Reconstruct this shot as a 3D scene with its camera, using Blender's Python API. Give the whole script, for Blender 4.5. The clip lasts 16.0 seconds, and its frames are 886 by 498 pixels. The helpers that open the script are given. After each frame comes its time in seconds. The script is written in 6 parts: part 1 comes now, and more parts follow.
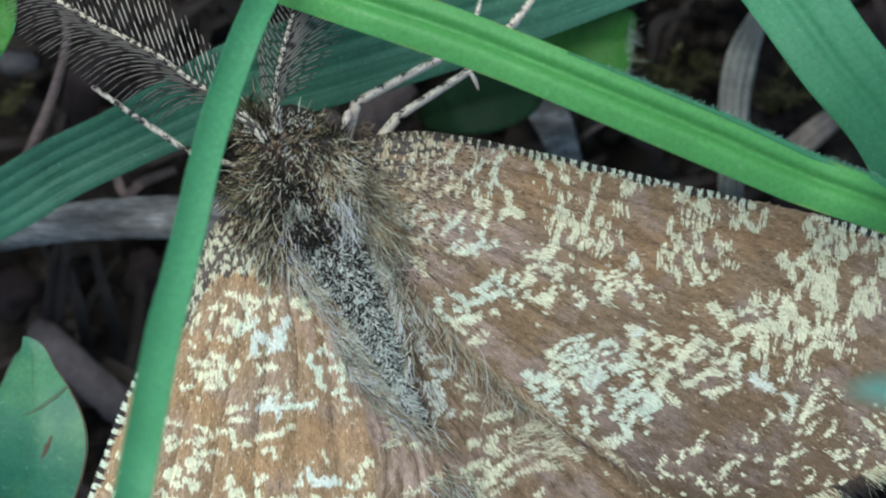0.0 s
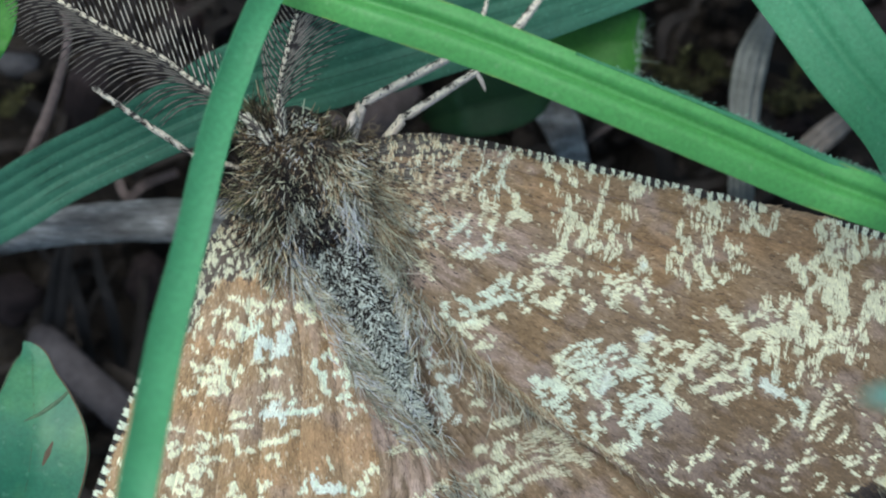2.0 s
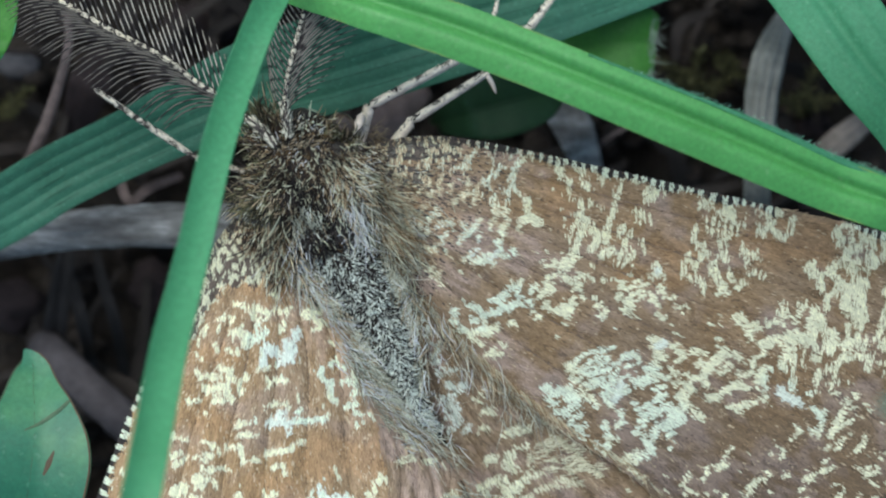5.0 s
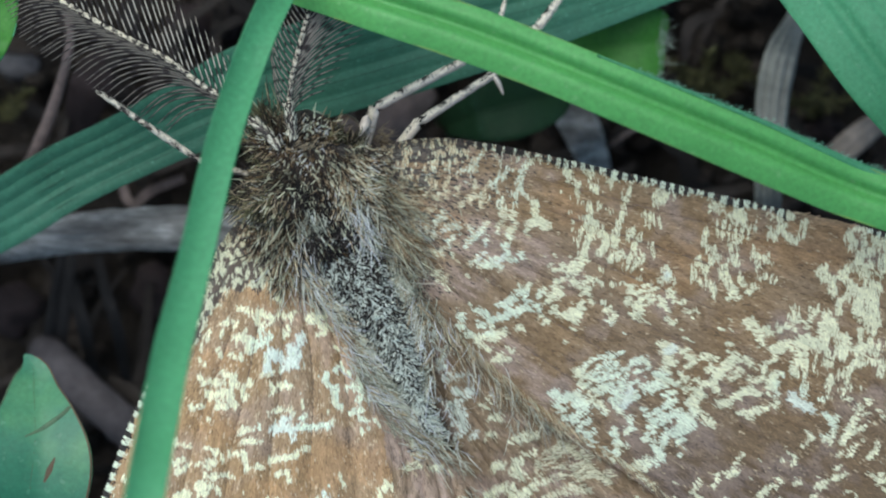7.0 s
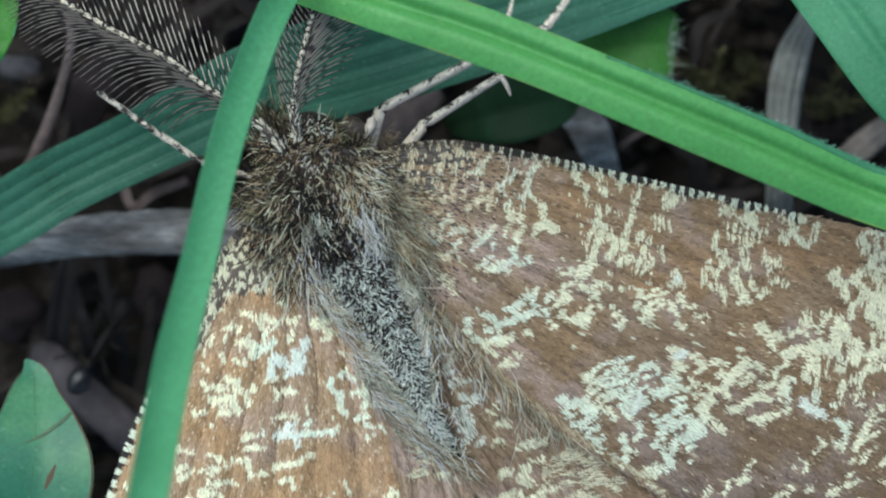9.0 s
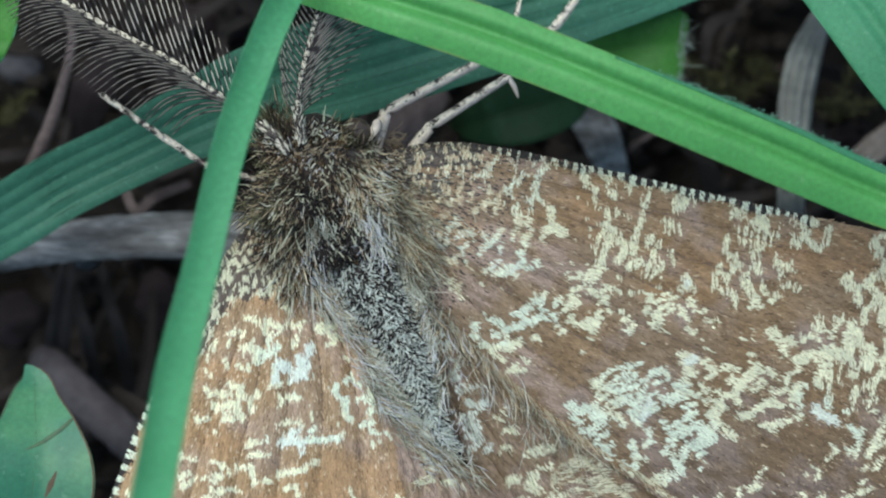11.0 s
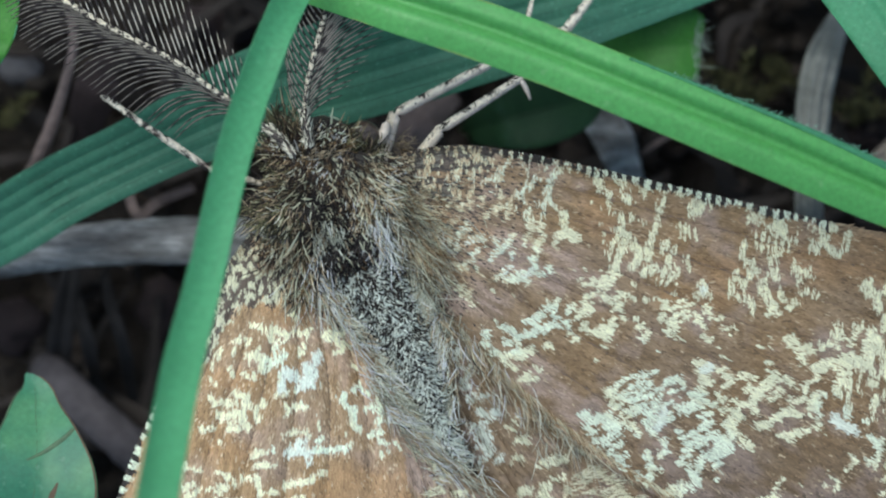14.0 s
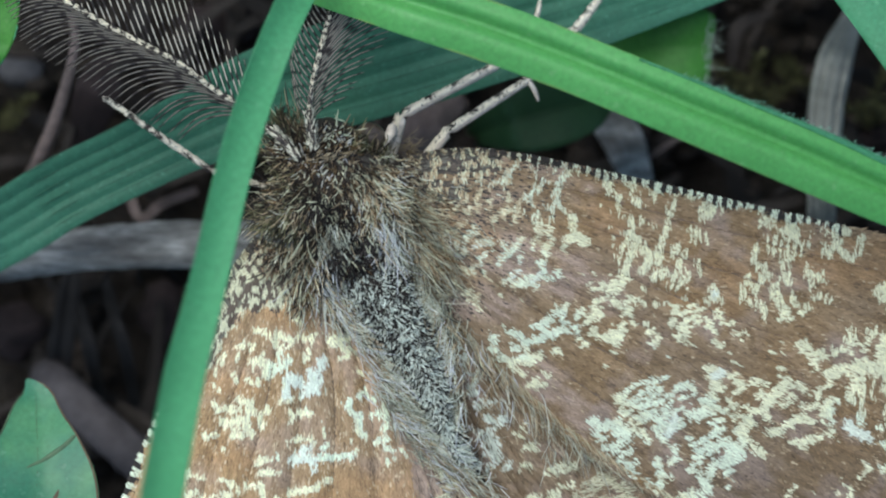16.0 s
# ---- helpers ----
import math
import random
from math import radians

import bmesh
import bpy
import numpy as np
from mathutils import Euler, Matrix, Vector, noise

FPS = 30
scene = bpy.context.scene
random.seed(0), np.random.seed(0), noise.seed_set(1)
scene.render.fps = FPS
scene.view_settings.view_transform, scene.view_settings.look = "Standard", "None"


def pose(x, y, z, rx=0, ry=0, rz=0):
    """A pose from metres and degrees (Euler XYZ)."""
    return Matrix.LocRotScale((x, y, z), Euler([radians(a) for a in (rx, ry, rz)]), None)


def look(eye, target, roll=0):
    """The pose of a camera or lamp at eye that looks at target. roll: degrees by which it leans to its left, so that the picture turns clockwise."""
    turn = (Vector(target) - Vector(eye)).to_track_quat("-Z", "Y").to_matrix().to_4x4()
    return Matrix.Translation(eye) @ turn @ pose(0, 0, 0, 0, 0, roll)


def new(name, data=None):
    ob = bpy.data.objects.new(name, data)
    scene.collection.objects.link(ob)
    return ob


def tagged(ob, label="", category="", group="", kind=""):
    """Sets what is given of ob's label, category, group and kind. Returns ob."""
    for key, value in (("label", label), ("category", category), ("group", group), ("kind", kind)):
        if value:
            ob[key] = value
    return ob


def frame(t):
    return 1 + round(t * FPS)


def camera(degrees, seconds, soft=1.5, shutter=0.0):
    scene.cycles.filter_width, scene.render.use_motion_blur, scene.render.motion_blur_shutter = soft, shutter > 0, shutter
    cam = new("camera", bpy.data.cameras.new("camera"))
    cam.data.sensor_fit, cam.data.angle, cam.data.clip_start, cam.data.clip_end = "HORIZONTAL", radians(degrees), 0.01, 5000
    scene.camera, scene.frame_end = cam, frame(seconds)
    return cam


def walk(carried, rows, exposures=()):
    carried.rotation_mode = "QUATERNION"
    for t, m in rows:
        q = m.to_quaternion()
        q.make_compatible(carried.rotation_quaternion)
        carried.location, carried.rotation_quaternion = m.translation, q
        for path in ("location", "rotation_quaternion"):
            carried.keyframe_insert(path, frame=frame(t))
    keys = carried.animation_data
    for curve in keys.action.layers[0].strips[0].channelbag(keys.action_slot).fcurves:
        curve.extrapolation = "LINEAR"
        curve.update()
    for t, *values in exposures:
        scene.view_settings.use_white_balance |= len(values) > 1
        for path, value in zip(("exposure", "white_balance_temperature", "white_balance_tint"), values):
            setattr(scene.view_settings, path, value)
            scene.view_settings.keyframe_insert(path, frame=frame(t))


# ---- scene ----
# The camera stands about 0.43 m above a resting moth and sinks slowly towards it, looking straight down.
cam = camera(2.5, 16.0, soft=2.1)
EYE_HIGH = 0.43113 + 0.009
CORNER = Vector((-0.009408, 0.005292, 0.009))
FIRST = Vector((0.0, 0.0, EYE_HIGH))
cam.data.dof.use_dof = True
cam.data.dof.aperture_fstop = 105.0


def eye_at(t):
    """The eye glides at an even pace along one straight line."""
    return CORNER + (FIRST - CORNER) * (1 - 0.006985 * t)


walk(cam, [(t, Matrix.Translation(eye_at(t))) for t in (0, 4, 8, 12, 16)],
     exposures=[(0, 0.41, 5850, -1), (16, 0.45, 5850, -1)])

# ---- light: bright overcast day, light from the open sky and a veiled sun ----
world = bpy.data.worlds.new("overcast_sky")
scene.world = world
world.use_nodes = True
wn = world.node_tree.nodes
sky = wn.new("ShaderNodeTexSky")
sky.sky_type = "NISHITA"
sky.sun_disc = False
sky.sun_elevation = radians(58)
sky.sun_rotation = radians(-41)
sky.air_density, sky.dust_density, sky.ozone_density = 1.0, 3.0, 1.0
world.node_tree.links.new(sky.outputs[0], wn["Background"].inputs[0])
wn["Background"].inputs[1].default_value = 0.14
sun_data = bpy.data.lights.new("sun", "SUN")
sun_data.energy = 1.35
sun_data.angle = radians(60)
sun_data.color = (1.0, 0.96, 0.9)
sun = new("sun", sun_data)
sun.matrix_world = look((-0.35, 0.4, 0.85), (0, 0, 0))

# ---- materials ----
MM = 0.001


class Nodes:
    """A small wrapper for node trees."""

    def __init__(self, name):
        self.mat = bpy.data.materials.new(name)
        self.mat.use_nodes = True
        self.tree = self.mat.node_tree
        self.bsdf = self.tree.nodes["Principled BSDF"]
        self.out = self.tree.nodes["Material Output"]

    def add(self, kind, **values):
        n = self.tree.nodes.new(kind)
        for k, v in values.items():
            n.inputs[k].default_value = v
        return n

    def link(self, a, b):
        self.tree.links.new(a, b)

    def coords(self, stretch=(1, 1, 1)):
        c = self.add("ShaderNodeTexCoord")
        m = self.add("ShaderNodeMapping")
        m.inputs["Scale"].default_value = stretch
        self.link(c.outputs["Object"], m.inputs["Vector"])
        return m.outputs[0]

    def noise(self, scale, detail=4.0, stretch=(1, 1, 1)):
        n = self.add("ShaderNodeTexNoise", Scale=scale, Detail=detail, Roughness=0.6)
        self.link(self.coords(stretch), n.inputs["Vector"])
        return n.outputs["Fac"]

    def ramp(self, fac, stops):
        r = self.add("ShaderNodeValToRGB")
        while len(r.color_ramp.elements) < len(stops):
            r.color_ramp.elements.new(0.5)
        for e, (p, c) in zip(r.color_ramp.elements, stops):
            e.position, e.color = p, (*c, 1)
        self.link(fac, r.inputs[0])
        return r.outputs[0]

    def mix(self, fac, a, b, how="MIX"):
        m = self.tree.nodes.new("ShaderNodeMix")
        m.data_type, m.blend_type = "RGBA", how
        for sock, v in ((m.inputs[0], fac), (m.inputs[6], a), (m.inputs[7], b)):
            if isinstance(v, (int, float, tuple)):
                sock.default_value = v if not isinstance(v, tuple) else (*v, 1)
            else:
                self.link(v, sock)
        return m.outputs[2]

    def bump(self, height, strength, metres):
        b = self.add("ShaderNodeBump", Strength=strength, Distance=metres)
        self.link(height, b.inputs["Height"])
        self.link(b.outputs[0], self.bsdf.inputs["Normal"])


def surface(name, stops, scale, fine, rough=0.7, spec=0.3, bump=0.4, stretch=(1, 1, 1), islands=0.0, deep=0.00005):
    """Matter with colour in broad patches, a fine grain over it, and relief."""
    n = Nodes(name)
    broad = n.noise(scale, 5.0, stretch)
    grain = n.noise(fine, 3.0, stretch)
    col = n.ramp(broad, stops)
    dark = n.ramp(grain, ((0.25, (0.62, 0.62, 0.62)), (0.7, (1.15, 1.15, 1.15))))
    col = n.mix(1.0, col, dark, "MULTIPLY")
    if islands:
        g = n.add("ShaderNodeNewGeometry")
        var = n.ramp(g.outputs["Random Per Island"], ((0, (1 - islands,) * 3), (1, (1 + islands,) * 3)))
        col = n.mix(1.0, col, var, "MULTIPLY")
    n.link(col, n.bsdf.inputs["Base Color"])
    n.bsdf.inputs["Roughness"].default_value = rough
    n.bsdf.inputs["Specular IOR Level"].default_value = spec
    n.bump(grain, bump, deep)
    return n.mat


def leaf_matter(name, low, high, tint, rough=0.45, spec=0.4, through_light=0.25, along=(1, 1, 1), fine=9000.0, dots=5200.0, dotted=0.35, patch=260.0, band=(0.3, 0.7)):
    """Living leaf: two greens in patches, pale specks, fine cell relief, some light let through."""
    n = Nodes(name)
    broad = n.noise(patch, 3.0)
    cells = n.noise(fine, 2.0, along)
    specks = n.noise(dots, 1.0)
    col = n.ramp(broad, ((band[0], low), (band[1], high)))
    col = n.mix(n.ramp(specks, ((0.66, (0, 0, 0)), (0.78, (dotted, dotted, dotted)))), col, tint)
    col = n.mix(1.0, col, n.ramp(cells, ((0.3, (0.86, 0.86, 0.86)), (0.7, (1.08, 1.08, 1.08)))), "MULTIPLY")
    n.link(col, n.bsdf.inputs["Base Color"])
    n.bsdf.inputs["Roughness"].default_value = rough
    n.bsdf.inputs["Specular IOR Level"].default_value = spec
    n.bump(cells, 0.35, 0.00002)
    t = n.add("ShaderNodeBsdfTranslucent")
    n.link(col, t.inputs["Color"])
    m = n.add("ShaderNodeMixShader", Fac=through_light)
    n.link(n.bsdf.outputs[0], m.inputs[1])
    n.link(t.outputs[0], m.inputs[2])
    n.link(m.outputs[0], n.out.inputs["Surface"])
    return n.mat


def pigment_matter(name, rough=0.55, spec=0.3, sheen=0.15):
    """Scales and hair, coloured piece by piece."""
    n = Nodes(name)
    a = n.add("ShaderNodeAttribute")
    a.attribute_name = "pigment"
    g = n.add("ShaderNodeNewGeometry")
    var = n.ramp(g.outputs["Random Per Island"], ((0, (0.8, 0.8, 0.8)), (1, (1.14, 1.14, 1.14))))
    n.link(n.mix(1.0, a.outputs["Color"], var, "MULTIPLY"), n.bsdf.inputs["Base Color"])
    n.bsdf.inputs["Roughness"].default_value = rough
    n.bsdf.inputs["Specular IOR Level"].default_value = spec
    n.bsdf.inputs["Sheen Weight"].default_value = sheen
    return n.mat


SOIL = surface("dark_humus", ((0.3, (0.009, 0.007, 0.006)), (0.55, (0.022, 0.017, 0.013)), (0.75, (0.04, 0.032, 0.022))), 420, 3200, 0.9, 0.2, 0.9, deep=0.0003)
CRUMB = surface("soil_crumb", ((0.3, (0.011, 0.009, 0.007)), (0.7, (0.042, 0.031, 0.024))), 600, 4200, 0.9, 0.2, 0.8, islands=0.5)
DEAD_GREY = surface("weathered_straw", ((0.32, (0.09, 0.08, 0.074)), (0.5, (0.2, 0.195, 0.185)), (0.66, (0.46, 0.455, 0.44))), 900, 4500, 0.75, 0.25, 0.7, (0.7, 2.6, 1))
DEAD_DARK = surface("rotting_stalk", ((0.3, (0.007, 0.006, 0.006)), (0.7, (0.018, 0.016, 0.016))), 420, 4000, 0.8, 0.25, 0.7)
DEAD_BROWN = surface("brown_stem", ((0.3, (0.1, 0.074, 0.066)), (0.7, (0.22, 0.165, 0.15))), 500, 5000, 0.7, 0.3, 0.6)
ROT = surface("soaked_stalk", ((0.3, (0.032, 0.027, 0.029)), (0.7, (0.095, 0.084, 0.088))), 420, 4000, 0.8, 0.25, 0.7)
TWIG = surface("dry_twig", ((0.3, (0.14, 0.115, 0.095)), (0.7, (0.3, 0.255, 0.215))), 500, 5000, 0.7, 0.3, 0.6)
OLIVE_MARGIN = surface("olive_margin", ((0.3, (0.15, 0.27, 0.06)), (0.7, (0.21, 0.33, 0.08))), 600, 6000, 0.5, 0.3, 0.3)
LITTER = surface("brown_litter", ((0.3, (0.01, 0.008, 0.007)), (0.7, (0.032, 0.025, 0.021))), 420, 4000, 0.8, 0.25, 0.7, islands=0.5)
LUMP = surface("reddish_humus", ((0.3, (0.014, 0.009, 0.009)), (0.7, (0.036, 0.024, 0.023))), 400, 4200, 0.85, 0.25, 0.8)
PEBBLE = surface("grey_grit", ((0.3, (0.05, 0.047, 0.05)), (0.7, (0.1, 0.095, 0.1))), 500, 4200, 0.8, 0.3, 0.5)
STRAW = surface("pale_straw", ((0.25, (0.1, 0.105, 0.095)), (0.55, (0.24, 0.245, 0.22)), (0.75, (0.46, 0.465, 0.43))), 400, 5200, 0.6, 0.35, 0.5)
MOSS = surface("olive_moss", ((0.3, (0.03, 0.032, 0.012)), (0.7, (0.12, 0.11, 0.042))), 500, 5200, 0.7, 0.3, 0.4, islands=0.4)
GRASS_NEAR = leaf_matter("light_grass", (0.085, 0.3, 0.13), (0.11, 0.36, 0.16), (0.2, 0.45, 0.25), 0.5, 0.3)
GRASS_FRESH = leaf_matter("fresh_grass", (0.1, 0.325, 0.08), (0.132, 0.4, 0.105), (0.25, 0.45, 0.2), 0.42, 0.4)
GRASS_WIDE = leaf_matter("wide_grass", (0.056, 0.21, 0.095), (0.09, 0.29, 0.145), (0.2, 0.42, 0.25), 0.55, 0.28)
GRASS_PALE = leaf_matter("pale_grass", (0.16, 0.34, 0.28), (0.2, 0.4, 0.34), (0.3, 0.5, 0.42), 0.5, 0.3, 0.4)
GRASS_DEEP = leaf_matter("deep_grass", (0.035, 0.115, 0.07), (0.052, 0.158, 0.096), (0.22, 0.45, 0.33), 0.55, 0.25, 0.12, dots=24000.0, dotted=0.5)
HERB = leaf_matter("herb_leaf", (0.045, 0.19, 0.1), (0.09, 0.265, 0.115), (0.2, 0.4, 0.25), 0.42, 0.5, patch=620.0, band=(0.44, 0.64))
HERB_HAIRY = leaf_matter("hairy_leaf", (0.06, 0.21, 0.03), (0.1, 0.29, 0.05), (0.16, 0.3, 0.1), 0.5, 0.3)
# much darker green than the other leaves: the shade is put into its colour
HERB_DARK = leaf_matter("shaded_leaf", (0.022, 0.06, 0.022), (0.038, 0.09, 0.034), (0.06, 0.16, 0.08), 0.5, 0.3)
MARGIN = surface("grass_margin", ((0.3, (0.06, 0.24, 0.1)), (0.7, (0.095, 0.31, 0.15))), 600, 6000, 0.5, 0.3, 0.3)
DEEP_MARGIN = surface("deep_grass_margin", ((0.3, (0.01, 0.06, 0.034)), (0.7, (0.018, 0.09, 0.05))), 600, 6000, 0.5, 0.3, 0.3)
TEETH = surface("grass_teeth", ((0.3, (0.2, 0.42, 0.28)), (0.7, (0.3, 0.52, 0.38))), 900, 6000, 0.5, 0.3, 0.2)
VEIN = surface("brownish_vein", ((0.3, (0.06, 0.11, 0.055)), (0.7, (0.09, 0.14, 0.07))), 700, 5000, 0.5, 0.3, 0.3)
SCAR = surface("leaf_scar", ((0.3, (0.07, 0.045, 0.025)), (0.7, (0.12, 0.08, 0.045))), 900, 5000, 0.6, 0.3, 0.4)
BRISTLE = surface("pale_bristle", ((0.3, (0.4, 0.5, 0.42)), (0.7, (0.6, 0.7, 0.6))), 900, 5000, 0.5, 0.3, 0.2)
COAT = pigment_matter("scale_coat", 0.55, 0.22, 0.05)
FUR = pigment_matter("fur", 0.6, 0.15, 0.0)
SKIN = surface("wing_membrane", ((0.3, (0.13, 0.085, 0.055)), (0.7, (0.2, 0.14, 0.095))), 700, 7000, 0.6, 0.3, 0.5)
WING_VEIN = surface("wing_vein", ((0.3, (0.07, 0.045, 0.03)), (0.7, (0.13, 0.09, 0.06))), 700, 7000, 0.55, 0.3, 0.4)
BODY = surface("dark_cuticle", ((0.3, (0.04, 0.034, 0.028)), (0.7, (0.1, 0.085, 0.07))), 900, 7000, 0.6, 0.3, 0.5)
PALE_LEG = surface("pale_leg", ((0.3, (0.6, 0.5, 0.41)), (0.7, (0.78, 0.7, 0.6))), 900, 7000, 0.55, 0.35, 0.4)
HORN = surface("antenna_horn", ((0.3, (0.07, 0.055, 0.048)), (0.7, (0.14, 0.11, 0.095))), 1200, 8000, 0.5, 0.35, 0.3)
EYE = surface("brown_eye", ((0.3, (0.06, 0.04, 0.03)), (0.7, (0.11, 0.075, 0.055))), 900, 9000, 0.3, 0.5, 0.5)
ANT_SHELL = surface("black_shell", ((0.3, (0.006, 0.006, 0.007)), (0.7, (0.014, 0.013, 0.015))), 900, 6000, 0.3, 0.5, 0.2)
ANT_DULL = surface("dull_black_shell", ((0.3, (0.006, 0.005, 0.005)), (0.7, (0.014, 0.012, 0.011))), 900, 6000, 0.65, 0.15, 0.3)

# ---- building helpers; all shapes are worked out in millimetres ----
ORIGIN = {}
rng = np.random.default_rng(7)


def thing(name, at, label, category, group="", kind=""):
    ob = new(name)
    ob.empty_display_size = 0.001
    ob.location = [c * MM for c in at]
    ORIGIN[ob] = np.array(at, float)
    return tagged(ob, label, category, group, kind)


def mesh_of(name, verts, faces, material, base, smooth=True, pigment=None):
    me = bpy.data.meshes.new(name)
    verts = (np.asarray(verts, float) - base) * MM
    faces = np.asarray(faces, np.int32)
    k = faces.shape[1]
    me.vertices.add(len(verts))
    me.vertices.foreach_set("co", verts.ravel())
    me.loops.add(faces.size)
    me.loops.foreach_set("vertex_index", faces.ravel())
    me.polygons.add(len(faces))
    me.polygons.foreach_set("loop_start", np.arange(0, faces.size, k, dtype=np.int32))
    me.polygons.foreach_set("use_smooth", np.full(len(faces), smooth))
    me.update(calc_edges=True)
    if pigment is not None:
        a = me.attributes.new("pigment", "FLOAT_COLOR", "POINT")
        a.data.foreach_set("color", np.c_[pigment, np.ones(len(pigment))].astype(np.float32).ravel())
    me.materials.append(material)
    me.validate()
    return me


def part(name, shape, material, parent, label="", smooth=True, kind="", at=None):
    """Links one shape (verts, faces[, pigment]) as a mesh under a thing or a part; at: an origin of its own."""
    base = ORIGIN[parent] if at is None else np.array(at, float)
    ob = new(name, mesh_of(name, shape[0], shape[1], material, base, smooth, shape[2] if len(shape) > 2 else None))
    ob.parent = parent
    ob.location = (base - ORIGIN[parent]) * MM
    ORIGIN[ob] = base
    return tagged(ob, label, kind=kind)


def lone(name, shape, material, label, category, at, group="", kind="", smooth=True):
    """A thing of one mesh."""
    base = np.array(at, float)
    ob = new(name, mesh_of(name, shape[0], shape[1], material, base, smooth, shape[2] if len(shape) > 2 else None))
    ob.location = base * MM
    ORIGIN[ob] = base
    return tagged(ob, label, category, group, kind)


def spline(points, n):
    """A smooth curve through points, n places evenly along it."""
    p = np.asarray(points, float)
    p = np.vstack([2 * p[0] - p[1], p, 2 * p[-1] - p[-2]])
    out = []
    for i in range(1, len(p) - 2):
        t = np.linspace(0, 1, 24, endpoint=False)[:, None]
        a, b, c, d = p[i - 1], p[i], p[i + 1], p[i + 2]
        out.append(0.5 * (2 * b + (c - a) * t + (2 * a - 5 * b + 4 * c - d) * t ** 2 + (3 * b - a - 3 * c + d) * t ** 3))
    q = np.vstack(out + [p[-2][None]])
    s = np.r_[0, np.cumsum(np.linalg.norm(np.diff(q, axis=0), axis=1))]
    u = np.linspace(0, s[-1], n)
    return np.stack([np.interp(u, s, q[:, i]) for i in range(q.shape[1])], 1)


def unit(v):
    return v / np.maximum(np.linalg.norm(v, axis=-1, keepdims=True), 1e-9)


def grid_faces(rows, cols, closed=False, start=0):
    i, j = np.meshgrid(np.arange(rows - 1), np.arange(cols if closed else cols - 1), indexing="ij")
    k = (j + 1) % cols
    return (start + np.stack([i * cols + j, i * cols + k, (i + 1) * cols + k, (i + 1) * cols + j], -1)).reshape(-1, 4)


def join(*shapes):
    v, f, c, n = [], [], [], 0
    for s in shapes:
        v.append(s[0]), f.append(np.asarray(s[1]) + n)
        n += len(s[0])
        if len(s) > 2:
            c.append(s[2])
    return (np.vstack(v), np.vstack(f), np.vstack(c)) if c else (np.vstack(v), np.vstack(f))


def tube(points, radii, sides=10, n=24, flat=1.0, rough=0.0):
    """A tapered tube along a smooth curve, with closed ends."""
    c = spline(points, n)
    r = np.interp(np.linspace(0, 1, n), np.linspace(0, 1, len(radii)), radii)
    t = unit(np.gradient(c, axis=0))
    up = np.where(np.abs(t[:, 2:3]) > 0.95, [[1.0, 0, 0]], [[0, 0, 1.0]])
    side = unit(np.cross(up, t))
    nor = np.cross(t, side)
    a = np.linspace(0, 2 * np.pi, sides, endpoint=False)
    rr = r[:, None] * (1 + rough * rng.standard_normal((n, sides)))
    v = c[:, None] + rr[..., None] * (np.cos(a)[None, :, None] * side[:, None] + flat * np.sin(a)[None, :, None] * nor[:, None])
    v[0], v[-1] = v[0] * 0.3 + c[0] * 0.7, v[-1] * 0.3 + c[-1] * 0.7
    return v.reshape(-1, 3), grid_faces(n, sides, True)


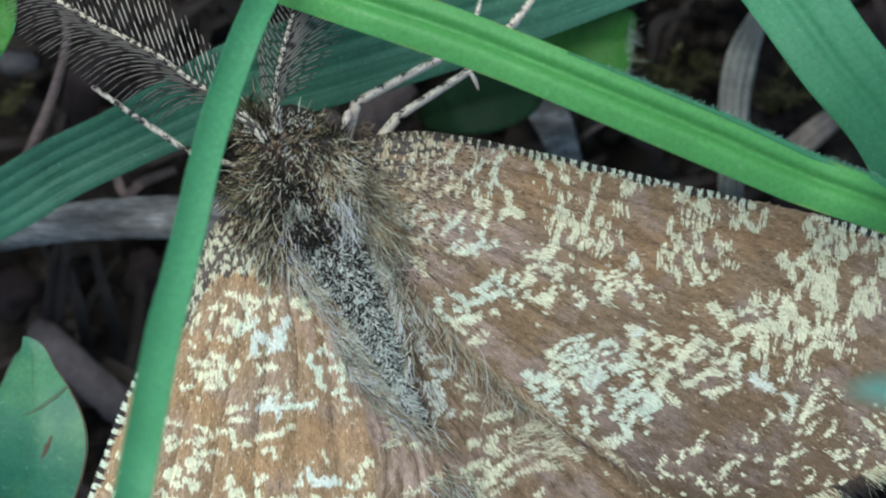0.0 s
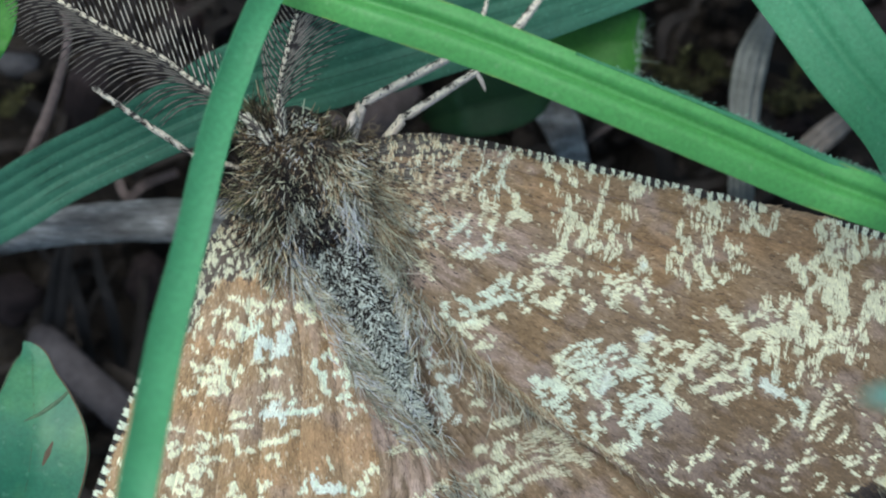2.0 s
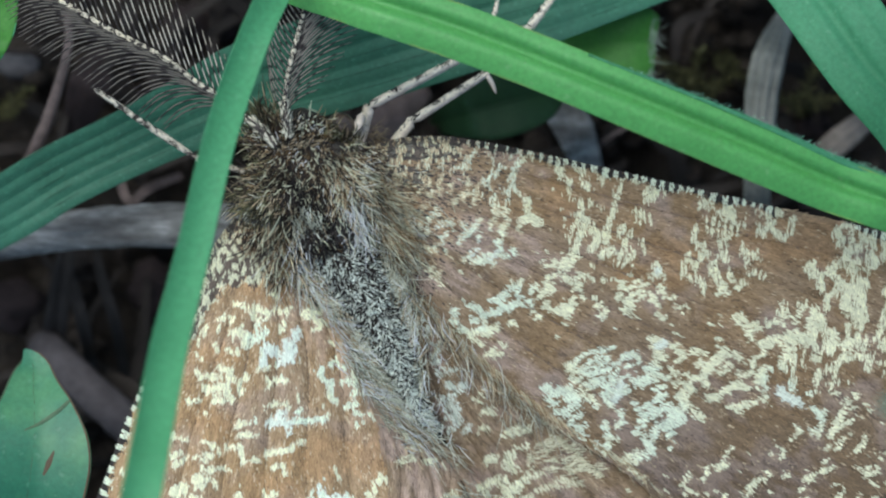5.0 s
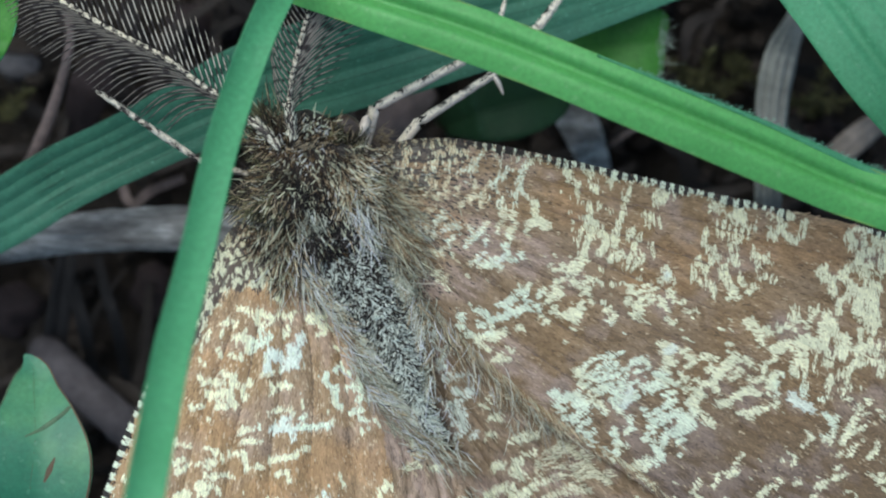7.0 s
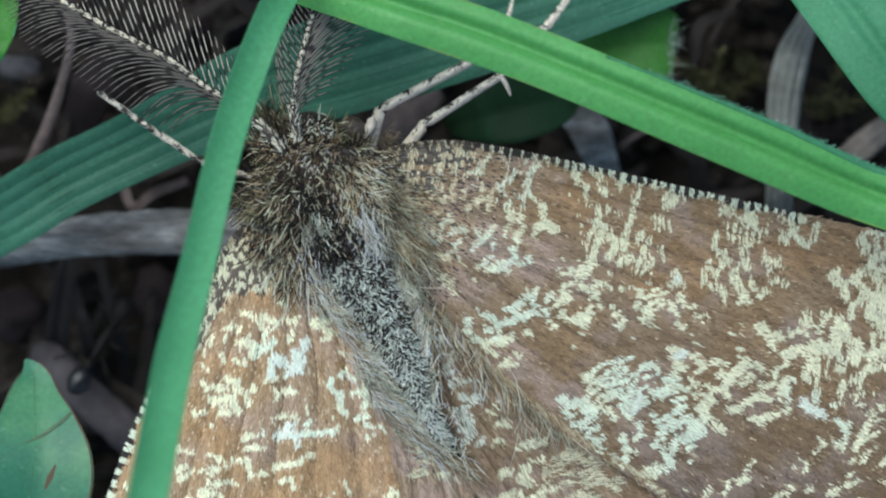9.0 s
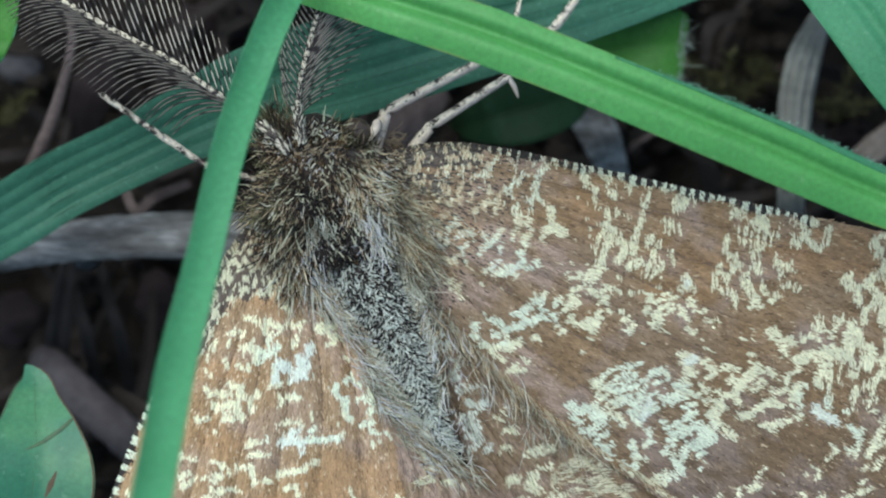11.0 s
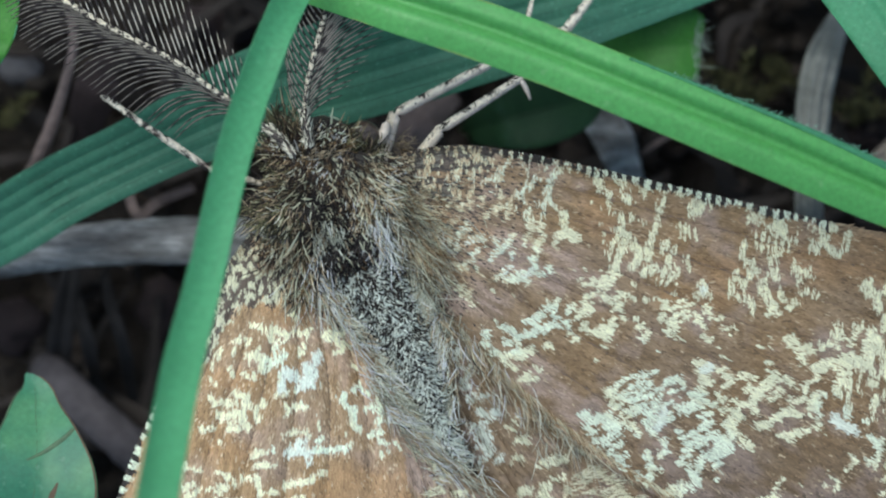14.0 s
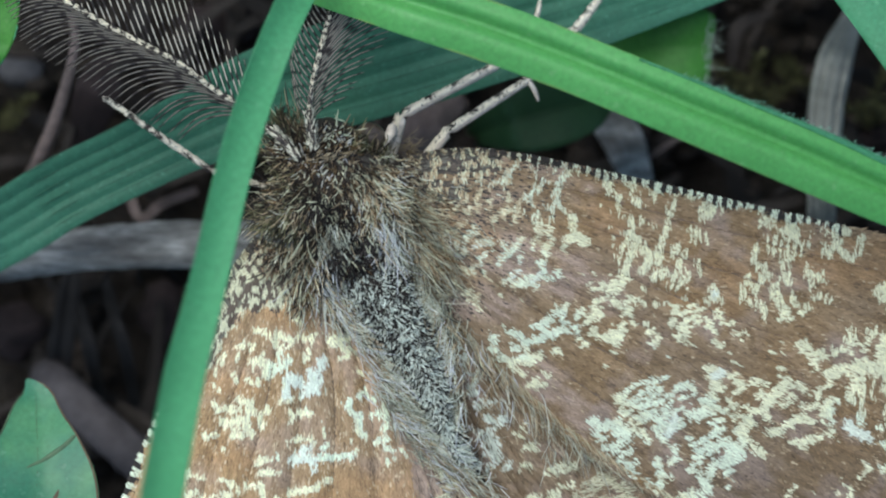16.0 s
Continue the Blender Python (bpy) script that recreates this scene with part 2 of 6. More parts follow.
def ribbon(points, widths, n=70, m=21, fold=0.15, ridges=0, ridge=0.0, thick=0.12, wave=0.0, lean=(0, 0), cup=0.0, sharp=0.6, crease=None, lines=()):
    """A leaf blade: a closed sheet along a curve, folded along its midrib, with raised veins.
    lean: how far its right edge stands above its left one at the two ends, for each unit of half width."""
    c = spline(np.c_[np.array(points, float), widths], n)
    c, w = c[:, :3], np.maximum(c[:, 3], 0.02) / 2
    t = unit(np.gradient(c, axis=0))
    side = unit(np.cross(t, [0, 0, 1.0]))
    nor = unit(np.cross(side, t))
    s = np.linspace(-1, 1, m)
    ang = np.linspace(lean[0], lean[1], n)[:, None]
    up = (fold * np.abs(s) + cup * s * s)[None] * w[:, None] + s[None] * w[:, None] * np.sin(ang)
    if ridges:
        up = up + ridge * (np.abs(np.sin(np.pi * ridges * (s + 1) / 2))[None] ** sharp - 0.5) * np.minimum(1, w / max(w.max(), 1e-6))[:, None]
    if crease:
        up = up - crease[1] * np.exp(-((s - crease[0]) / crease[2]) ** 2)[None] * np.minimum(1, w / max(w.max(), 1e-6))[:, None]
    up = up + wave * np.sin(np.arange(n) * 0.31)[:, None] * s[None] + wave * 0.5 * np.sin(np.arange(n) * 0.83 + 1)[:, None] * s[None] ** 2
    top = c[:, None] + (s[None] * w[:, None] * np.cos(ang))[..., None] * side[:, None] + up[..., None] * nor[:, None]
    if lines:
        # lines drawn over the sheet: (along, across) from one end to the other
        at = []
        for (f0, s0), (f1, s1) in lines:
            k = np.linspace(0, 1, 40)
            rows = []
            for q in k:
                i, j = (f0 + (f1 - f0) * q) * (n - 1), (s0 + (s1 - s0) * q + 1) / 2 * (m - 1)
                i0, j0 = min(int(i), n - 2), min(int(j), m - 2)
                a, b = i - i0, j - j0
                rows.append((top[i0, j0] * (1 - a) + top[i0 + 1, j0] * a) * (1 - b) + (top[i0, j0 + 1] * (1 - a) + top[i0 + 1, j0 + 1] * a) * b)
            at.append(np.array(rows))
        return at
    edge = np.sqrt(np.maximum(0.02, 1 - s ** 2))
    low = top - (thick * edge)[None, :, None] * nor[:, None]
    ring = np.concatenate([top, low[:, ::-1]], 1)
    return ring.reshape(-1, 3), np.vstack([grid_faces(n, 2 * m, True), [[j, j + 1, 2 * m - 2 - j, 2 * m - 1 - j] for j in range(m - 1)],
                                           [[(n - 1) * 2 * m + k for k in (2 * m - 1 - j, 2 * m - 2 - j, j + 1, j)] for j in range(m - 1)]])


def edge_of(points, widths, sign, n, n_ref=70):
    """Places along one edge of a ribbon, and the way outwards."""
    c = spline(np.c_[np.array(points, float), widths], n)
    c, w = c[:, :3], np.maximum(c[:, 3], 0.02) / 2
    t = unit(np.gradient(c, axis=0))
    side = unit(np.cross(t, [0, 0, 1.0])) * sign
    return c + side * w[:, None], side, t


def hairs(root, way, length, radius, colour=None, bend=0.25, segs=3, droop=0.0, sides=3, rooted=0.45, blunt=0.0):
    """Fine tapered hairs, each a thin closed cone that bends."""
    root, way = np.asarray(root, float), unit(np.asarray(way, float))
    n = len(root)
    length = np.broadcast_to(length, n)[:, None]
    radius = np.broadcast_to(radius, n)[:, None]
    off = rng.standard_normal((n, 3)) * bend
    off[:, 2] = off[:, 2] * 0.3 - droop
    rings = []
    a = rng.uniform(0, 6.28, n)
    ref = np.where(np.abs(way[:, 2:3]) > 0.9, [[1.0, 0, 0]], [[0, 0, 1.0]])
    s1 = unit(np.cross(way, ref))
    s2 = np.cross(way, s1)
    for k in range(segs + 1):
        f = k / segs
        c = root + way * length * f + off * length * f * f
        r = radius * (1 - f * (1 - blunt)) ** 0.6 if k < segs else radius * max(0.05, 0.6 * blunt)
        if k == 0:
            r = radius * 0.7
        for q in range(sides):
            an = (a + q * 2 * np.pi / sides)[:, None]
            rings.append(c + r * (np.cos(an) * s1 + np.sin(an) * s2))
    v = np.stack(rings, 1)
    m = (segs + 1) * sides
    f0 = grid_faces(segs + 1, sides, True)
    faces = (np.arange(n)[:, None, None] * m + f0[None]).reshape(-1, 4)
    if colour is None:
        return v.reshape(-1, 3), faces
    # self-shadow of the fur is put into the pigment, strongest at the roots
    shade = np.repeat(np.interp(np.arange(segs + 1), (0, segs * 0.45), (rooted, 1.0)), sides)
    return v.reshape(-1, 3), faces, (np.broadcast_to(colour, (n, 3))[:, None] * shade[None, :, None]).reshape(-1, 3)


def scales(root, way, normal, length, width, lift, colour):
    """Overlapping wing scales: small curved tongues with a toothed tip."""
    n = len(root)
    way = unit(way - normal * np.sum(way * normal, 1, keepdims=True))
    side = np.cross(normal, way)
    length, width = np.broadcast_to(length, n)[:, None], np.broadcast_to(width, n)[:, None]
    lift = np.broadcast_to(lift, n)[:, None]
    notch = rng.uniform(-0.12, 0.22, (n, 1))
    pts = []
    for along, across, up in ((0, -0.3, 0.0), (0, 0.3, 0.0), (0.55, -0.5, 0.75), (0.55, 0.5, 0.75), (1.0, -0.42, 1.0), (1.0, 0.42, 1.0)):
        sway = notch * (1 if across > 0 else -1) if along == 1.0 else 0.0
        pts.append(root + way * length * (along + sway - 0.3) + side * width * across + normal * (lift * up + 0.004))
    v = np.stack(pts, 1)
    f0 = np.array([[0, 1, 3, 2], [2, 3, 5, 4]])
    faces = (np.arange(n)[:, None, None] * 6 + f0[None]).reshape(-1, 4)
    return v.reshape(-1, 3), faces, np.repeat(colour, 6, axis=0)


def lump(at, r, squash=(1, 1, 1), rough=0.18, seed=0, subdiv=3):
    """An uneven rounded body."""
    bm = bmesh.new()
    bmesh.ops.create_icosphere(bm, subdivisions=subdiv, radius=1)
    v = np.array([x.co[:] for x in bm.verts])
    f = np.array([[x.index for x in p.verts] for p in bm.faces])
    bm.free()
    d = np.array([1 + rough * noise.fractal(Vector(p) * 1.4 + Vector((seed * 7.1, seed * 3.3, 0)), 1.0, 2.0, 3) for p in v])
    v = v * d[:, None] * r * np.array(squash) + np.array(at)
    return v, np.c_[f, f[:, 2]][:, :3]


def noise_at(p, scale):
    v = np.array([noise.noise(Vector((a * scale[0], b * scale[1], 0.37))) for a, b in p])
    return v / max(v.std(), 1e-6)


def capsules(p, marks):
    """How deep each place lies in a set of marks (x0, y0, x1, y1, width): 1 in the middle, 0 at the rim, below 0 outside."""
    best = np.full(len(p), -9.0)
    for x0, y0, x1, y1, w in marks:
        a, b = np.array((x0, y0)), np.array((x1, y1))
        ab = b - a
        t = np.clip(((p - a) @ ab) / max(ab @ ab, 1e-9), 0, 1)
        d = np.linalg.norm(p - (a + t[:, None] * ab), axis=1)
        best = np.maximum(best, 1 - d / (w / 2))
    return best


def strokes(p, marks):
    """How far inside the nearest stroke each place lies, below 0 outside; a stroke is its width and the places it runs through."""
    best = np.full(len(p), -9.0)
    for wide, *run in marks:
        pts = np.array(run).reshape(-1, 2)
        lo, hi = pts.min(0) - wide - 0.15, pts.max(0) + wide + 0.15
        k = np.nonzero(np.all((p > lo) & (p < hi), axis=1))[0]
        for a, b in zip(pts[:-1], pts[1:]):
            ab = b - a
            t = np.clip(((p[k] - a) @ ab) / max(ab @ ab, 1e-9), 0, 1)
            best[k] = np.maximum(best[k], wide / 2 - np.linalg.norm(p[k] - (a + t[:, None] * ab), axis=1))
    return best


# ---- ground: one sheet of dark humus that reaches the horizon ----
def build_ground():
    inner = np.arange(-13, 13.01, 0.2)
    outer = 13 * 1.35 ** np.arange(1, 32)
    line = np.r_[-outer[::-1], inner, outer]
    x, y = np.meshgrid(line, line, indexing="ij")
    z = np.zeros_like(x)
    for i in range(len(line)):
        for j in range(len(line)):
            far = max(abs(line[i]), abs(line[j]))
            k = min(1.0, max(0.0, (40 - far) / 25))
            if k:
                z[i, j] = k * 0.75 * noise.fractal(Vector((line[i] * 0.6, line[j] * 0.6, 1.7)), 1.0, 2.0, 4)
    n = len(line)
    ob = lone("ground", (np.stack([x, y, z], -1).reshape(-1, 3), grid_faces(n, n)[:, ::-1]), SOIL,
              "dark moist humus soil under the grass", "ground", (0, 0, 0), kind="structure")
    return ob


def build_litter():
    bits = []
    for k in range(700):
        x, y = rng.uniform(-10, 10), rng.uniform(-6.5, 6.5)
        r = rng.uniform(0.08, 0.42) ** 1.2
        v, f = lump((x, y, rng.uniform(0.0, 0.7)), r, (1, rng.uniform(0.5, 1), rng.uniform(0.4, 0.8)), 0.4, k, 2)
        bits.append((v, f))
    lone("soil_crumbs", join(*bits), CRUMB, "dark brown crumbs of soil lying on the ground", "soil", (0, 0, 0), kind="stuff")
    strips = []
    for k in range(150):
        x, y, a = rng.uniform(-10, 10), rng.uniform(-6.5, 6.5), rng.uniform(0, 3.14)
        l, z = rng.uniform(0.5, 1.8), rng.uniform(0.3, 1.6)
        d = np.array((math.cos(a), math.sin(a), rng.uniform(-0.3, 0.3))) * l
        mid = np.array((x, y, z)) + np.array((rng.normal(0, 0.15), rng.normal(0, 0.15), rng.uniform(0, 0.3)))
        p = [np.array((x, y, z)) - d, mid, np.array((x, y, z)) + d]
        for q in p:
            q[2] = max(q[2], 0.15)
        wd = rng.uniform(0.12, 0.5)
        strips.append(ribbon(p, (wd * 0.5, wd, wd * 0.4), n=10, m=5, fold=rng.uniform(-0.4, 0.4), thick=0.05, wave=0.06))
    lone("plant_litter", join(*strips), LITTER, "rotting brown leaf scraps strewn over the soil", "litter", (0, 0, 0), kind="stuff")


def build_dead_stalks():
    s = thing("dead_stalk", (-8.26, 0.56, 0.00), "weathered grey dead stalk lying across the dark litter", "dead stalk")
    core = tube([(-11.43, 0.20, 0.50), (-10.03, 0.30, 3.00), (-8.30, 0.55, 4.00), (-6.48, 0.67, 4.20), (-4.42, 0.64, 3.80), (-2.74, 0.50, 0.40)], (0.38, 0.4, 0.42, 0.47, 0.46, 0.4), 22, 60, 0.8, 0.025)
    part("core", core, DEAD_GREY, s)
    part("sheath", ribbon([(-10.02, 0.44, 3.40), (-8.29, 0.69, 4.45), (-6.84, 0.81, 4.60), (-5.50, 0.84, 4.50)], (0.3, 0.42, 0.4, 0.3), 50, 13, -0.35, 6, 0.03, 0.06, wave=0.02), DEAD_GREY, s, "pale papery sheath")
    t = thing("rotting_stalk", (-7.64, -2.93, 0.00), "dark grey rotting stalk lying on the soil", "dead stalk")
    part("stalk", tube([(-8.84, -1.64, 1.50), (-7.85, -2.61, 2.00), (-6.88, -3.46, 2.00), (-4.69, -5.37, 1.00)], (0.38, 0.4, 0.42, 0.4), 16, 40, 0.8, 0.03), ROT, t)
    part("bark_flake", ribbon([(-7.73, -2.52, 2.28), (-7.24, -2.96, 2.34), (-6.69, -3.42, 2.32)], (0.12, 0.3, 0.14), 24, 9, -0.2, thick=0.05, wave=0.03), ROT, t, "loose bark flake")
    d = thing("dry_twig", (-8.50, 3.20, 0.00), "thin dry brown twig leaning over the litter", "twig")
    part("stem", tube([(-8.37, 6.10, 3.00), (-8.14, 5.11, 4.40), (-8.09, 4.38, 4.60), (-8.40, 3.23, 4.20), (-8.80, 2.26, 3.20), (-9.35, 1.36, 0.30)], (0.07, 0.08, 0.11, 0.14, 0.13, 0.12), 12, 44, 1.0, 0.03), DEAD_BROWN, d)


def dry_strip(points, widths, material, label, **shape):
    base = np.array(points).mean(0)
    s = thing("dry_grass_strip", (base[0], base[1], 0), label, "dry grass", "withered strips in the litter")
    part("strip", ribbon(points, widths, **shape), material, s)
    for a in (-0.55, 0.5):
        p = ribbon(points, widths, lines=(((0.05, a), (0.95, a * 0.7)),), **shape)[0]
        part("rib", tube(p, (0.012, 0.022, 0.012), 6, 30, 0.6), material, s)
    return s


def build_dry_strips():
    kw = dict(n=40, m=13, thick=0.06)
    dry_strip([(7.12, 5.70, 0.10), (6.82, 5.00, 1.40), (6.49, 4.27, 3.30), (6.30, 3.42, 3.40), (6.24, 2.44, 3.40), (6.20, 1.23, 3.10), (6.17, 0.13, 0.20)], (0.2, 0.46, 0.7, 0.7, 0.64, 0.56, 0.45), STRAW,
              "curved pale grey strip of withered grass in the litter", fold=-0.3, ridges=4, ridge=0.1, sharp=0.8, **kw)
    dry_strip([(1.85, 4.17, 0.40), (2.08, 3.30, 2.20), (2.45, 2.57, 2.60), (2.77, 1.73, 0.40)], (0.6, 0.8, 0.78, 0.5), DEAD_GREY,
              "crinkled grey scrap of withered leaf on the soil", fold=0.25, ridges=4, ridge=0.06, wave=0.06, **kw)
    dry_strip([(8.76, 3.07, 0.60), (8.19, 2.64, 1.80), (7.64, 2.18, 1.80), (7.17, 1.73, 0.50)], (0.4, 0.55, 0.55, 0.4), TWIG,
              "short pale straw scrap lying on the soil", fold=-0.25, ridges=3, ridge=0.05, **kw)
    dry_strip([(-8.13, 0.50, 1.40), (-8.25, -0.35, 1.90), (-8.39, -1.33, 1.90), (-8.52, -2.56, 0.40)], (0.3, 0.45, 0.5, 0.4), DEAD_DARK,
              "dull brown withered strip hanging into the litter", fold=0.3, ridges=2, ridge=0.04, **kw)
    dry_strip([(-8.17, 0.01, 1.20), (-8.00, -0.72, 2.20), (-7.81, -1.45, 2.20), (-7.64, -2.56, 0.40)], (0.15, 0.24, 0.28, 0.2), DEAD_DARK,
              "dull brown withered strip hanging into the litter", fold=0.3, **kw)
    dry_strip([(-7.56, 0.13, 1.20), (-7.39, -0.60, 2.20), (-7.16, -1.33, 2.20), (-6.96, -2.56, 0.40)], (0.15, 0.22, 0.24, 0.2), DEAD_DARK,
              "dull brown withered strip hanging into the litter", fold=0.3, **kw)
    dry_strip([(-7.26, 1.97, 1.00), (-7.05, 1.57, 2.40), (-6.84, 1.17, 2.80), (-6.44, 1.45, 2.80), (-5.79, 1.72, 1.00)], (0.12, 0.18, 0.2, 0.2, 0.15), DEAD_BROWN,
              "bent brown scrap of withered grass in the litter", fold=0.2, **kw)
    dry_strip([(2.76, 2.19, 0.70), (3.12, 2.50, 2.10), (3.55, 2.75, 2.20), (4.11, 2.95, 0.60)], (0.06, 0.1, 0.1, 0.06), DEAD_BROWN,
              "thin reddish brown dry shred on the soil", fold=0.1, **kw)
    for at, r, sq, lab in (((-6.39, -0.62, 0.40), 0.5, (1, 1.1, 0.8), "reddish brown lump of humus on the soil"),
                           ((-9.38, -0.97, 0.40), 0.75, (1, 0.7, 0.8), "reddish brown lump of humus on the soil"),
                           ((-5.37, 4.91, 0.50), 0.7, (1, 0.7, 0.8), "olive brown lump of humus on the soil"),
                           ((7.42, 2.64, 0.40), 0.42, (1.1, 0.7, 0.7), "reddish brown lump of humus on the soil"),
                           ((9.31, 4.66, 0.50), 0.7, (0.8, 1, 0.8), "reddish brown lump of humus on the soil")):
        lone("humus_lump", lump(at, r, sq, 0.35, int(r * 100)), LUMP, lab, "soil lump", at, "lumps of humus")
    at = (-9.22, 4.02, 0.60)
    lone("grit_stone", lump(at, 0.4, (1.1, 0.75, 0.6), 0.2, 3), PEBBLE, "small smooth grey stone lying on the soil", "stone", at)


def moss_sprig(at, way, size):
    m = thing("moss_sprig", (at[0], at[1], 0), "olive brown moss sprig growing from the soil", "moss", "moss sprigs")
    a = np.array(at, float)
    w = unit(np.array((way[0], way[1], 0.5)))
    root = np.array((at[0] - way[0] * 0.4, at[1] - way[1] * 0.4, 0.0))
    tip = a + w * size
    stem = [root, a, (a + tip) / 2 + np.array((0, 0, 0.1)), tip]
    part("stem", tube(stem, (0.05, 0.05, 0.04, 0.02), 6, 14), MOSS, m)
    c = spline(stem, 60)[14:]
    ang = np.arange(len(c)) * 2.4
    t = unit(np.gradient(c, axis=0))
    s1 = unit(np.cross(t, [0, 0, 1.0]))
    s2 = np.cross(t, s1)
    d = np.cos(ang)[:, None] * s1 + np.sin(ang)[:, None] * s2 + t * 0.8
    sh = scales(c, d, unit(t - 0.3 * d), 0.36, 0.09, 0.05, np.zeros((len(c), 3)))
    part("leaves", (sh[0], sh[1]), MOSS, m, kind="stuff")


def build_deep_scraps():
    kw = dict(n=30, m=11, thick=0.06)
    dry_strip([(-8.10, 2.40, 0.70), (-7.83, 3.18, 2.00), (-7.63, 3.79, 2.20), (-7.48, 4.37, 0.80)], (0.5, 0.8, 0.85, 0.4), LUMP, "dark reddish brown leaf scrap curled in the litter", fold=-0.2, wave=0.04, **kw)
    dry_strip([(-1.88, 2.19, 0.70), (-1.57, 2.69, 2.20), (-1.15, 3.18, 2.40), (-0.66, 3.56, 1.00)], (0.5, 0.8, 0.75, 0.4), DEAD_BROWN, "dull pinkish brown leaf scrap in the litter", fold=-0.25, wave=0.05, **kw)


def build_moss():
    for at, way, size in (((7.21, 3.37, 1.80), (0.3, 0.9), 0.9), ((7.03, 3.19, 1.60), (-0.8, 0.3), 0.6), ((7.46, 3.25, 1.70), (0.9, 0.2), 0.7),
                          ((4.90, 3.68, 1.40), (0.2, 0.9), 0.7), ((5.26, 3.55, 1.40), (0.8, 0.4), 0.6), ((4.59, 3.80, 1.30), (-0.7, 0.5), 0.6),
                          ((7.52, 3.92, 1.60), (0.5, 0.7), 0.6), ((5.63, 4.04, 1.30), (0.6, -0.5), 0.6), ((-9.33, 3.19, 1.20), (0.6, 0.6), 0.5),
                          ((6.30, 1.72, 1.30), (0.6, 0.4), 0.6)):
        moss_sprig(at, way, size)


# ---- grass and herbs ----
def grass_blade(points, widths, material, label, margin=None, rim=0.015, **shape):
    p = np.array(points)
    b = thing("grass_blade", (p[-1][0], p[-1][1], 0), label, "grass blade", "grass blades round the moth")
    part("lamina", ribbon(points, widths, **shape), material, b)
    for p in ribbon(points, widths, lines=(((0.02, -0.97), (0.98, -0.97)), ((0.02, 0.97), (0.98, 0.97))), **shape):
        part("margin", tube(p + [0, 0, -0.014], (0.01, rim, rim, 0.01), 6, 90), margin or MARGIN, b, "thin pale margin")
    return b


def build_grass():
    # slim blade that arches over the moth's shoulder
    pa = [(-1.76, 9.44, 0.10), (-2.64, 7.47, 8.00), (-3.82, 5.26, 12.00), (-4.45, 3.70, 13.00), (-4.92, 2.15, 14.00), (-5.40, 0.01, 15.10), (-5.81, -1.64, 16.20), (-6.07, -3.05, 17.30), (-6.46, -5.18, 18.70), (-7.01, -7.78, 16.00), (-7.52, -9.91, 0.10)]
    grass_blade(pa, (0.5, 0.62, 0.66, 0.67, 0.68, 0.7, 0.76, 0.78, 0.8, 0.7, 0.6), GRASS_NEAR,
                "slim pale green grass blade arching over the moth", n=150, m=25, fold=0.0, cup=0.3, lean=(0.1, 0.2), thick=0.12)
    # folded blade that crosses above the forewing
    pb = [(-5.56, 7.36, 0.10), (-4.01, 6.01, 9.00), (-2.20, 5.31, 11.20), (-0.29, 4.70, 11.60), (1.38, 4.08, 11.70), (3.17, 3.35, 11.80), (5.56, 2.37, 11.70), (7.59, 1.49, 11.40), (9.36, 0.85, 11.00), (12.22, -0.35, 8.00), (14.28, -1.21, 0.10)]
    wb = (0.8, 1.0, 1.08, 1.14, 1.12, 1.14, 1.2, 1.12, 1.04, 0.9, 0.8)
    b = grass_blade(pb, wb, GRASS_FRESH, "fresh green folded grass blade with bristly edge", n=150, m=45, fold=0.0, cup=-0.24, crease=(-0.16, 0.22, 0.26), thick=0.14, margin=OLIVE_MARGIN, rim=0.015)
    # the far half of the fold shows as a narrow bluish strip with a bristly rim
    e, out, along = edge_of(pb, wb, -1, 460)
    far = [tuple(e[k] - out[k] * 0.03 + [0, 0, -0.08]) for k in np.searchsorted(e[:, 0], (2.6, 4.4, 6.2, 7.8, 9.4, 11.2))]
    far_wide = (0.04, 0.07, 0.11, 0.15, 0.2, 0.2)
    part("folded_half", ribbon(far, far_wide, n=90, m=11, fold=0.0, cup=-0.4, thick=0.05, lean=(0.3, 0.3)), GRASS_WIDE, b, "bluish far half of the fold")
    e2, out2, along2 = edge_of(far, far_wide, -1, 460)
    k = np.sort(rng.choice(np.arange(40, 440), 240, replace=False))
    jit = rng.normal(0, 0.02, (240, 3))
    part("edge_bristles", hairs(e2[k] + jit + [0, 0, -0.02], out2[k] + along2[k] * 0.7, rng.uniform(0.03, 0.085, 240), 0.009, bend=0.1), TEETH, b, "tiny pale edge bristles", kind="stuff")
    # wide blade bending out of the corner
    pc = [(5.71, 8.10, 0.10), (6.45, 6.64, 7.50), (7.48, 5.29, 9.20), (8.41, 3.99, 9.60), (9.42, 2.77, 9.40), (10.29, 1.33, 8.40), (11.81, -0.35, 5.50), (13.06, -1.46, 0.10)]
    grass_blade(pc, (1.3, 1.7, 1.86, 1.84, 1.8, 1.75, 1.6, 1.3), GRASS_WIDE, "broad bluish green grass blade bending over the litter", n=90, m=33, fold=0.06, ridges=4, ridge=0.045, crease=(0.1, 0.1, 0.14), thick=0.14, lean=(-0.1, -0.15))
    # deep green ribbed blade on which the moth sits
    pd = [(-14.75, -1.46, 0.10), (-11.94, -0.35, 4.00), (-9.47, 0.94, 6.00), (-8.23, 1.68, 6.20), (-7.00, 2.28, 6.30), (-5.60, 2.96, 6.40), (-4.39, 3.49, 6.40), (-2.22, 4.16, 6.30), (0.19, 4.85, 6.20), (2.61, 5.52, 5.80), (5.04, 6.3, 4.50), (7.79, 7.12, 0.10)]
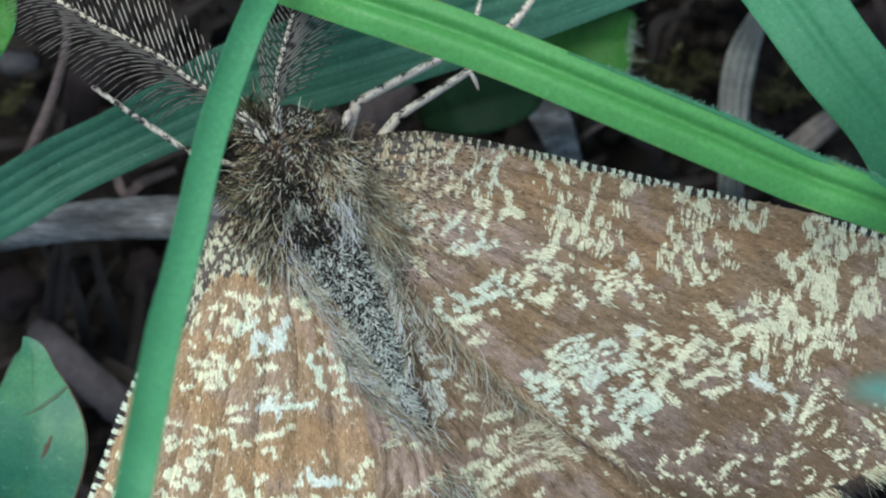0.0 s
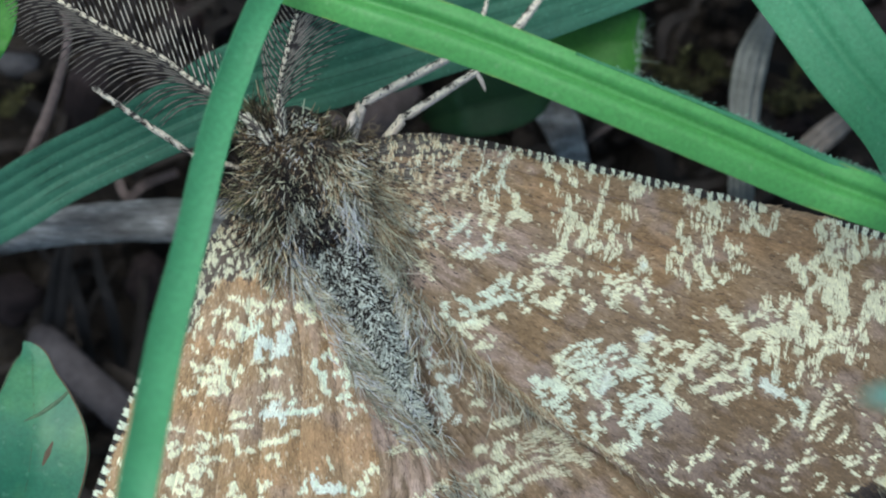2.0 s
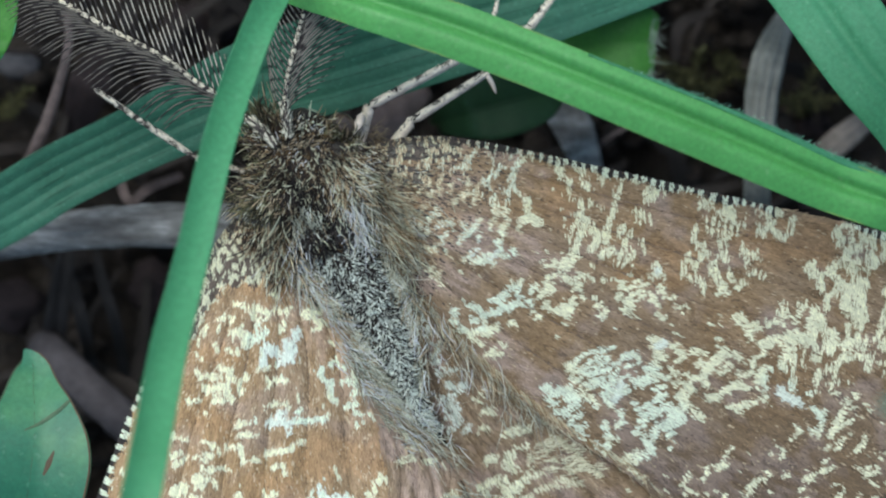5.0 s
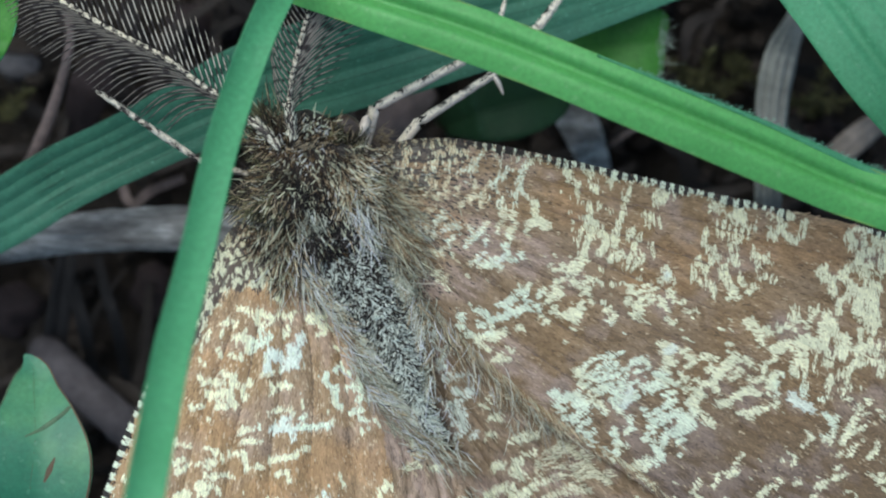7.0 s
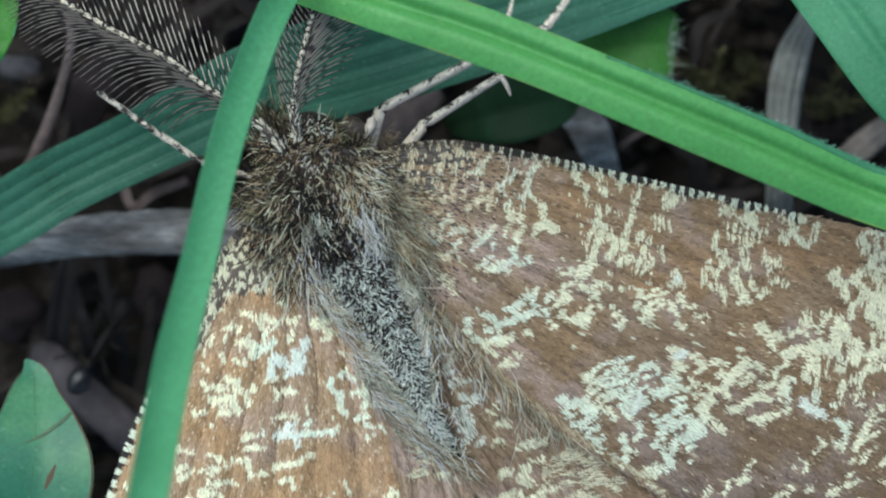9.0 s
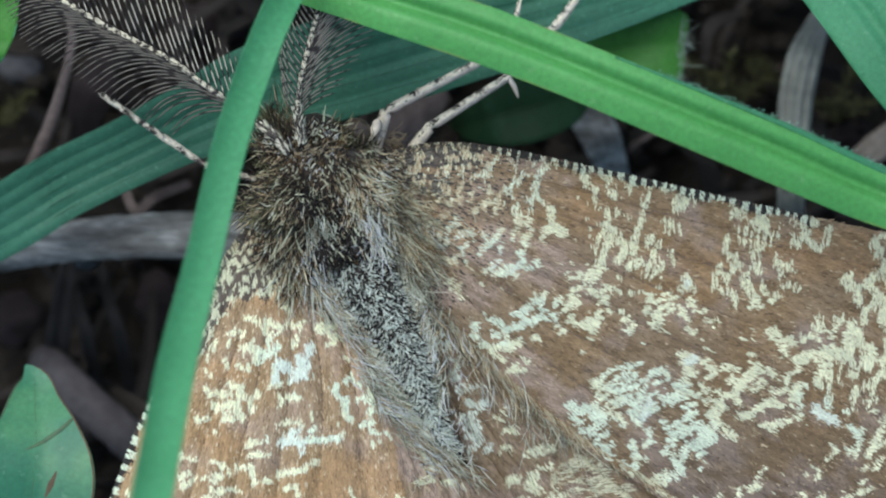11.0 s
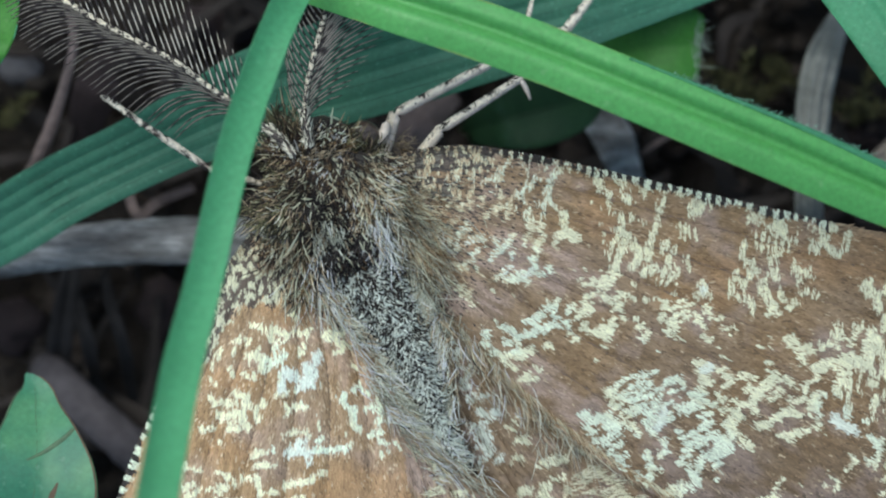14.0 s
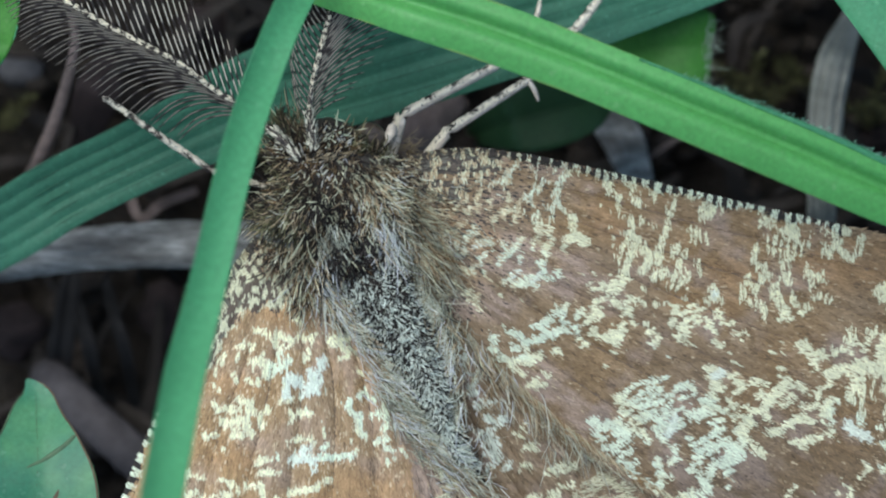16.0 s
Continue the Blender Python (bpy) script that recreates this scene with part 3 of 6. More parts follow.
    wd = (1.0, 1.3, 1.44, 1.42, 1.4, 1.56, 1.9, 2.1, 2.0, 1.6, 1.3, 1.0)
    d = grass_blade(pd, wd, GRASS_DEEP, "deep green ribbed grass blade beneath the moth's head", n=130, m=81, fold=0.06, cup=0.1, ridges=5, ridge=0.04, sharp=1.2, lean=(-0.5, 0.32), thick=0.14, margin=DEEP_MARGIN)
    # grooves drawn as thin tubes, their shade put into the dark colour
    for sx in (-0.62, -0.3, 0.02, 0.36, 0.68):
        p = ribbon(pd, wd, n=130, m=81, fold=0.06, cup=0.1, ridges=5, ridge=0.04, sharp=1.2, lean=(-0.5, 0.32), lines=(((0.02, sx), (0.96, sx)),))[0]
        part("rib", tube(p + [0, 0, -0.004], (0.011, 0.014, 0.011), 8, 60, 0.7), DEEP_MARGIN, d, "thin dark groove line")
    # blurred tip near the lens
    pe = [(8.05, -2.80, 36.00), (8.22, -2.77, 36.20), (8.71, -2.80, 36.40), (10.30, -3.14, 36.00), (13.05, -4.20, 24.00), (16.10, -5.58, 0.10)]
    grass_blade(pe, (0.08, 0.22, 0.5, 0.8, 0.9, 0.8), GRASS_PALE, "bluish green grass tip poking up beside the wing", n=50, m=13, fold=0.2, thick=0.12)
    pf = [(-10.07, 7.85, 0.10), (-9.72, 6.43, 5.00), (-9.5, 5.31, 7.50), (-9.52, 4.7, 7.80), (-9.68, 4.2, 7.60), (-10.34, 3.35, 0.10)]
    grass_blade(pf, (0.6, 0.8, 0.85, 0.8, 0.55, 0.3), HERB_HAIRY, "fresh green grass blade standing in the litter", n=50, m=13, fold=0.2, thick=0.12)


def build_herbs():
    h = thing("herb_leaf", (-9.24, -5.13, 0.00), "glossy green ovate leaf with brown veins near the soil", "leaf")
    pts = [(-8.95, -1.88, 7.30), (-8.86, -1.98, 7.40), (-8.76, -2.20, 7.55), (-8.75, -2.63, 7.80), (-8.72, -3.10, 8.10), (-8.72, -3.70, 8.35), (-8.77, -4.20, 8.40), (-8.87, -4.90, 8.30), (-9.10, -5.60, 7.80), (-9.48, -6.76, 5.50), (-9.85, -7.83, 0.10)]
    wid = (0.05, 0.26, 0.66, 1.1, 1.65, 2.25, 2.45, 2.3, 2.0, 1.2, 0.4)
    form = dict(n=90, m=41, fold=-0.04, cup=0.14, thick=0.14, wave=0.012, crease=(-0.1, 0.06, 0.3))
    part("lamina", ribbon(pts, wid, **form), HERB, h)
    for lines, r in (((((0.15, -0.96), (0.21, 0.2)),), 0.06), ((((0.02, 0.0), (0.5, 0.0)),), 0.007)):
        p = ribbon(pts, wid, lines=lines, **form)[0]
        part("vein", tube(p, (r * 0.8, r, r * 0.3), 8, 24, 0.3), VEIN, h, "brownish vein")
    for e in (-0.975, 0.975):
        p = ribbon(pts, wid, lines=(((0.02, e), (0.7, e)),), **form)[0]
        part("margin", tube(p, (0.015, 0.028, 0.028), 8, 60, 0.6), SCAR if e < 0 else VEIN, h, "thin brownish margin")
    p = ribbon(pts, wid, lines=(((0.245, -0.36), (0.285, -0.22)),), **form)[0]
    part("scar", tube(p, (0.02, 0.07, 0.02), 12, 20, 0.2), SCAR, h, "rusty brown scar")
    g = thing("hairy_leaf", (3.26, 4.30, 0.00), "bright green leaf fringed with white hairs", "leaf")
    pg = [(0.93, 3.81, 0.10), (1.77, 4.14, 3.80), (2.62, 4.35, 4.80), (3.46, 4.44, 5.00), (3.97, 4.47, 4.90), (4.06, 4.47, 4.80)]
    wg = (0.3, 1.0, 1.35, 1.45, 1.35, 0.9)
    part("lamina", ribbon(pg, wg, n=60, m=21, fold=0.1, ridges=2, ridge=0.05, thick=0.12, wave=0.05), HERB_HAIRY, g)
    y = rng.uniform(3.76, 5.03, 46)
    root = np.c_[3.97 + rng.normal(-0.02, 0.03, 46) - 0.1 * np.abs((y - 4.39) / 0.66) ** 3, y, np.full(46, 4.95)]
    way = np.c_[rng.uniform(0.2, 1, 46), rng.normal(0, 0.5, 46), rng.normal(0.2, 0.3, 46)]
    part("fringe_hair", hairs(root, way, rng.uniform(0.16, 0.44, 46), 0.0085, bend=0.35), BRISTLE, g, "curled white fringe hairs", kind="stuff")
    k = thing("shaded_leaf", (0.81, 3.07, 0.00), "dark green rounded leaf in the shade below the legs", "leaf")
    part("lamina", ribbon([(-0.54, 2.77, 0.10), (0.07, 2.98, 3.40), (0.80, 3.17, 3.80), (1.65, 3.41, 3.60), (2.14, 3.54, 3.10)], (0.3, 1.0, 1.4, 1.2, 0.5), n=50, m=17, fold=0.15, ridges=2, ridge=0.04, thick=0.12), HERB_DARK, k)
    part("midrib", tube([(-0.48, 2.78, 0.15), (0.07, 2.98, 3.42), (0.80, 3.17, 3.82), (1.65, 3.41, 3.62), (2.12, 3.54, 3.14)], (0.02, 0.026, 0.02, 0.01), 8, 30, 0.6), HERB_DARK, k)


# ---- the moth ----
CREAM, WHITE, TAN = np.array((0.71, 0.695, 0.48)), np.array((0.66, 0.71, 0.55)), np.array((0.42, 0.33, 0.21))
BROWN, RUST, GREY, BLACK = np.array((0.245, 0.155, 0.074)), np.array((0.27, 0.163, 0.078)), np.array((0.225, 0.156, 0.094)), np.array((0.022, 0.018, 0.016))

# marks on the wings: a width, then the places that a stroke runs through
RIGHT_BASE_A = [(0.074, -0.47, 2.47, -0.59, 2.15, -0.65, 1.93), (0.074, -0.83, 2.35, -1.01, 2.44), (0.074, -0.83, 2.05, -0.86, 1.87), (0.098, -1.49, 2.15, -1.25, 1.99, -1.31, 1.87), (0.074, -0.23, 2.41, -0.17, 2.23), (0.086, 0.07, 2.41, 0.25, 2.38), (0.086, 0.37, 2.35, 0.34, 2.20, 0.19, 2.08, 0.16, 1.91, -0.05, 1.86, -0.14, 1.87), (0.086, 0.59, 2.29, 0.61, 2.20, 0.73, 1.99, 0.65, 1.81), (0.110, 0.79, 2.27, 1.03, 2.20), (0.074, 1.15, 2.23, 1.07, 2.15), (0.110, 1.45, 2.11, 1.21, 1.99, 1.15, 1.87), (0.110, 0.85, 1.87, 0.67, 1.72, 0.53, 1.60), (0.134, 1.15, 1.75, 1.06, 1.63, 1.09, 1.48), (0.050, 1.03, 1.45, 1.01, 1.27, 0.94, 1.09, 0.89, 0.85)]
RIGHT_BASE_B = [(0.050, 0.79, 1.51, 0.97, 1.39), (0.074, 1.21, 1.39, 1.31, 1.27, 1.31, 1.09), (0.158, 1.21, 0.79, 1.45, 0.85, 1.39, 1.15), (0.182, 1.45, 0.85, 1.57, 0.73), (0.086, 1.15, 0.67, 1.21, 0.55), (0.074, 0.94, 0.85, 0.79, 0.55, 0.85, 0.49), (0.062, 0.73, 1.33, 0.67, 1.15), (0.062, 0.73, 1.09, 0.65, 0.79, 0.58, 0.61), (0.062, 0.29, 1.39, 0.25, 1.15), (0.062, 0.07, 1.57, 0.19, 1.55), (0.050, -0.35, 1.99, -0.32, 1.91), (0.074, -1.01, 1.39, -0.83, 1.45, -0.59, 1.39), (0.050, -0.95, 1.15, -0.86, 1.27), (0.074, -0.59, 1.09, -0.47, 0.97, -0.65, 0.91), (0.086, -0.23, 1.33, -0.14, 1.15), (0.062, -0.83, 0.85, -0.86, 0.55, -0.77, 0.49)]
RIGHT_BASE_C = [(0.062, -0.62, 0.91, -0.70, 0.55), (0.134, -0.47, 0.73, -0.23, 0.76, -0.17, 0.61), (0.098, -0.29, 0.55, -0.41, 0.37, -0.53, 0.28), (0.098, 0.01, 0.73, 0.13, 0.55, 0.01, 0.37), (0.098, 0.37, 0.79, 0.19, 0.61), (0.062, 0.43, 0.55, 0.31, 0.31, 0.19, 0.07), (0.086, 0.07, 0.01, 0.19, 0.05), (0.158, 0.43, 0.07, 0.73, 0.13, 0.79, 0.31), (0.086, 0.79, 0.31, 0.85, 0.49), (0.134, 0.31, -0.02, 0.61, -0.05), (0.074, 0.85, 0.05, 0.97, 0.07), (0.086, 1.03, 0.19, 1.09, 0.13), (0.086, -1.31, 0.31, -1.13, 0.19), (0.098, -1.13, 0.01, -1.19, -0.17, -1.07, -0.23), (0.086, -0.95, 0.07, -0.83, -0.11), (0.086, -0.53, -0.17, -0.65, -0.23, -0.47, -0.35)]
RIGHT_BASE_D = [(0.086, -1.13, 1.33, -1.01, 1.15, -1.07, 0.91), (0.074, -1.25, 1.03, -1.13, 0.79)]
RIGHT_BASE = RIGHT_BASE_A + RIGHT_BASE_B + RIGHT_BASE_C + RIGHT_BASE_D
RIGHT_INNER_A = [(0.096, 1.93, 2.05, 2.03, 1.87, 2.09, 1.75), (0.072, 1.81, 2.03, 1.87, 1.99), (0.072, 2.17, 1.99, 2.47, 1.93), (0.120, 2.41, 1.93, 2.53, 1.75), (0.108, 2.23, 1.63, 2.21, 1.39), (0.084, 2.23, 1.33, 2.33, 1.24), (0.144, 2.53, 1.55, 2.65, 1.48), (0.084, 2.65, 1.19, 2.71, 1.15), (0.096, 2.89, 1.75, 2.95, 1.57), (0.072, 2.89, 1.09, 2.95, 1.06), (0.096, 3.31, 1.69, 3.28, 1.45, 3.19, 1.15), (0.084, 3.13, 1.75, 3.37, 1.75), (0.120, 2.47, 1.15, 2.51, 0.91, 2.47, 0.67), (0.168, 2.59, 0.79, 2.41, 0.49, 2.35, 0.13, 2.17, -0.17), (0.144, 2.71, 0.67, 2.83, 0.49, 2.71, 0.25), (0.120, 3.19, 1.03, 3.01, 0.67, 2.95, 0.49)]
RIGHT_INNER_B = [(0.096, 2.29, 0.61, 2.23, 0.43), (0.144, 2.11, 0.01, 1.99, -0.17), (0.120, 1.87, -0.17, 1.69, -0.11), (0.120, 3.31, 0.67, 3.34, 0.49), (0.144, 3.07, 0.19, 3.31, 0.13, 3.25, 0.01), (0.084, 2.95, 0.13, 3.01, 0.07), (0.072, 3.01, 0.55, 2.99, 0.40), (0.096, 3.37, 0.67, 3.55, 0.49), (0.144, 3.37, 0.43, 3.43, 0.25), (0.120, 3.73, 0.37, 3.79, 0.19), (0.108, 3.61, 0.13, 3.49, -0.05), (0.084, 3.61, 0.97, 3.73, 0.91, 3.67, 0.79), (0.072, 3.91, 0.91, 3.97, 0.79), (0.120, 4.03, -0.11, 4.09, -0.29), (0.060, 3.85, -0.29, 3.97, -0.35), (0.096, 3.43, -0.59, 3.61, -0.47, 3.79, -0.53), (0.120, 3.55, -0.71, 3.73, -0.65)]
RIGHT_INNER_C = [(0.144, 3.31, -0.83, 3.55, -0.89, 3.49, -1.07), (0.108, 3.91, -0.77, 4.03, -0.95), (0.096, 4.09, -0.59, 4.15, -0.77), (0.084, 4.27, -0.83, 4.39, -0.77), (0.072, 4.03, -1.13, 4.15, -1.19), (0.084, 4.39, -0.95, 4.57, -1.13), (0.072, 4.57, -0.95, 4.63, -1.01)]
RIGHT_INNER = RIGHT_INNER_A + RIGHT_INNER_B + RIGHT_INNER_C
RIGHT_RING_A = [(0.120, -0.53, -0.25, -0.59, -0.32), (0.072, -0.47, -0.41, -0.41, -0.47), (0.144, 0.07, -0.89, 0.19, -0.95), (0.144, -0.11, -1.01, -0.14, -1.25), (0.120, -0.14, -1.25, 0.01, -1.43, 0.19, -1.49), (0.144, 0.19, -1.49, 0.55, -1.45, 0.73, -1.40), (0.132, 0.37, -1.01, 0.49, -1.19, 0.49, -1.37), (0.084, 0.25, -1.22, 0.34, -1.28), (0.096, 0.43, -1.07, 0.31, -0.95), (0.108, 0.55, -0.83, 0.85, -0.77, 0.97, -0.65), (0.096, 0.55, -1.13, 0.79, -1.07, 0.91, -0.95), (0.108, 0.97, -1.01, 1.15, -0.89, 1.21, -0.77), (0.096, 1.21, -0.47, 1.15, -0.65), (0.120, 1.03, -0.47, 1.09, -0.59), (0.168, 1.45, -0.59, 1.63, -0.71, 1.81, -0.59), (0.108, 1.75, -0.41, 1.87, -0.29)]
RIGHT_RING_B = [(0.096, 1.69, -0.29, 1.81, -0.25), (0.096, 1.39, -0.83, 1.45, -0.92), (0.108, 1.75, -0.95, 1.99, -1.07, 2.11, -0.95), (0.144, 2.05, -1.07, 2.17, -1.01), (0.120, 2.29, -0.83, 2.17, -1.13), (0.084, 1.45, -1.13, 1.57, -1.16), (0.144, 2.05, -0.11, 2.23, -0.17), (0.120, 2.11, -0.35, 2.29, -0.47, 2.41, -0.35), (0.108, 2.41, -0.53, 2.29, -0.65), (0.096, 2.47, -0.35, 2.59, -0.41), (0.096, 1.87, -0.11, 1.93, -0.17), (0.108, 3.37, -1.01, 3.43, -1.13), (0.096, 3.25, -0.77, 3.31, -0.83), (0.084, 2.83, -0.95, 2.93, -1.07, 2.86, -1.13), (0.096, 0.25, -1.63, 0.37, -1.70), (0.072, 0.55, -1.91, 0.67, -1.88), (0.084, 0.67, -1.97, 0.85, -1.94), (0.060, 0.85, -1.73, 0.89, -1.79)]
RIGHT_RING_C = [(0.060, 1.03, -1.31, 1.12, -1.33)]
RIGHT_RING = RIGHT_RING_A + RIGHT_RING_B + RIGHT_RING_C
RIGHT_COSTA_A = [(0.102, 3.37, 1.69, 3.73, 1.63), (0.138, 3.79, 1.39, 3.94, 1.27), (0.114, 3.97, 1.57, 4.03, 1.33), (0.090, 4.15, 1.57, 4.21, 1.39), (0.090, 4.39, 1.45, 4.63, 1.43), (0.078, 4.69, 1.45, 4.87, 1.33), (0.102, 5.17, 1.33, 5.17, 1.09), (0.090, 4.99, 1.15, 5.17, 1.07), (0.114, 5.41, 1.27, 5.53, 1.15), (0.138, 5.47, 1.03, 5.59, 0.91), (0.090, 5.33, 0.97, 5.47, 0.85), (0.102, 5.71, 1.15, 5.89, 1.21), (0.138, 5.89, 1.03, 5.83, 0.73), (0.078, 5.65, 0.79, 5.71, 0.55), (0.078, 6.07, 1.09, 6.10, 0.97), (0.102, 6.31, 0.91, 6.37, 0.73, 6.25, 0.55), (0.078, 6.13, 0.73, 6.19, 0.52), (0.066, 6.55, 1.07, 6.67, 1.09)]
RIGHT_COSTA_B = [(0.066, 6.85, 0.85, 6.82, 0.61, 6.73, 0.49), (0.066, 6.55, 0.49, 6.67, 0.46), (0.066, 6.43, 0.61, 6.49, 0.52), (0.066, 6.43, 0.97, 6.61, 0.95)]
RIGHT_COSTA = RIGHT_COSTA_A + RIGHT_COSTA_B
RIGHT_SPOT_A = [(0.084, 4.75, 0.55, 4.87, 0.61), (0.072, 4.81, 0.49, 4.87, 0.25), (0.072, 5.05, 0.85, 5.09, 0.67), (0.096, 5.23, 0.79, 5.17, 0.61), (0.096, 5.41, 0.64, 5.35, 0.37, 5.39, 0.28), (0.072, 5.59, 0.67, 5.59, 0.49, 5.47, 0.43), (0.108, 4.99, 0.31, 4.93, 0.01), (0.096, 5.05, 0.19, 5.14, 0.01), (0.084, 4.69, 0.13, 4.57, -0.11), (0.084, 4.57, -0.11, 4.69, -0.35), (0.144, 4.93, -0.35, 4.99, -0.59), (0.168, 5.17, -0.11, 5.29, -0.41, 5.35, -0.65), (0.108, 5.53, -0.23, 5.59, -0.47), (0.084, 5.41, 0.19, 5.45, 0.01), (0.072, 5.77, 0.37, 5.74, 0.19), (0.084, 5.83, 0.19, 5.89, -0.05), (0.072, 6.01, 0.13, 6.07, 0.07), (0.084, 5.71, -0.59, 5.89, -0.47)]
RIGHT_SPOT_B = [(0.072, 5.95, -0.29, 6.07, -0.23), (0.072, 6.19, -0.29, 6.25, -0.32), (0.096, 4.75, 0.01, 4.81, -0.17), (0.084, 4.63, -0.29, 4.75, -0.41)]
RIGHT_SPOT = RIGHT_SPOT_A + RIGHT_SPOT_B
RIGHT_OUTER_A = [(0.180, 7.69, 0.55, 7.81, 0.37), (0.144, 7.93, 0.73, 8.11, 0.70), (0.120, 8.05, 0.55, 8.05, 0.37), (0.156, 7.93, 0.13, 8.11, 0.25), (0.132, 8.23, 0.49, 8.35, 0.31), (0.120, 8.41, 0.55, 8.47, 0.37, 8.53, 0.25), (0.120, 8.29, 0.55, 8.35, 0.64), (0.108, 8.65, 0.49, 8.71, 0.25, 8.69, 0.07), (0.120, 7.87, 0.01, 7.69, -0.17), (0.180, 7.21, -0.17, 7.39, -0.41, 7.45, -0.59), (0.132, 7.09, -0.17, 7.27, -0.05), (0.132, 7.57, -0.23, 7.69, -0.35), (0.132, 7.81, -0.47, 7.69, -0.65), (0.324, 8.23, -0.47, 8.17, -0.83, 8.23, -1.25), (0.252, 7.99, -0.59, 7.93, -0.89, 8.05, -1.07), (0.132, 8.41, 0.07, 8.47, -0.11, 8.35, -0.23)]
RIGHT_OUTER_B = [(0.120, 7.99, -0.05, 8.05, -0.23), (0.108, 8.17, 0.01, 8.23, -0.17), (0.132, 7.57, -0.71, 7.51, -0.95), (0.120, 8.47, 0.13, 8.53, -0.05), (0.144, 8.71, -0.65, 8.83, -0.59), (0.132, 8.95, 0.01, 9.01, 0.13), (0.120, 9.13, 0.19, 9.19, 0.07), (0.180, 9.31, -0.23, 9.34, -0.47), (0.108, 9.13, 0.37, 9.19, 0.31), (0.156, 9.37, 0.19, 9.41, 0.01), (0.132, 9.01, -0.59, 9.13, -0.65), (0.204, 8.89, -0.83, 8.77, -1.19, 8.65, -1.43), (0.276, 8.83, -1.07, 9.01, -1.25), (0.132, 9.13, -0.83, 9.17, -1.07), (0.120, 9.25, -1.07, 9.28, -1.28), (0.132, 8.59, -1.61, 8.71, -1.79), (0.132, 6.61, -0.89, 6.67, -1.13), (0.108, 6.55, -1.07, 6.61, -1.16)]
RIGHT_OUTER_C = [(0.132, 6.85, -1.25, 6.97, -1.01, 7.06, -0.95), (0.252, 7.27, -1.07, 7.21, -1.31, 7.27, -1.49), (0.204, 7.39, -1.19, 7.45, -1.43), (0.252, 7.63, -1.55, 7.61, -1.79), (0.132, 5.65, -1.25, 5.77, -1.19), (0.144, 5.77, -1.31, 5.89, -1.37), (0.144, 6.01, -1.31, 6.13, -1.43), (0.108, 5.89, -1.49, 5.93, -1.64), (0.120, 6.31, -1.31, 6.55, -1.28), (0.156, 6.19, -1.79, 6.43, -1.67), (0.204, 6.55, -1.67, 6.73, -1.55, 6.79, -1.79), (0.144, 6.73, -1.85, 6.61, -2.03), (0.132, 6.55, -2.09, 6.67, -2.21), (0.144, 6.85, -1.55, 7.09, -1.61), (0.144, 7.09, -1.79, 7.21, -1.67), (0.132, 7.27, -1.61, 7.33, -1.91), (0.120, 6.91, -1.97, 6.85, -2.39, 6.79, -2.63)]
RIGHT_OUTER_D = [(0.120, 7.03, -1.91, 7.03, -2.15), (0.132, 6.73, -1.91, 6.79, -2.09), (0.132, 7.21, -1.97, 7.33, -2.03), (0.144, 7.39, -2.33, 7.33, -2.51), (0.144, 7.51, -2.27, 7.75, -2.15, 7.87, -2.03), (0.120, 7.99, -1.37, 7.97, -1.67, 7.93, -2.03), (0.120, 8.17, -1.55, 8.17, -1.73), (0.120, 8.35, -1.61, 8.29, -1.85), (0.120, 8.17, -1.97, 8.41, -1.97, 8.35, -2.15), (0.108, 7.69, -2.39, 7.73, -2.48), (0.120, 7.87, -1.73, 7.90, -1.91)]
RIGHT_OUTER = RIGHT_OUTER_A + RIGHT_OUTER_B + RIGHT_OUTER_C + RIGHT_OUTER_D
RIGHT_BAND_A = [(0.150, 3.97, -1.67, 4.15, -1.73), (0.126, 3.97, -1.91, 4.15, -2.03), (0.102, 3.91, -2.09, 4.09, -2.21), (0.114, 4.33, -1.79, 4.51, -1.91), (0.090, 4.39, -2.09, 4.57, -2.00), (0.102, 4.75, -1.91, 4.99, -1.91), (0.150, 4.87, -2.15, 5.05, -2.21, 4.99, -2.39), (0.126, 5.17, -2.09, 5.29, -2.03, 5.35, -1.91), (0.078, 5.23, -1.79, 5.41, -1.79), (0.078, 5.41, -1.85, 5.47, -1.97), (0.114, 5.65, -1.97, 5.74, -2.05), (0.090, 5.95, -2.15, 6.07, -2.00, 6.19, -1.91), (0.102, 5.41, -2.27, 5.29, -2.33), (0.114, 4.63, -2.39, 4.81, -2.45), (0.090, 4.09, -2.39, 4.27, -2.45), (0.102, 3.91, -2.51, 4.03, -2.39), (0.114, 6.19, -2.39, 6.25, -2.63)]
RIGHT_BAND_B = [(0.090, 6.07, -2.39, 6.19, -2.27, 6.31, -2.24), (0.090, 5.71, -2.39, 5.77, -2.51), (0.150, 5.53, -2.63, 5.65, -2.57, 5.83, -2.63), (0.102, 5.83, -2.39, 5.95, -2.33), (0.126, 4.15, -2.75, 4.03, -2.87), (0.198, 4.51, -2.75, 4.63, -2.99), (0.150, 4.63, -2.57, 4.75, -2.69), (0.114, 4.99, -2.51, 5.05, -2.63), (0.174, 5.11, -2.87, 5.29, -2.81), (0.102, 5.41, -2.69, 5.53, -2.75), (0.090, 5.35, -3.05, 5.59, -2.99), (0.102, 6.25, -2.75, 6.19, -2.87), (0.114, 6.01, -2.93, 5.77, -2.99, 5.71, -3.08), (0.198, 4.27, -3.11, 4.51, -3.17), (0.174, 4.45, -3.29, 4.15, -3.44), (0.114, 4.03, -3.35, 3.97, -3.53), (0.114, 4.75, -3.11, 4.93, -3.23), (0.102, 3.91, -3.17, 4.03, -3.11)]
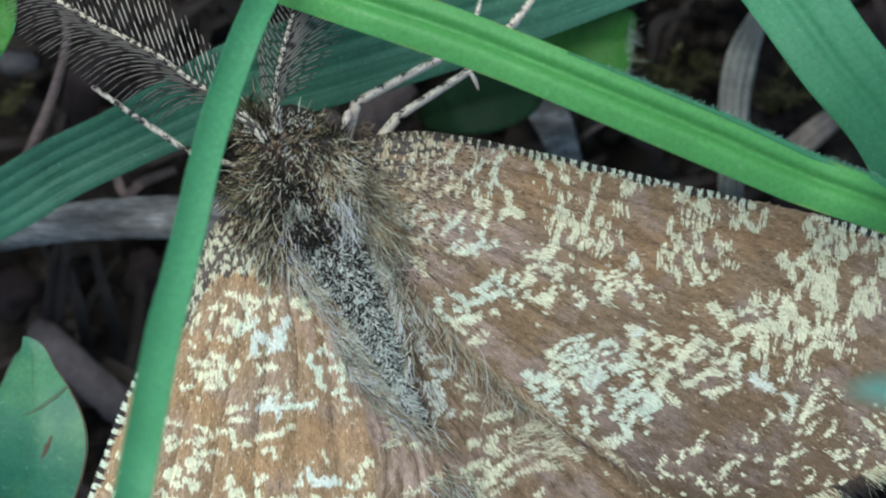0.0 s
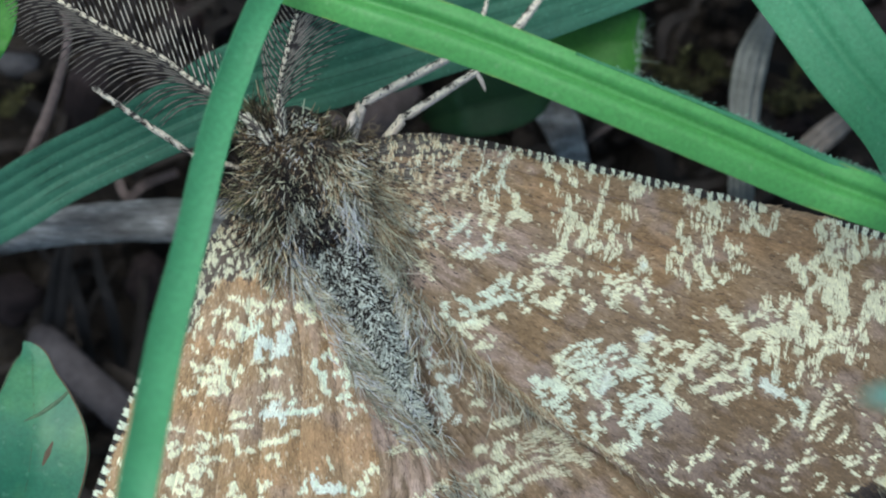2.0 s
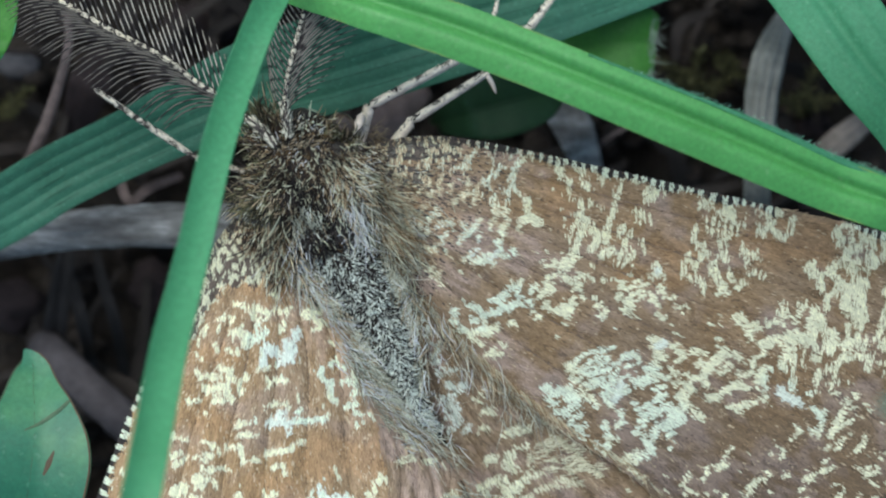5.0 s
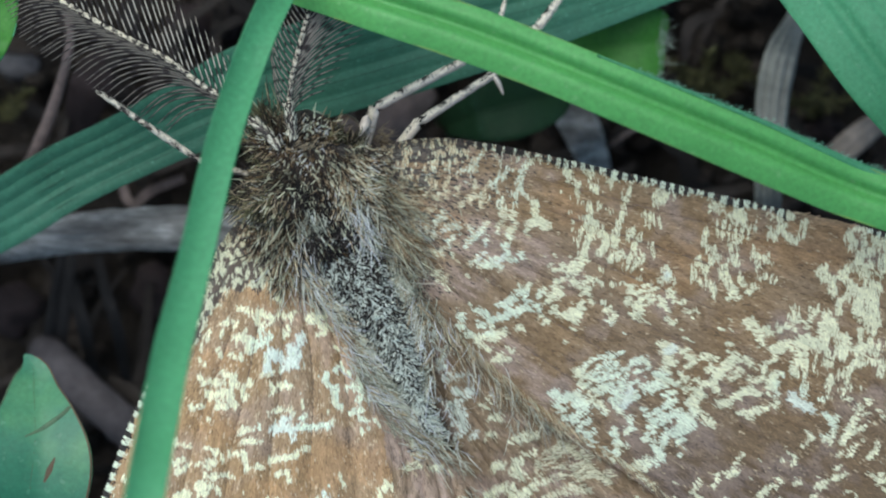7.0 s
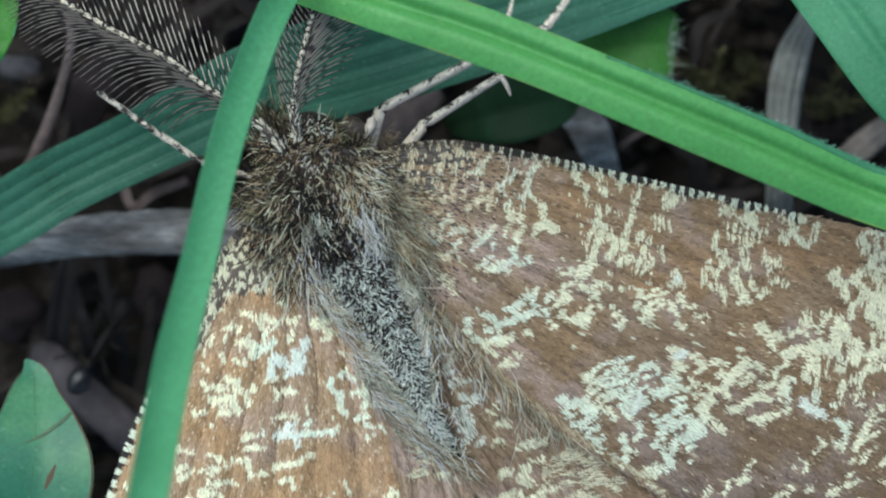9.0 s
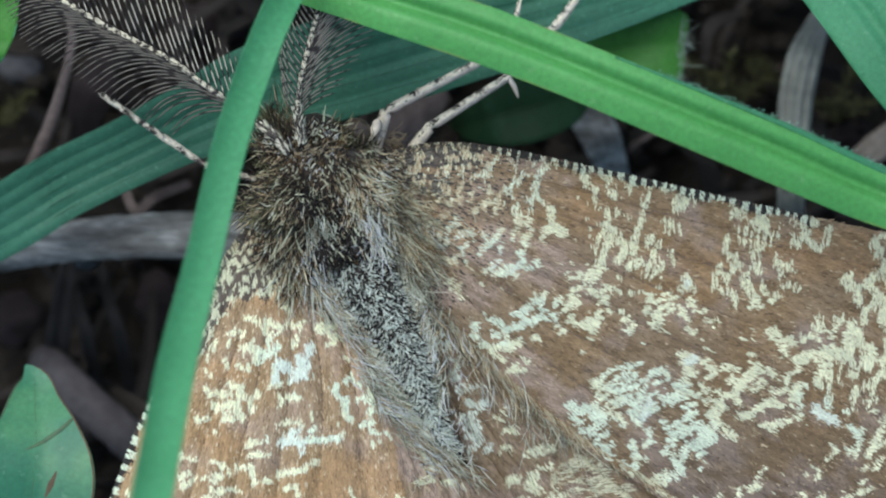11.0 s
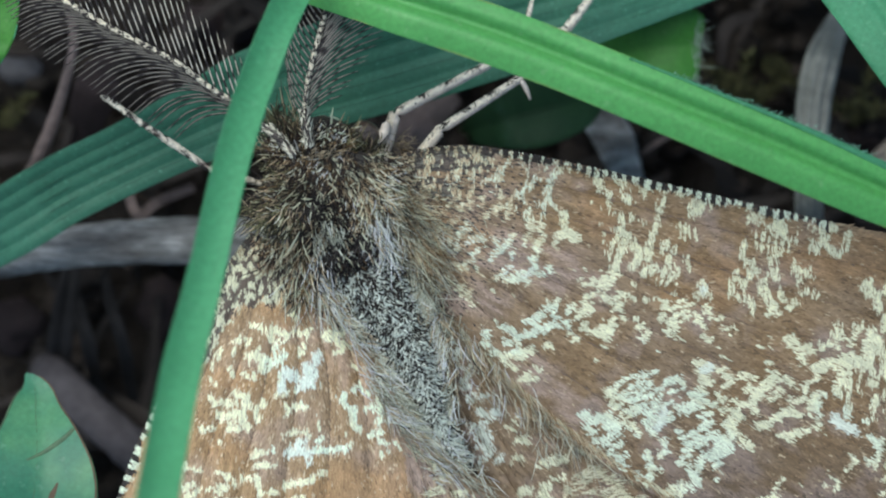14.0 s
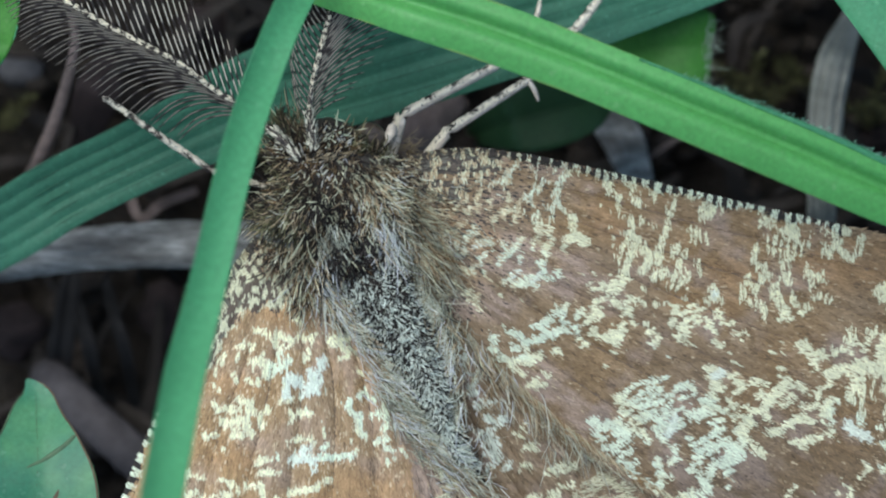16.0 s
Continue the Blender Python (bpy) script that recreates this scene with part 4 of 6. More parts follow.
RIGHT_BAND_C = [(0.090, 2.17, -2.15, 2.41, -2.03, 2.59, -1.91, 2.83, -1.88), (0.102, 2.47, -2.27, 2.65, -2.09, 2.89, -1.97), (0.102, 2.65, -2.39, 2.83, -2.21, 3.01, -2.03), (0.090, 2.89, -1.91, 3.07, -1.79), (0.102, 2.77, -2.51, 2.95, -2.33, 3.13, -2.15), (0.102, 3.07, -2.45, 3.19, -2.27, 3.25, -2.09), (0.126, 3.31, -2.03, 3.55, -1.97, 3.67, -2.09), (0.102, 3.37, -2.21, 3.49, -2.15), (0.102, 3.25, -2.45, 3.43, -2.39, 3.49, -2.45), (0.114, 2.29, -2.27, 2.35, -2.15), (0.102, 2.29, -2.45, 2.41, -2.51), (0.090, 2.47, -2.57, 2.59, -2.51), (0.126, 2.95, -2.57, 3.07, -2.63), (0.126, 2.95, -2.81, 3.19, -2.75), (0.150, 3.25, -2.51, 3.37, -2.69), (0.114, 3.73, -2.21, 3.85, -2.27)]
RIGHT_BAND_D = [(0.114, 3.79, -2.45, 3.97, -2.33), (0.102, 3.61, -2.57, 3.73, -2.51), (0.102, 4.09, -2.57, 3.97, -2.69), (0.174, 3.91, -1.67, 4.03, -1.79), (0.102, 3.97, -1.97, 4.09, -1.91), (0.174, 1.75, -2.63, 1.87, -2.69), (0.198, 1.93, -2.75, 2.23, -2.69, 2.29, -2.87), (0.150, 1.81, -2.87, 1.93, -2.93), (0.174, 2.17, -2.75, 2.35, -2.87, 2.23, -3.05), (0.102, 1.99, -3.11, 2.23, -3.17), (0.114, 2.29, -3.23, 2.41, -3.17), (0.114, 2.23, -3.35, 2.47, -3.47, 2.59, -3.41), (0.102, 2.41, -3.53, 2.53, -3.65), (0.150, 3.07, -2.57, 3.01, -2.81, 3.07, -2.99), (0.198, 3.13, -2.75, 3.25, -2.69), (0.102, 2.59, -2.57, 2.65, -2.63), (0.102, 2.65, -2.87, 2.77, -2.99)]
RIGHT_BAND_E = [(0.102, 2.53, -2.75, 2.59, -2.81), (0.114, 3.25, -3.11, 3.31, -3.29, 3.19, -3.41), (0.126, 2.95, -3.41, 3.01, -3.65), (0.114, 2.77, -3.77, 2.89, -3.83), (0.114, 3.01, -3.71, 3.19, -3.65), (0.126, 3.07, -3.65, 2.95, -3.95), (0.102, 3.55, -2.99, 3.73, -2.99), (0.126, 3.73, -3.17, 3.67, -3.29, 3.91, -3.11), (0.114, 3.79, -2.99, 3.97, -3.05), (0.114, 4.03, -2.69, 4.15, -2.63), (0.114, 4.09, -3.17, 4.15, -2.99), (0.126, 3.61, -3.53, 3.73, -3.41), (0.102, 3.79, -3.77, 3.73, -3.65), (0.174, 3.79, -3.77, 3.91, -3.89), (0.090, 3.31, -4.13, 3.49, -4.01, 3.61, -3.95), (0.090, 3.49, -4.19, 3.67, -4.07), (0.066, 3.73, -3.95, 3.79, -4.01), (0.078, 3.49, -4.31, 3.61, -4.37)]
RIGHT_BAND_F = [(0.078, 3.65, -4.43, 3.70, -4.49), (0.102, 4.27, -3.59, 4.33, -3.53), (0.090, 4.27, -3.89, 4.39, -3.77), (0.102, 3.97, -3.59, 3.91, -3.71), (0.114, 4.39, -2.57, 4.57, -2.51), (0.114, 4.27, -2.21, 4.39, -2.33)]
RIGHT_BAND = RIGHT_BAND_A + RIGHT_BAND_B + RIGHT_BAND_C + RIGHT_BAND_D + RIGHT_BAND_E + RIGHT_BAND_F
RIGHT_RIM_A = [(0.070, 7.15, -2.75, 7.33, -2.69), (0.058, 7.33, -2.57, 7.33, -2.69), (0.070, 7.63, -2.63, 7.69, -2.75), (0.070, 7.57, -2.51, 7.63, -2.57), (0.070, 7.87, -2.87, 7.93, -2.93, 7.85, -2.99), (0.046, 8.05, -2.75, 8.09, -2.81), (0.142, 7.27, -3.11, 7.45, -3.11), (0.118, 7.39, -3.11, 7.39, -3.41), (0.082, 7.39, -3.41, 7.33, -3.65), (0.118, 7.81, -3.17, 7.69, -3.41, 7.57, -3.59), (0.058, 7.15, -3.47, 7.27, -3.53), (0.070, 6.97, -3.53, 6.79, -3.65, 6.67, -3.71), (0.058, 6.85, -3.41, 6.97, -3.53), (0.058, 8.05, -3.05, 8.11, -3.11), (0.058, 8.05, -3.29, 7.99, -3.35), (0.046, 8.35, -3.05, 8.38, -3.08), (0.046, 7.99, -3.59, 8.02, -3.65), (0.058, 5.53, -3.83, 5.41, -4.01)]
RIGHT_RIM_B = [(0.058, 5.41, -4.19, 5.23, -4.27), (0.082, 5.05, -4.31, 4.99, -4.49), (0.046, 4.69, -4.45, 4.45, -4.69), (0.046, 4.57, -4.79, 4.63, -4.85), (0.058, 6.19, -4.49, 6.01, -4.57, 5.89, -4.69), (0.070, 5.95, -4.76, 5.89, -4.85), (0.046, 6.31, -4.01, 6.43, -3.97), (0.046, 6.49, -3.83, 6.61, -3.89, 6.58, -4.01), (0.046, 6.25, -4.34, 6.31, -4.38), (0.046, 6.64, -4.37, 6.67, -4.40), (0.070, 5.41, -4.85, 5.47, -4.97, 5.53, -5.05), (0.058, 5.65, -5.03, 5.62, -5.12), (0.046, 6.19, -5.05, 6.01, -5.12), (0.058, 6.52, -5.21, 6.49, -5.15), (0.046, 7.09, -4.55, 7.25, -4.45), (0.046, 7.03, -4.67, 6.97, -4.73), (0.046, 7.09, -4.91, 6.97, -4.97), (0.070, 7.45, -4.13, 7.45, -4.31)]
RIGHT_RIM_C = [(0.046, 7.63, -4.25, 7.45, -4.37), (0.046, 7.45, -3.89, 7.54, -3.83), (0.070, 7.87, -3.71, 7.69, -3.85), (0.058, 8.29, -3.65, 8.21, -3.83), (0.070, 8.17, -3.95, 8.11, -3.89), (0.046, 8.11, -4.31, 8.23, -4.25), (0.058, 8.41, -4.25, 8.23, -4.37), (0.058, 8.47, -4.37, 8.33, -4.45), (0.046, 8.53, -4.69, 8.59, -4.64), (0.058, 8.71, -4.61, 8.83, -4.49), (0.058, 8.95, -4.19, 8.77, -4.31), (0.046, 7.87, -4.69, 7.75, -4.85), (0.046, 7.69, -4.91, 7.78, -4.88), (0.046, 7.75, -4.61, 7.85, -4.67), (0.034, 7.63, -4.61, 7.69, -4.64), (0.046, 8.77, -3.85, 8.83, -3.77), (0.034, 8.47, -3.95, 8.53, -3.92), (0.058, 9.25, -3.83, 9.31, -3.95), (0.058, 9.37, -4.07, 9.31, -4.13)]
RIGHT_RIM_D = [(0.046, 9.13, -4.43, 9.19, -4.55), (0.046, 7.45, -5.15, 7.51, -5.05), (0.046, 8.11, -4.91, 8.17, -4.88), (0.046, 8.47, -4.93, 8.53, -4.91), (0.046, 8.35, -3.23, 8.23, -3.25), (0.034, 8.89, -3.59, 9.01, -3.65)]
RIGHT_RIM = RIGHT_RIM_A + RIGHT_RIM_B + RIGHT_RIM_C + RIGHT_RIM_D
RIGHT_ROOT = [(0.100, -2.03, 2.15, -1.91, 1.99), (0.110, -1.63, 2.12, -1.43, 2.15, -1.13, 2.17), (0.100, -1.55, 2.05, -1.39, 1.96), (0.090, -1.55, 1.86, -1.39, 1.88), (0.080, -1.22, 1.80, -1.10, 1.82), (0.060, -1.01, 2.41, -0.86, 2.34), (0.070, -0.50, 2.47, -0.60, 2.29), (0.060, -0.59, 2.22, -0.67, 1.93), (0.070, -0.86, 2.10, -0.82, 1.88), (0.060, -0.32, 2.10, -0.35, 1.93), (0.080, -0.10, 2.41, -0.17, 2.20), (0.070, -1.44, 2.41, -1.30, 2.44), (0.060, -1.73, 2.27, -1.63, 2.30), (0.130, -1.42, 1.33, -1.15, 1.16, -1.10, 0.95), (0.110, -1.10, 0.90, -1.25, 0.76), (0.080, -1.01, 1.15, -0.86, 1.38), (0.080, -0.59, 1.09, -0.46, 0.97), (0.090, -1.61, 1.48, -1.39, 1.38), (0.080, -1.34, 1.62, -1.01, 1.48), (0.080, -1.01, 1.55, -0.59, 1.43)]
RIGHT_BUFF = [(0.060, -0.59, 1.63, -0.71, 1.39), (0.060, -0.41, 1.69, -0.47, 1.33), (0.080, -0.23, 1.48, -0.17, 1.15), (0.070, 0.01, 1.33, 0.07, 1.19), (0.060, 0.19, 1.63, 0.13, 1.27), (0.070, 0.37, 1.48, 0.25, 1.12), (0.060, -1.13, 1.69, -0.77, 1.62), (0.080, -1.01, 1.33, -1.03, 1.09), (0.070, -0.77, 1.15, -0.86, 0.83), (0.090, -1.43, 1.15, -1.25, 0.97), (0.080, -1.73, 1.69, -1.55, 1.55), (0.080, -1.55, 0.67, -1.37, 0.49), (0.070, -1.13, 0.55, -0.83, 0.19), (0.080, -1.31, 0.37, -1.13, 0.13), (0.070, -1.73, 1.21, -1.49, 1.03), (0.060, 0.79, 1.15, 0.70, 0.73)]
# highlights of the sky on the scales, painted as white strokes
RIGHT_SHINE = [(0.228, 6.53, -2.65, 6.61, -2.77), (0.156, 6.79, -2.87, 6.97, -2.99), (0.132, 3.31, -2.53, 3.13, -2.87), (0.108, 4.15, -1.73, 4.03, -1.81), (0.096, -0.47, 0.67, -0.23, 0.67), (0.084, 0.37, 0.37, 0.23, 0.07), (0.108, 0.61, 0.01, 0.73, 0.19), (0.060, 4.06, -0.17, 4.09, -0.25)]
LEFT_BASE_A = [(0.092, -5.27, -0.59, -5.15, -0.71), (0.068, -4.85, -0.35, -4.87, -0.47), (0.080, -4.61, -0.89, -4.31, -0.97, -4.13, -1.01), (0.116, -4.13, -0.95, -3.95, -1.07), (0.080, -3.95, -1.19, -3.77, -1.01, -3.53, -1.07), (0.068, -3.77, -0.77, -3.83, -0.65), (0.092, -4.25, -1.13, -4.07, -1.25), (0.068, -4.13, -1.31, -4.19, -1.43), (0.068, -4.79, -1.13, -4.61, -1.19, -4.67, -1.25), (0.068, -4.91, -1.19, -4.79, -1.16), (0.140, -4.61, -1.49, -4.37, -1.55, -4.13, -1.55), (0.116, -4.43, -1.73, -4.25, -1.67), (0.080, -4.55, -1.85, -4.49, -1.91), (0.140, -4.07, -1.61, -3.95, -1.43), (0.068, -3.65, -1.43, -3.59, -1.25), (0.056, -3.53, -1.01, -3.41, -0.95), (0.080, -4.13, -2.21, -3.89, -2.21)]
LEFT_BASE_B = [(0.092, -3.95, -2.39, -3.86, -2.51, -3.89, -2.63), (0.080, -3.77, -2.45, -3.59, -2.45), (0.140, -3.17, -1.07, -3.11, -1.13), (0.116, -2.93, -1.25, -2.75, -1.31), (0.068, -2.99, -1.43, -2.81, -1.37), (0.104, -3.11, -1.01, -2.87, -1.07), (0.068, -2.69, -1.67, -2.57, -1.73), (0.080, -2.51, -2.09, -2.39, -2.21), (0.068, -2.69, -2.15, -2.51, -2.03), (0.092, -2.81, -2.39, -2.69, -2.51), (0.092, -2.45, -2.51, -2.21, -2.45), (0.092, -2.15, -2.51, -2.03, -2.65), (0.080, -2.21, -2.33, -2.09, -2.39), (0.068, -2.87, -2.33, -2.81, -2.21), (0.092, -5.39, -2.27, -5.27, -2.39), (0.104, -5.15, -2.39, -4.91, -2.39), (0.080, -4.91, -2.21, -4.67, -2.27), (0.092, -4.73, -2.39, -4.61, -2.45)]
LEFT_BASE_C = [(0.056, -4.79, -1.79, -4.61, -1.91), (0.068, -4.97, -1.73, -4.94, -1.85), (0.140, -5.09, -2.63, -4.79, -2.57), (0.164, -4.79, -2.69, -4.67, -2.81), (0.116, -4.49, -2.51, -4.43, -2.69), (0.080, -4.49, -2.45, -4.31, -2.39), (0.080, -5.15, -2.69, -5.21, -2.57), (0.068, -5.27, -1.49, -5.15, -1.37), (0.056, -5.39, -1.91, -5.27, -2.03)]
LEFT_BASE = LEFT_BASE_A + LEFT_BASE_B + LEFT_BASE_C
LEFT_MID_A = [(0.084, -5.57, -2.87, -5.39, -2.89, -5.27, -2.87), (0.096, -5.15, -2.63, -4.97, -2.75), (0.108, -5.03, -2.87, -4.79, -2.87), (0.048, -5.27, -3.11, -5.15, -3.13), (0.060, -3.95, -2.99, -3.71, -2.93, -3.53, -2.93), (0.048, -3.53, -2.99, -3.47, -3.05), (0.048, -3.35, -3.11, -3.23, -3.05), (0.096, -3.41, -3.29, -3.11, -3.29, -2.87, -3.25), (0.060, -2.81, -3.29, -2.69, -3.17), (0.060, -4.49, -3.35, -4.31, -3.32, -4.19, -3.29), (0.048, -4.55, -3.41, -4.51, -3.32), (0.060, -4.49, -3.59, -4.37, -3.56, -4.13, -3.59), (0.072, -5.87, -3.59, -5.69, -3.65, -5.57, -3.68), (0.048, -5.27, -3.71, -5.15, -3.73, -5.03, -3.83), (0.060, -4.97, -3.77, -4.91, -3.95), (0.060, -4.79, -3.83, -4.61, -3.83)]
LEFT_MID_B = [(0.108, -4.49, -3.83, -4.43, -4.07), (0.060, -4.43, -4.13, -4.13, -4.07), (0.096, -3.95, -3.95, -3.71, -3.92, -3.47, -3.89), (0.072, -3.41, -3.83, -3.29, -3.73, -3.17, -3.71), (0.072, -5.87, -4.01, -5.69, -3.95), (0.084, -5.81, -4.19, -5.69, -4.13), (0.072, -5.63, -4.07, -5.39, -4.01, -5.21, -4.07), (0.060, -5.27, -3.95, -5.03, -4.01), (0.060, -5.27, -4.25, -5.03, -4.31), (0.060, -5.03, -4.27, -4.79, -4.25, -4.67, -4.31), (0.096, -3.77, -4.25, -3.59, -4.19), (0.060, -3.59, -4.25, -3.59, -4.33), (0.072, -2.15, -3.11, -1.97, -3.17), (0.060, -2.09, -3.35, -1.91, -3.32), (0.060, -1.73, -3.29, -1.79, -3.17), (0.084, -2.69, -2.75, -2.57, -2.87), (0.108, -2.33, -2.99, -2.15, -2.93)]
LEFT_MID_C = [(0.072, -2.21, -2.75, -1.97, -2.69), (0.060, -2.63, -2.51, -2.69, -2.63), (0.072, -6.23, -2.99, -6.11, -3.05), (0.084, -6.35, -3.65, -6.17, -3.73), (0.084, -6.53, -4.19, -6.35, -4.31), (0.108, -6.83, -4.67, -6.59, -4.79)]
LEFT_MID = LEFT_MID_A + LEFT_MID_B + LEFT_MID_C
LEFT_LOW_A = [(0.174, -5.39, -4.49, -5.21, -4.49), (0.126, -5.33, -4.61, -5.27, -4.55), (0.078, -5.09, -4.49, -4.97, -4.61), (0.222, -5.81, -4.73, -5.63, -4.67), (0.114, -5.51, -4.85, -5.33, -4.91), (0.114, -5.33, -5.03, -5.21, -4.97), (0.126, -5.75, -4.91, -5.59, -4.97), (0.078, -4.55, -4.79, -4.49, -4.91, -4.61, -5.03), (0.090, -4.01, -4.73, -3.95, -4.91), (0.090, -3.89, -4.85, -3.77, -4.79), (0.114, -4.49, -5.15, -4.31, -5.09), (0.174, -4.37, -5.27, -4.25, -5.21), (0.102, -5.99, -5.09, -5.87, -5.21), (0.150, -5.93, -5.27, -5.69, -5.33), (0.102, -3.95, -5.15, -3.89, -5.27), (0.090, -4.97, -5.27, -4.85, -5.33), (0.102, -3.65, -5.33, -3.53, -5.27), (0.102, -2.99, -4.91, -3.11, -4.97)]
LEFT_LOW_B = [(0.114, -2.33, -4.85, -2.21, -4.91), (0.102, -3.35, -5.27, -3.17, -5.24), (0.174, -2.87, -5.33, -2.69, -5.27), (0.126, -1.67, -4.55, -1.61, -4.43), (0.114, -1.49, -4.49, -1.37, -4.73, -1.43, -4.85), (0.102, -1.79, -4.61, -1.73, -4.73), (0.090, -1.91, -4.79, -1.82, -4.85), (0.078, -2.03, -4.97, -1.91, -5.03, -1.73, -4.91), (0.150, -1.61, -5.27, -1.43, -5.21), (0.078, -1.37, -4.85, -1.25, -4.91), (0.150, -2.21, -5.33, -1.97, -5.27), (0.126, -7.07, -5.03, -6.95, -5.21), (0.150, -6.53, -5.15, -6.35, -5.33)]
LEFT_LOW = LEFT_LOW_A + LEFT_LOW_B
# painted sky highlights on the left forewing, also white strokes
LEFT_SHINE = [(0.192, -3.95, -1.79, -3.71, -1.91), (0.216, -3.53, -1.73, -3.41, -1.85, -3.59, -1.97), (0.096, -3.35, -1.43, -3.37, -1.61), (0.144, -4.01, -1.91, -4.01, -2.15), (0.108, -3.65, -2.09, -3.41, -2.05), (0.168, -3.89, -3.35, -3.65, -3.29, -3.47, -3.35), (0.120, -3.71, -3.17, -3.59, -3.11), (0.096, -3.47, -3.53, -3.43, -3.44), (0.144, -2.87, -4.67, -2.81, -4.85), (0.192, -2.69, -4.91, -2.39, -4.91)]
HIND_PALE_A = [(0.144, 0.91, -3.59, 1.21, -3.53, 1.39, -3.47), (0.120, 0.46, -3.13, 0.67, -3.08), (0.108, 0.31, -3.47, 0.55, -3.44), (0.120, 0.55, -4.13, 0.73, -4.07), (0.216, 1.03, -4.01, 0.97, -4.25, 1.09, -4.31), (0.120, 1.15, -3.83, 1.33, -3.77), (0.192, 0.43, -4.67, 0.67, -4.55, 0.91, -4.49), (0.144, 0.55, -4.79, 0.61, -4.91), (0.168, 0.97, -4.73, 1.15, -4.67, 1.33, -4.49), (0.120, 1.39, -4.43, 1.57, -4.37), (0.168, 0.67, -5.03, 0.85, -4.97, 1.03, -4.91), (0.108, 1.45, -4.85, 1.33, -4.97), (0.120, 0.67, -5.15, 0.91, -5.27, 1.15, -5.15), (0.120, 1.99, -5.27, 2.11, -5.15), (0.120, 0.37, -2.87, 0.43, -2.75), (0.108, -1.13, -3.53, -0.95, -3.65)]
HIND_PALE_B = [(0.120, -1.01, -3.85, -0.86, -3.80), (0.096, -1.07, -4.07, -1.13, -4.13), (0.108, -0.71, -4.13, -0.59, -4.16)]
HIND_PALE = HIND_PALE_A + HIND_PALE_B
HIND_WHITE = [(0.120, -0.47, -1.79, -0.53, -2.03), (0.096, -0.71, -1.31, -0.68, -1.61), (0.120, -0.47, -2.33, -0.17, -2.24), (0.120, -0.23, -2.51, -0.17, -2.63), (0.168, -0.29, -2.84, -0.11, -2.72, 0.07, -2.57), (0.120, -0.23, -2.87, -0.29, -3.11), (0.216, -0.11, -2.99, -0.11, -3.23), (0.168, -0.05, -3.35, -0.17, -3.53), (0.144, 0.07, -3.53, 0.19, -3.47)]
HIND_LEFT = [(0.150, -1.25, -3.50, -0.91, -3.64), (0.110, -1.03, -3.88, -0.86, -3.78), (0.110, -1.19, -4.15, -0.94, -4.04), (0.110, -0.72, -4.14, -0.53, -4.12), (0.140, -0.67, -5.17, -0.38, -4.98), (0.150, -0.36, -4.91, -0.14, -4.81), (0.110, -0.84, -5.22, -0.67, -5.05), (0.100, -1.55, -3.25, -1.39, -3.37), (0.100, -1.73, -2.77, -1.55, -2.92), (0.090, -1.46, -2.89, -1.30, -2.99)]
HIND_BUFF = [(0.198, 1.63, -3.83, 1.99, -3.77, 2.41, -3.95), (0.150, 1.45, -4.07, 1.75, -3.95), (0.126, 1.69, -4.19, 1.99, -4.13), (0.174, 2.11, -4.19, 2.47, -4.07), (0.126, 1.69, -4.37, 1.87, -4.31), (0.150, 2.23, -4.31, 2.59, -4.25, 2.83, -4.43), (0.126, 2.11, -4.55, 2.47, -4.61), (0.126, 2.59, -4.31, 2.95, -4.31), (0.102, 1.57, -4.73, 1.75, -4.67, 1.99, -4.61)]
R_MOTTLE = [(-1.8, 2.18, -0.2, 2.25, 0.56), (-1.73, 1.75, -0.9, 1.65, 0.5)]
L_MOTTLE = [(-4.67, 0.49, -5.21, -0.59, 0.84), (-5.21, -0.59, -5.54, -1.43, 0.48), (-4.37, 0.01, -4.61, -0.35, 0.48), (-3.95, 0.2, -4.2, -0.35, 0.44)]
BARE = [(6.82, 0.95, 7.75, 0.68, 0.72)]
RUSTY = [(1.87, 1.21, 2.35, 0.73, 0.84), (4.03, 0.13, 4.63, 0.01, 0.96), (5.71, 0.37, 7.27, 0.13, 1.08), (-1.01, 1.09, -0.29, 0.73, 0.72), (3.31, -0.35, 4.39, -0.47, 0.48), (6.55, 0.61, 7.63, 0.49, 0.72)]

L_RUSTY = [(-5.33, -3.11, -4.73, -3.35, 0.72), (-2.69, -3.83, -1.73, -4.07, 1.08), (-5.21, -1.91, -4.61, -1.91, 0.60), (-4.25, -0.47, -3.77, -0.71, 0.72), (-3.41, -3.95, -2.69, -4.31, 0.72), (-4.13, -4.55, -3.41, -4.67, 0.60)]
R_COOL = [(-1.5, 2.1, 0.9, 1.7, 1.3), (-0.65, 0.72, 0.85, 0.1, 0.9), (-0.1, -1.2, 1.2, -0.8, 0.9), (3.0, -2.0, 4.2, -3.6, 1.7), (1.7, -2.6, 2.6, -3.6, 1.2), (6.5, -2.6, 7.2, -3.2, 0.9)]
# zones where a lilac sheen is painted into the wings' brown
R_SHEEN = [(-0.6, 0.8, 1.3, 0.2, 1.3), (0.6, -1.6, 1.6, -2.6, 0.8), (3.8, -4.4, 7.0, -4.6, 1.4), (-1.2, -0.3, 0.0, -0.4, 0.9)]
L_SHEEN = [(-3.0, -0.9, -2.0, -3.0, 0.95)]
L_HIND_SHEEN = [(-1.3, -3.3, -0.6, -4.8, 1.2)]
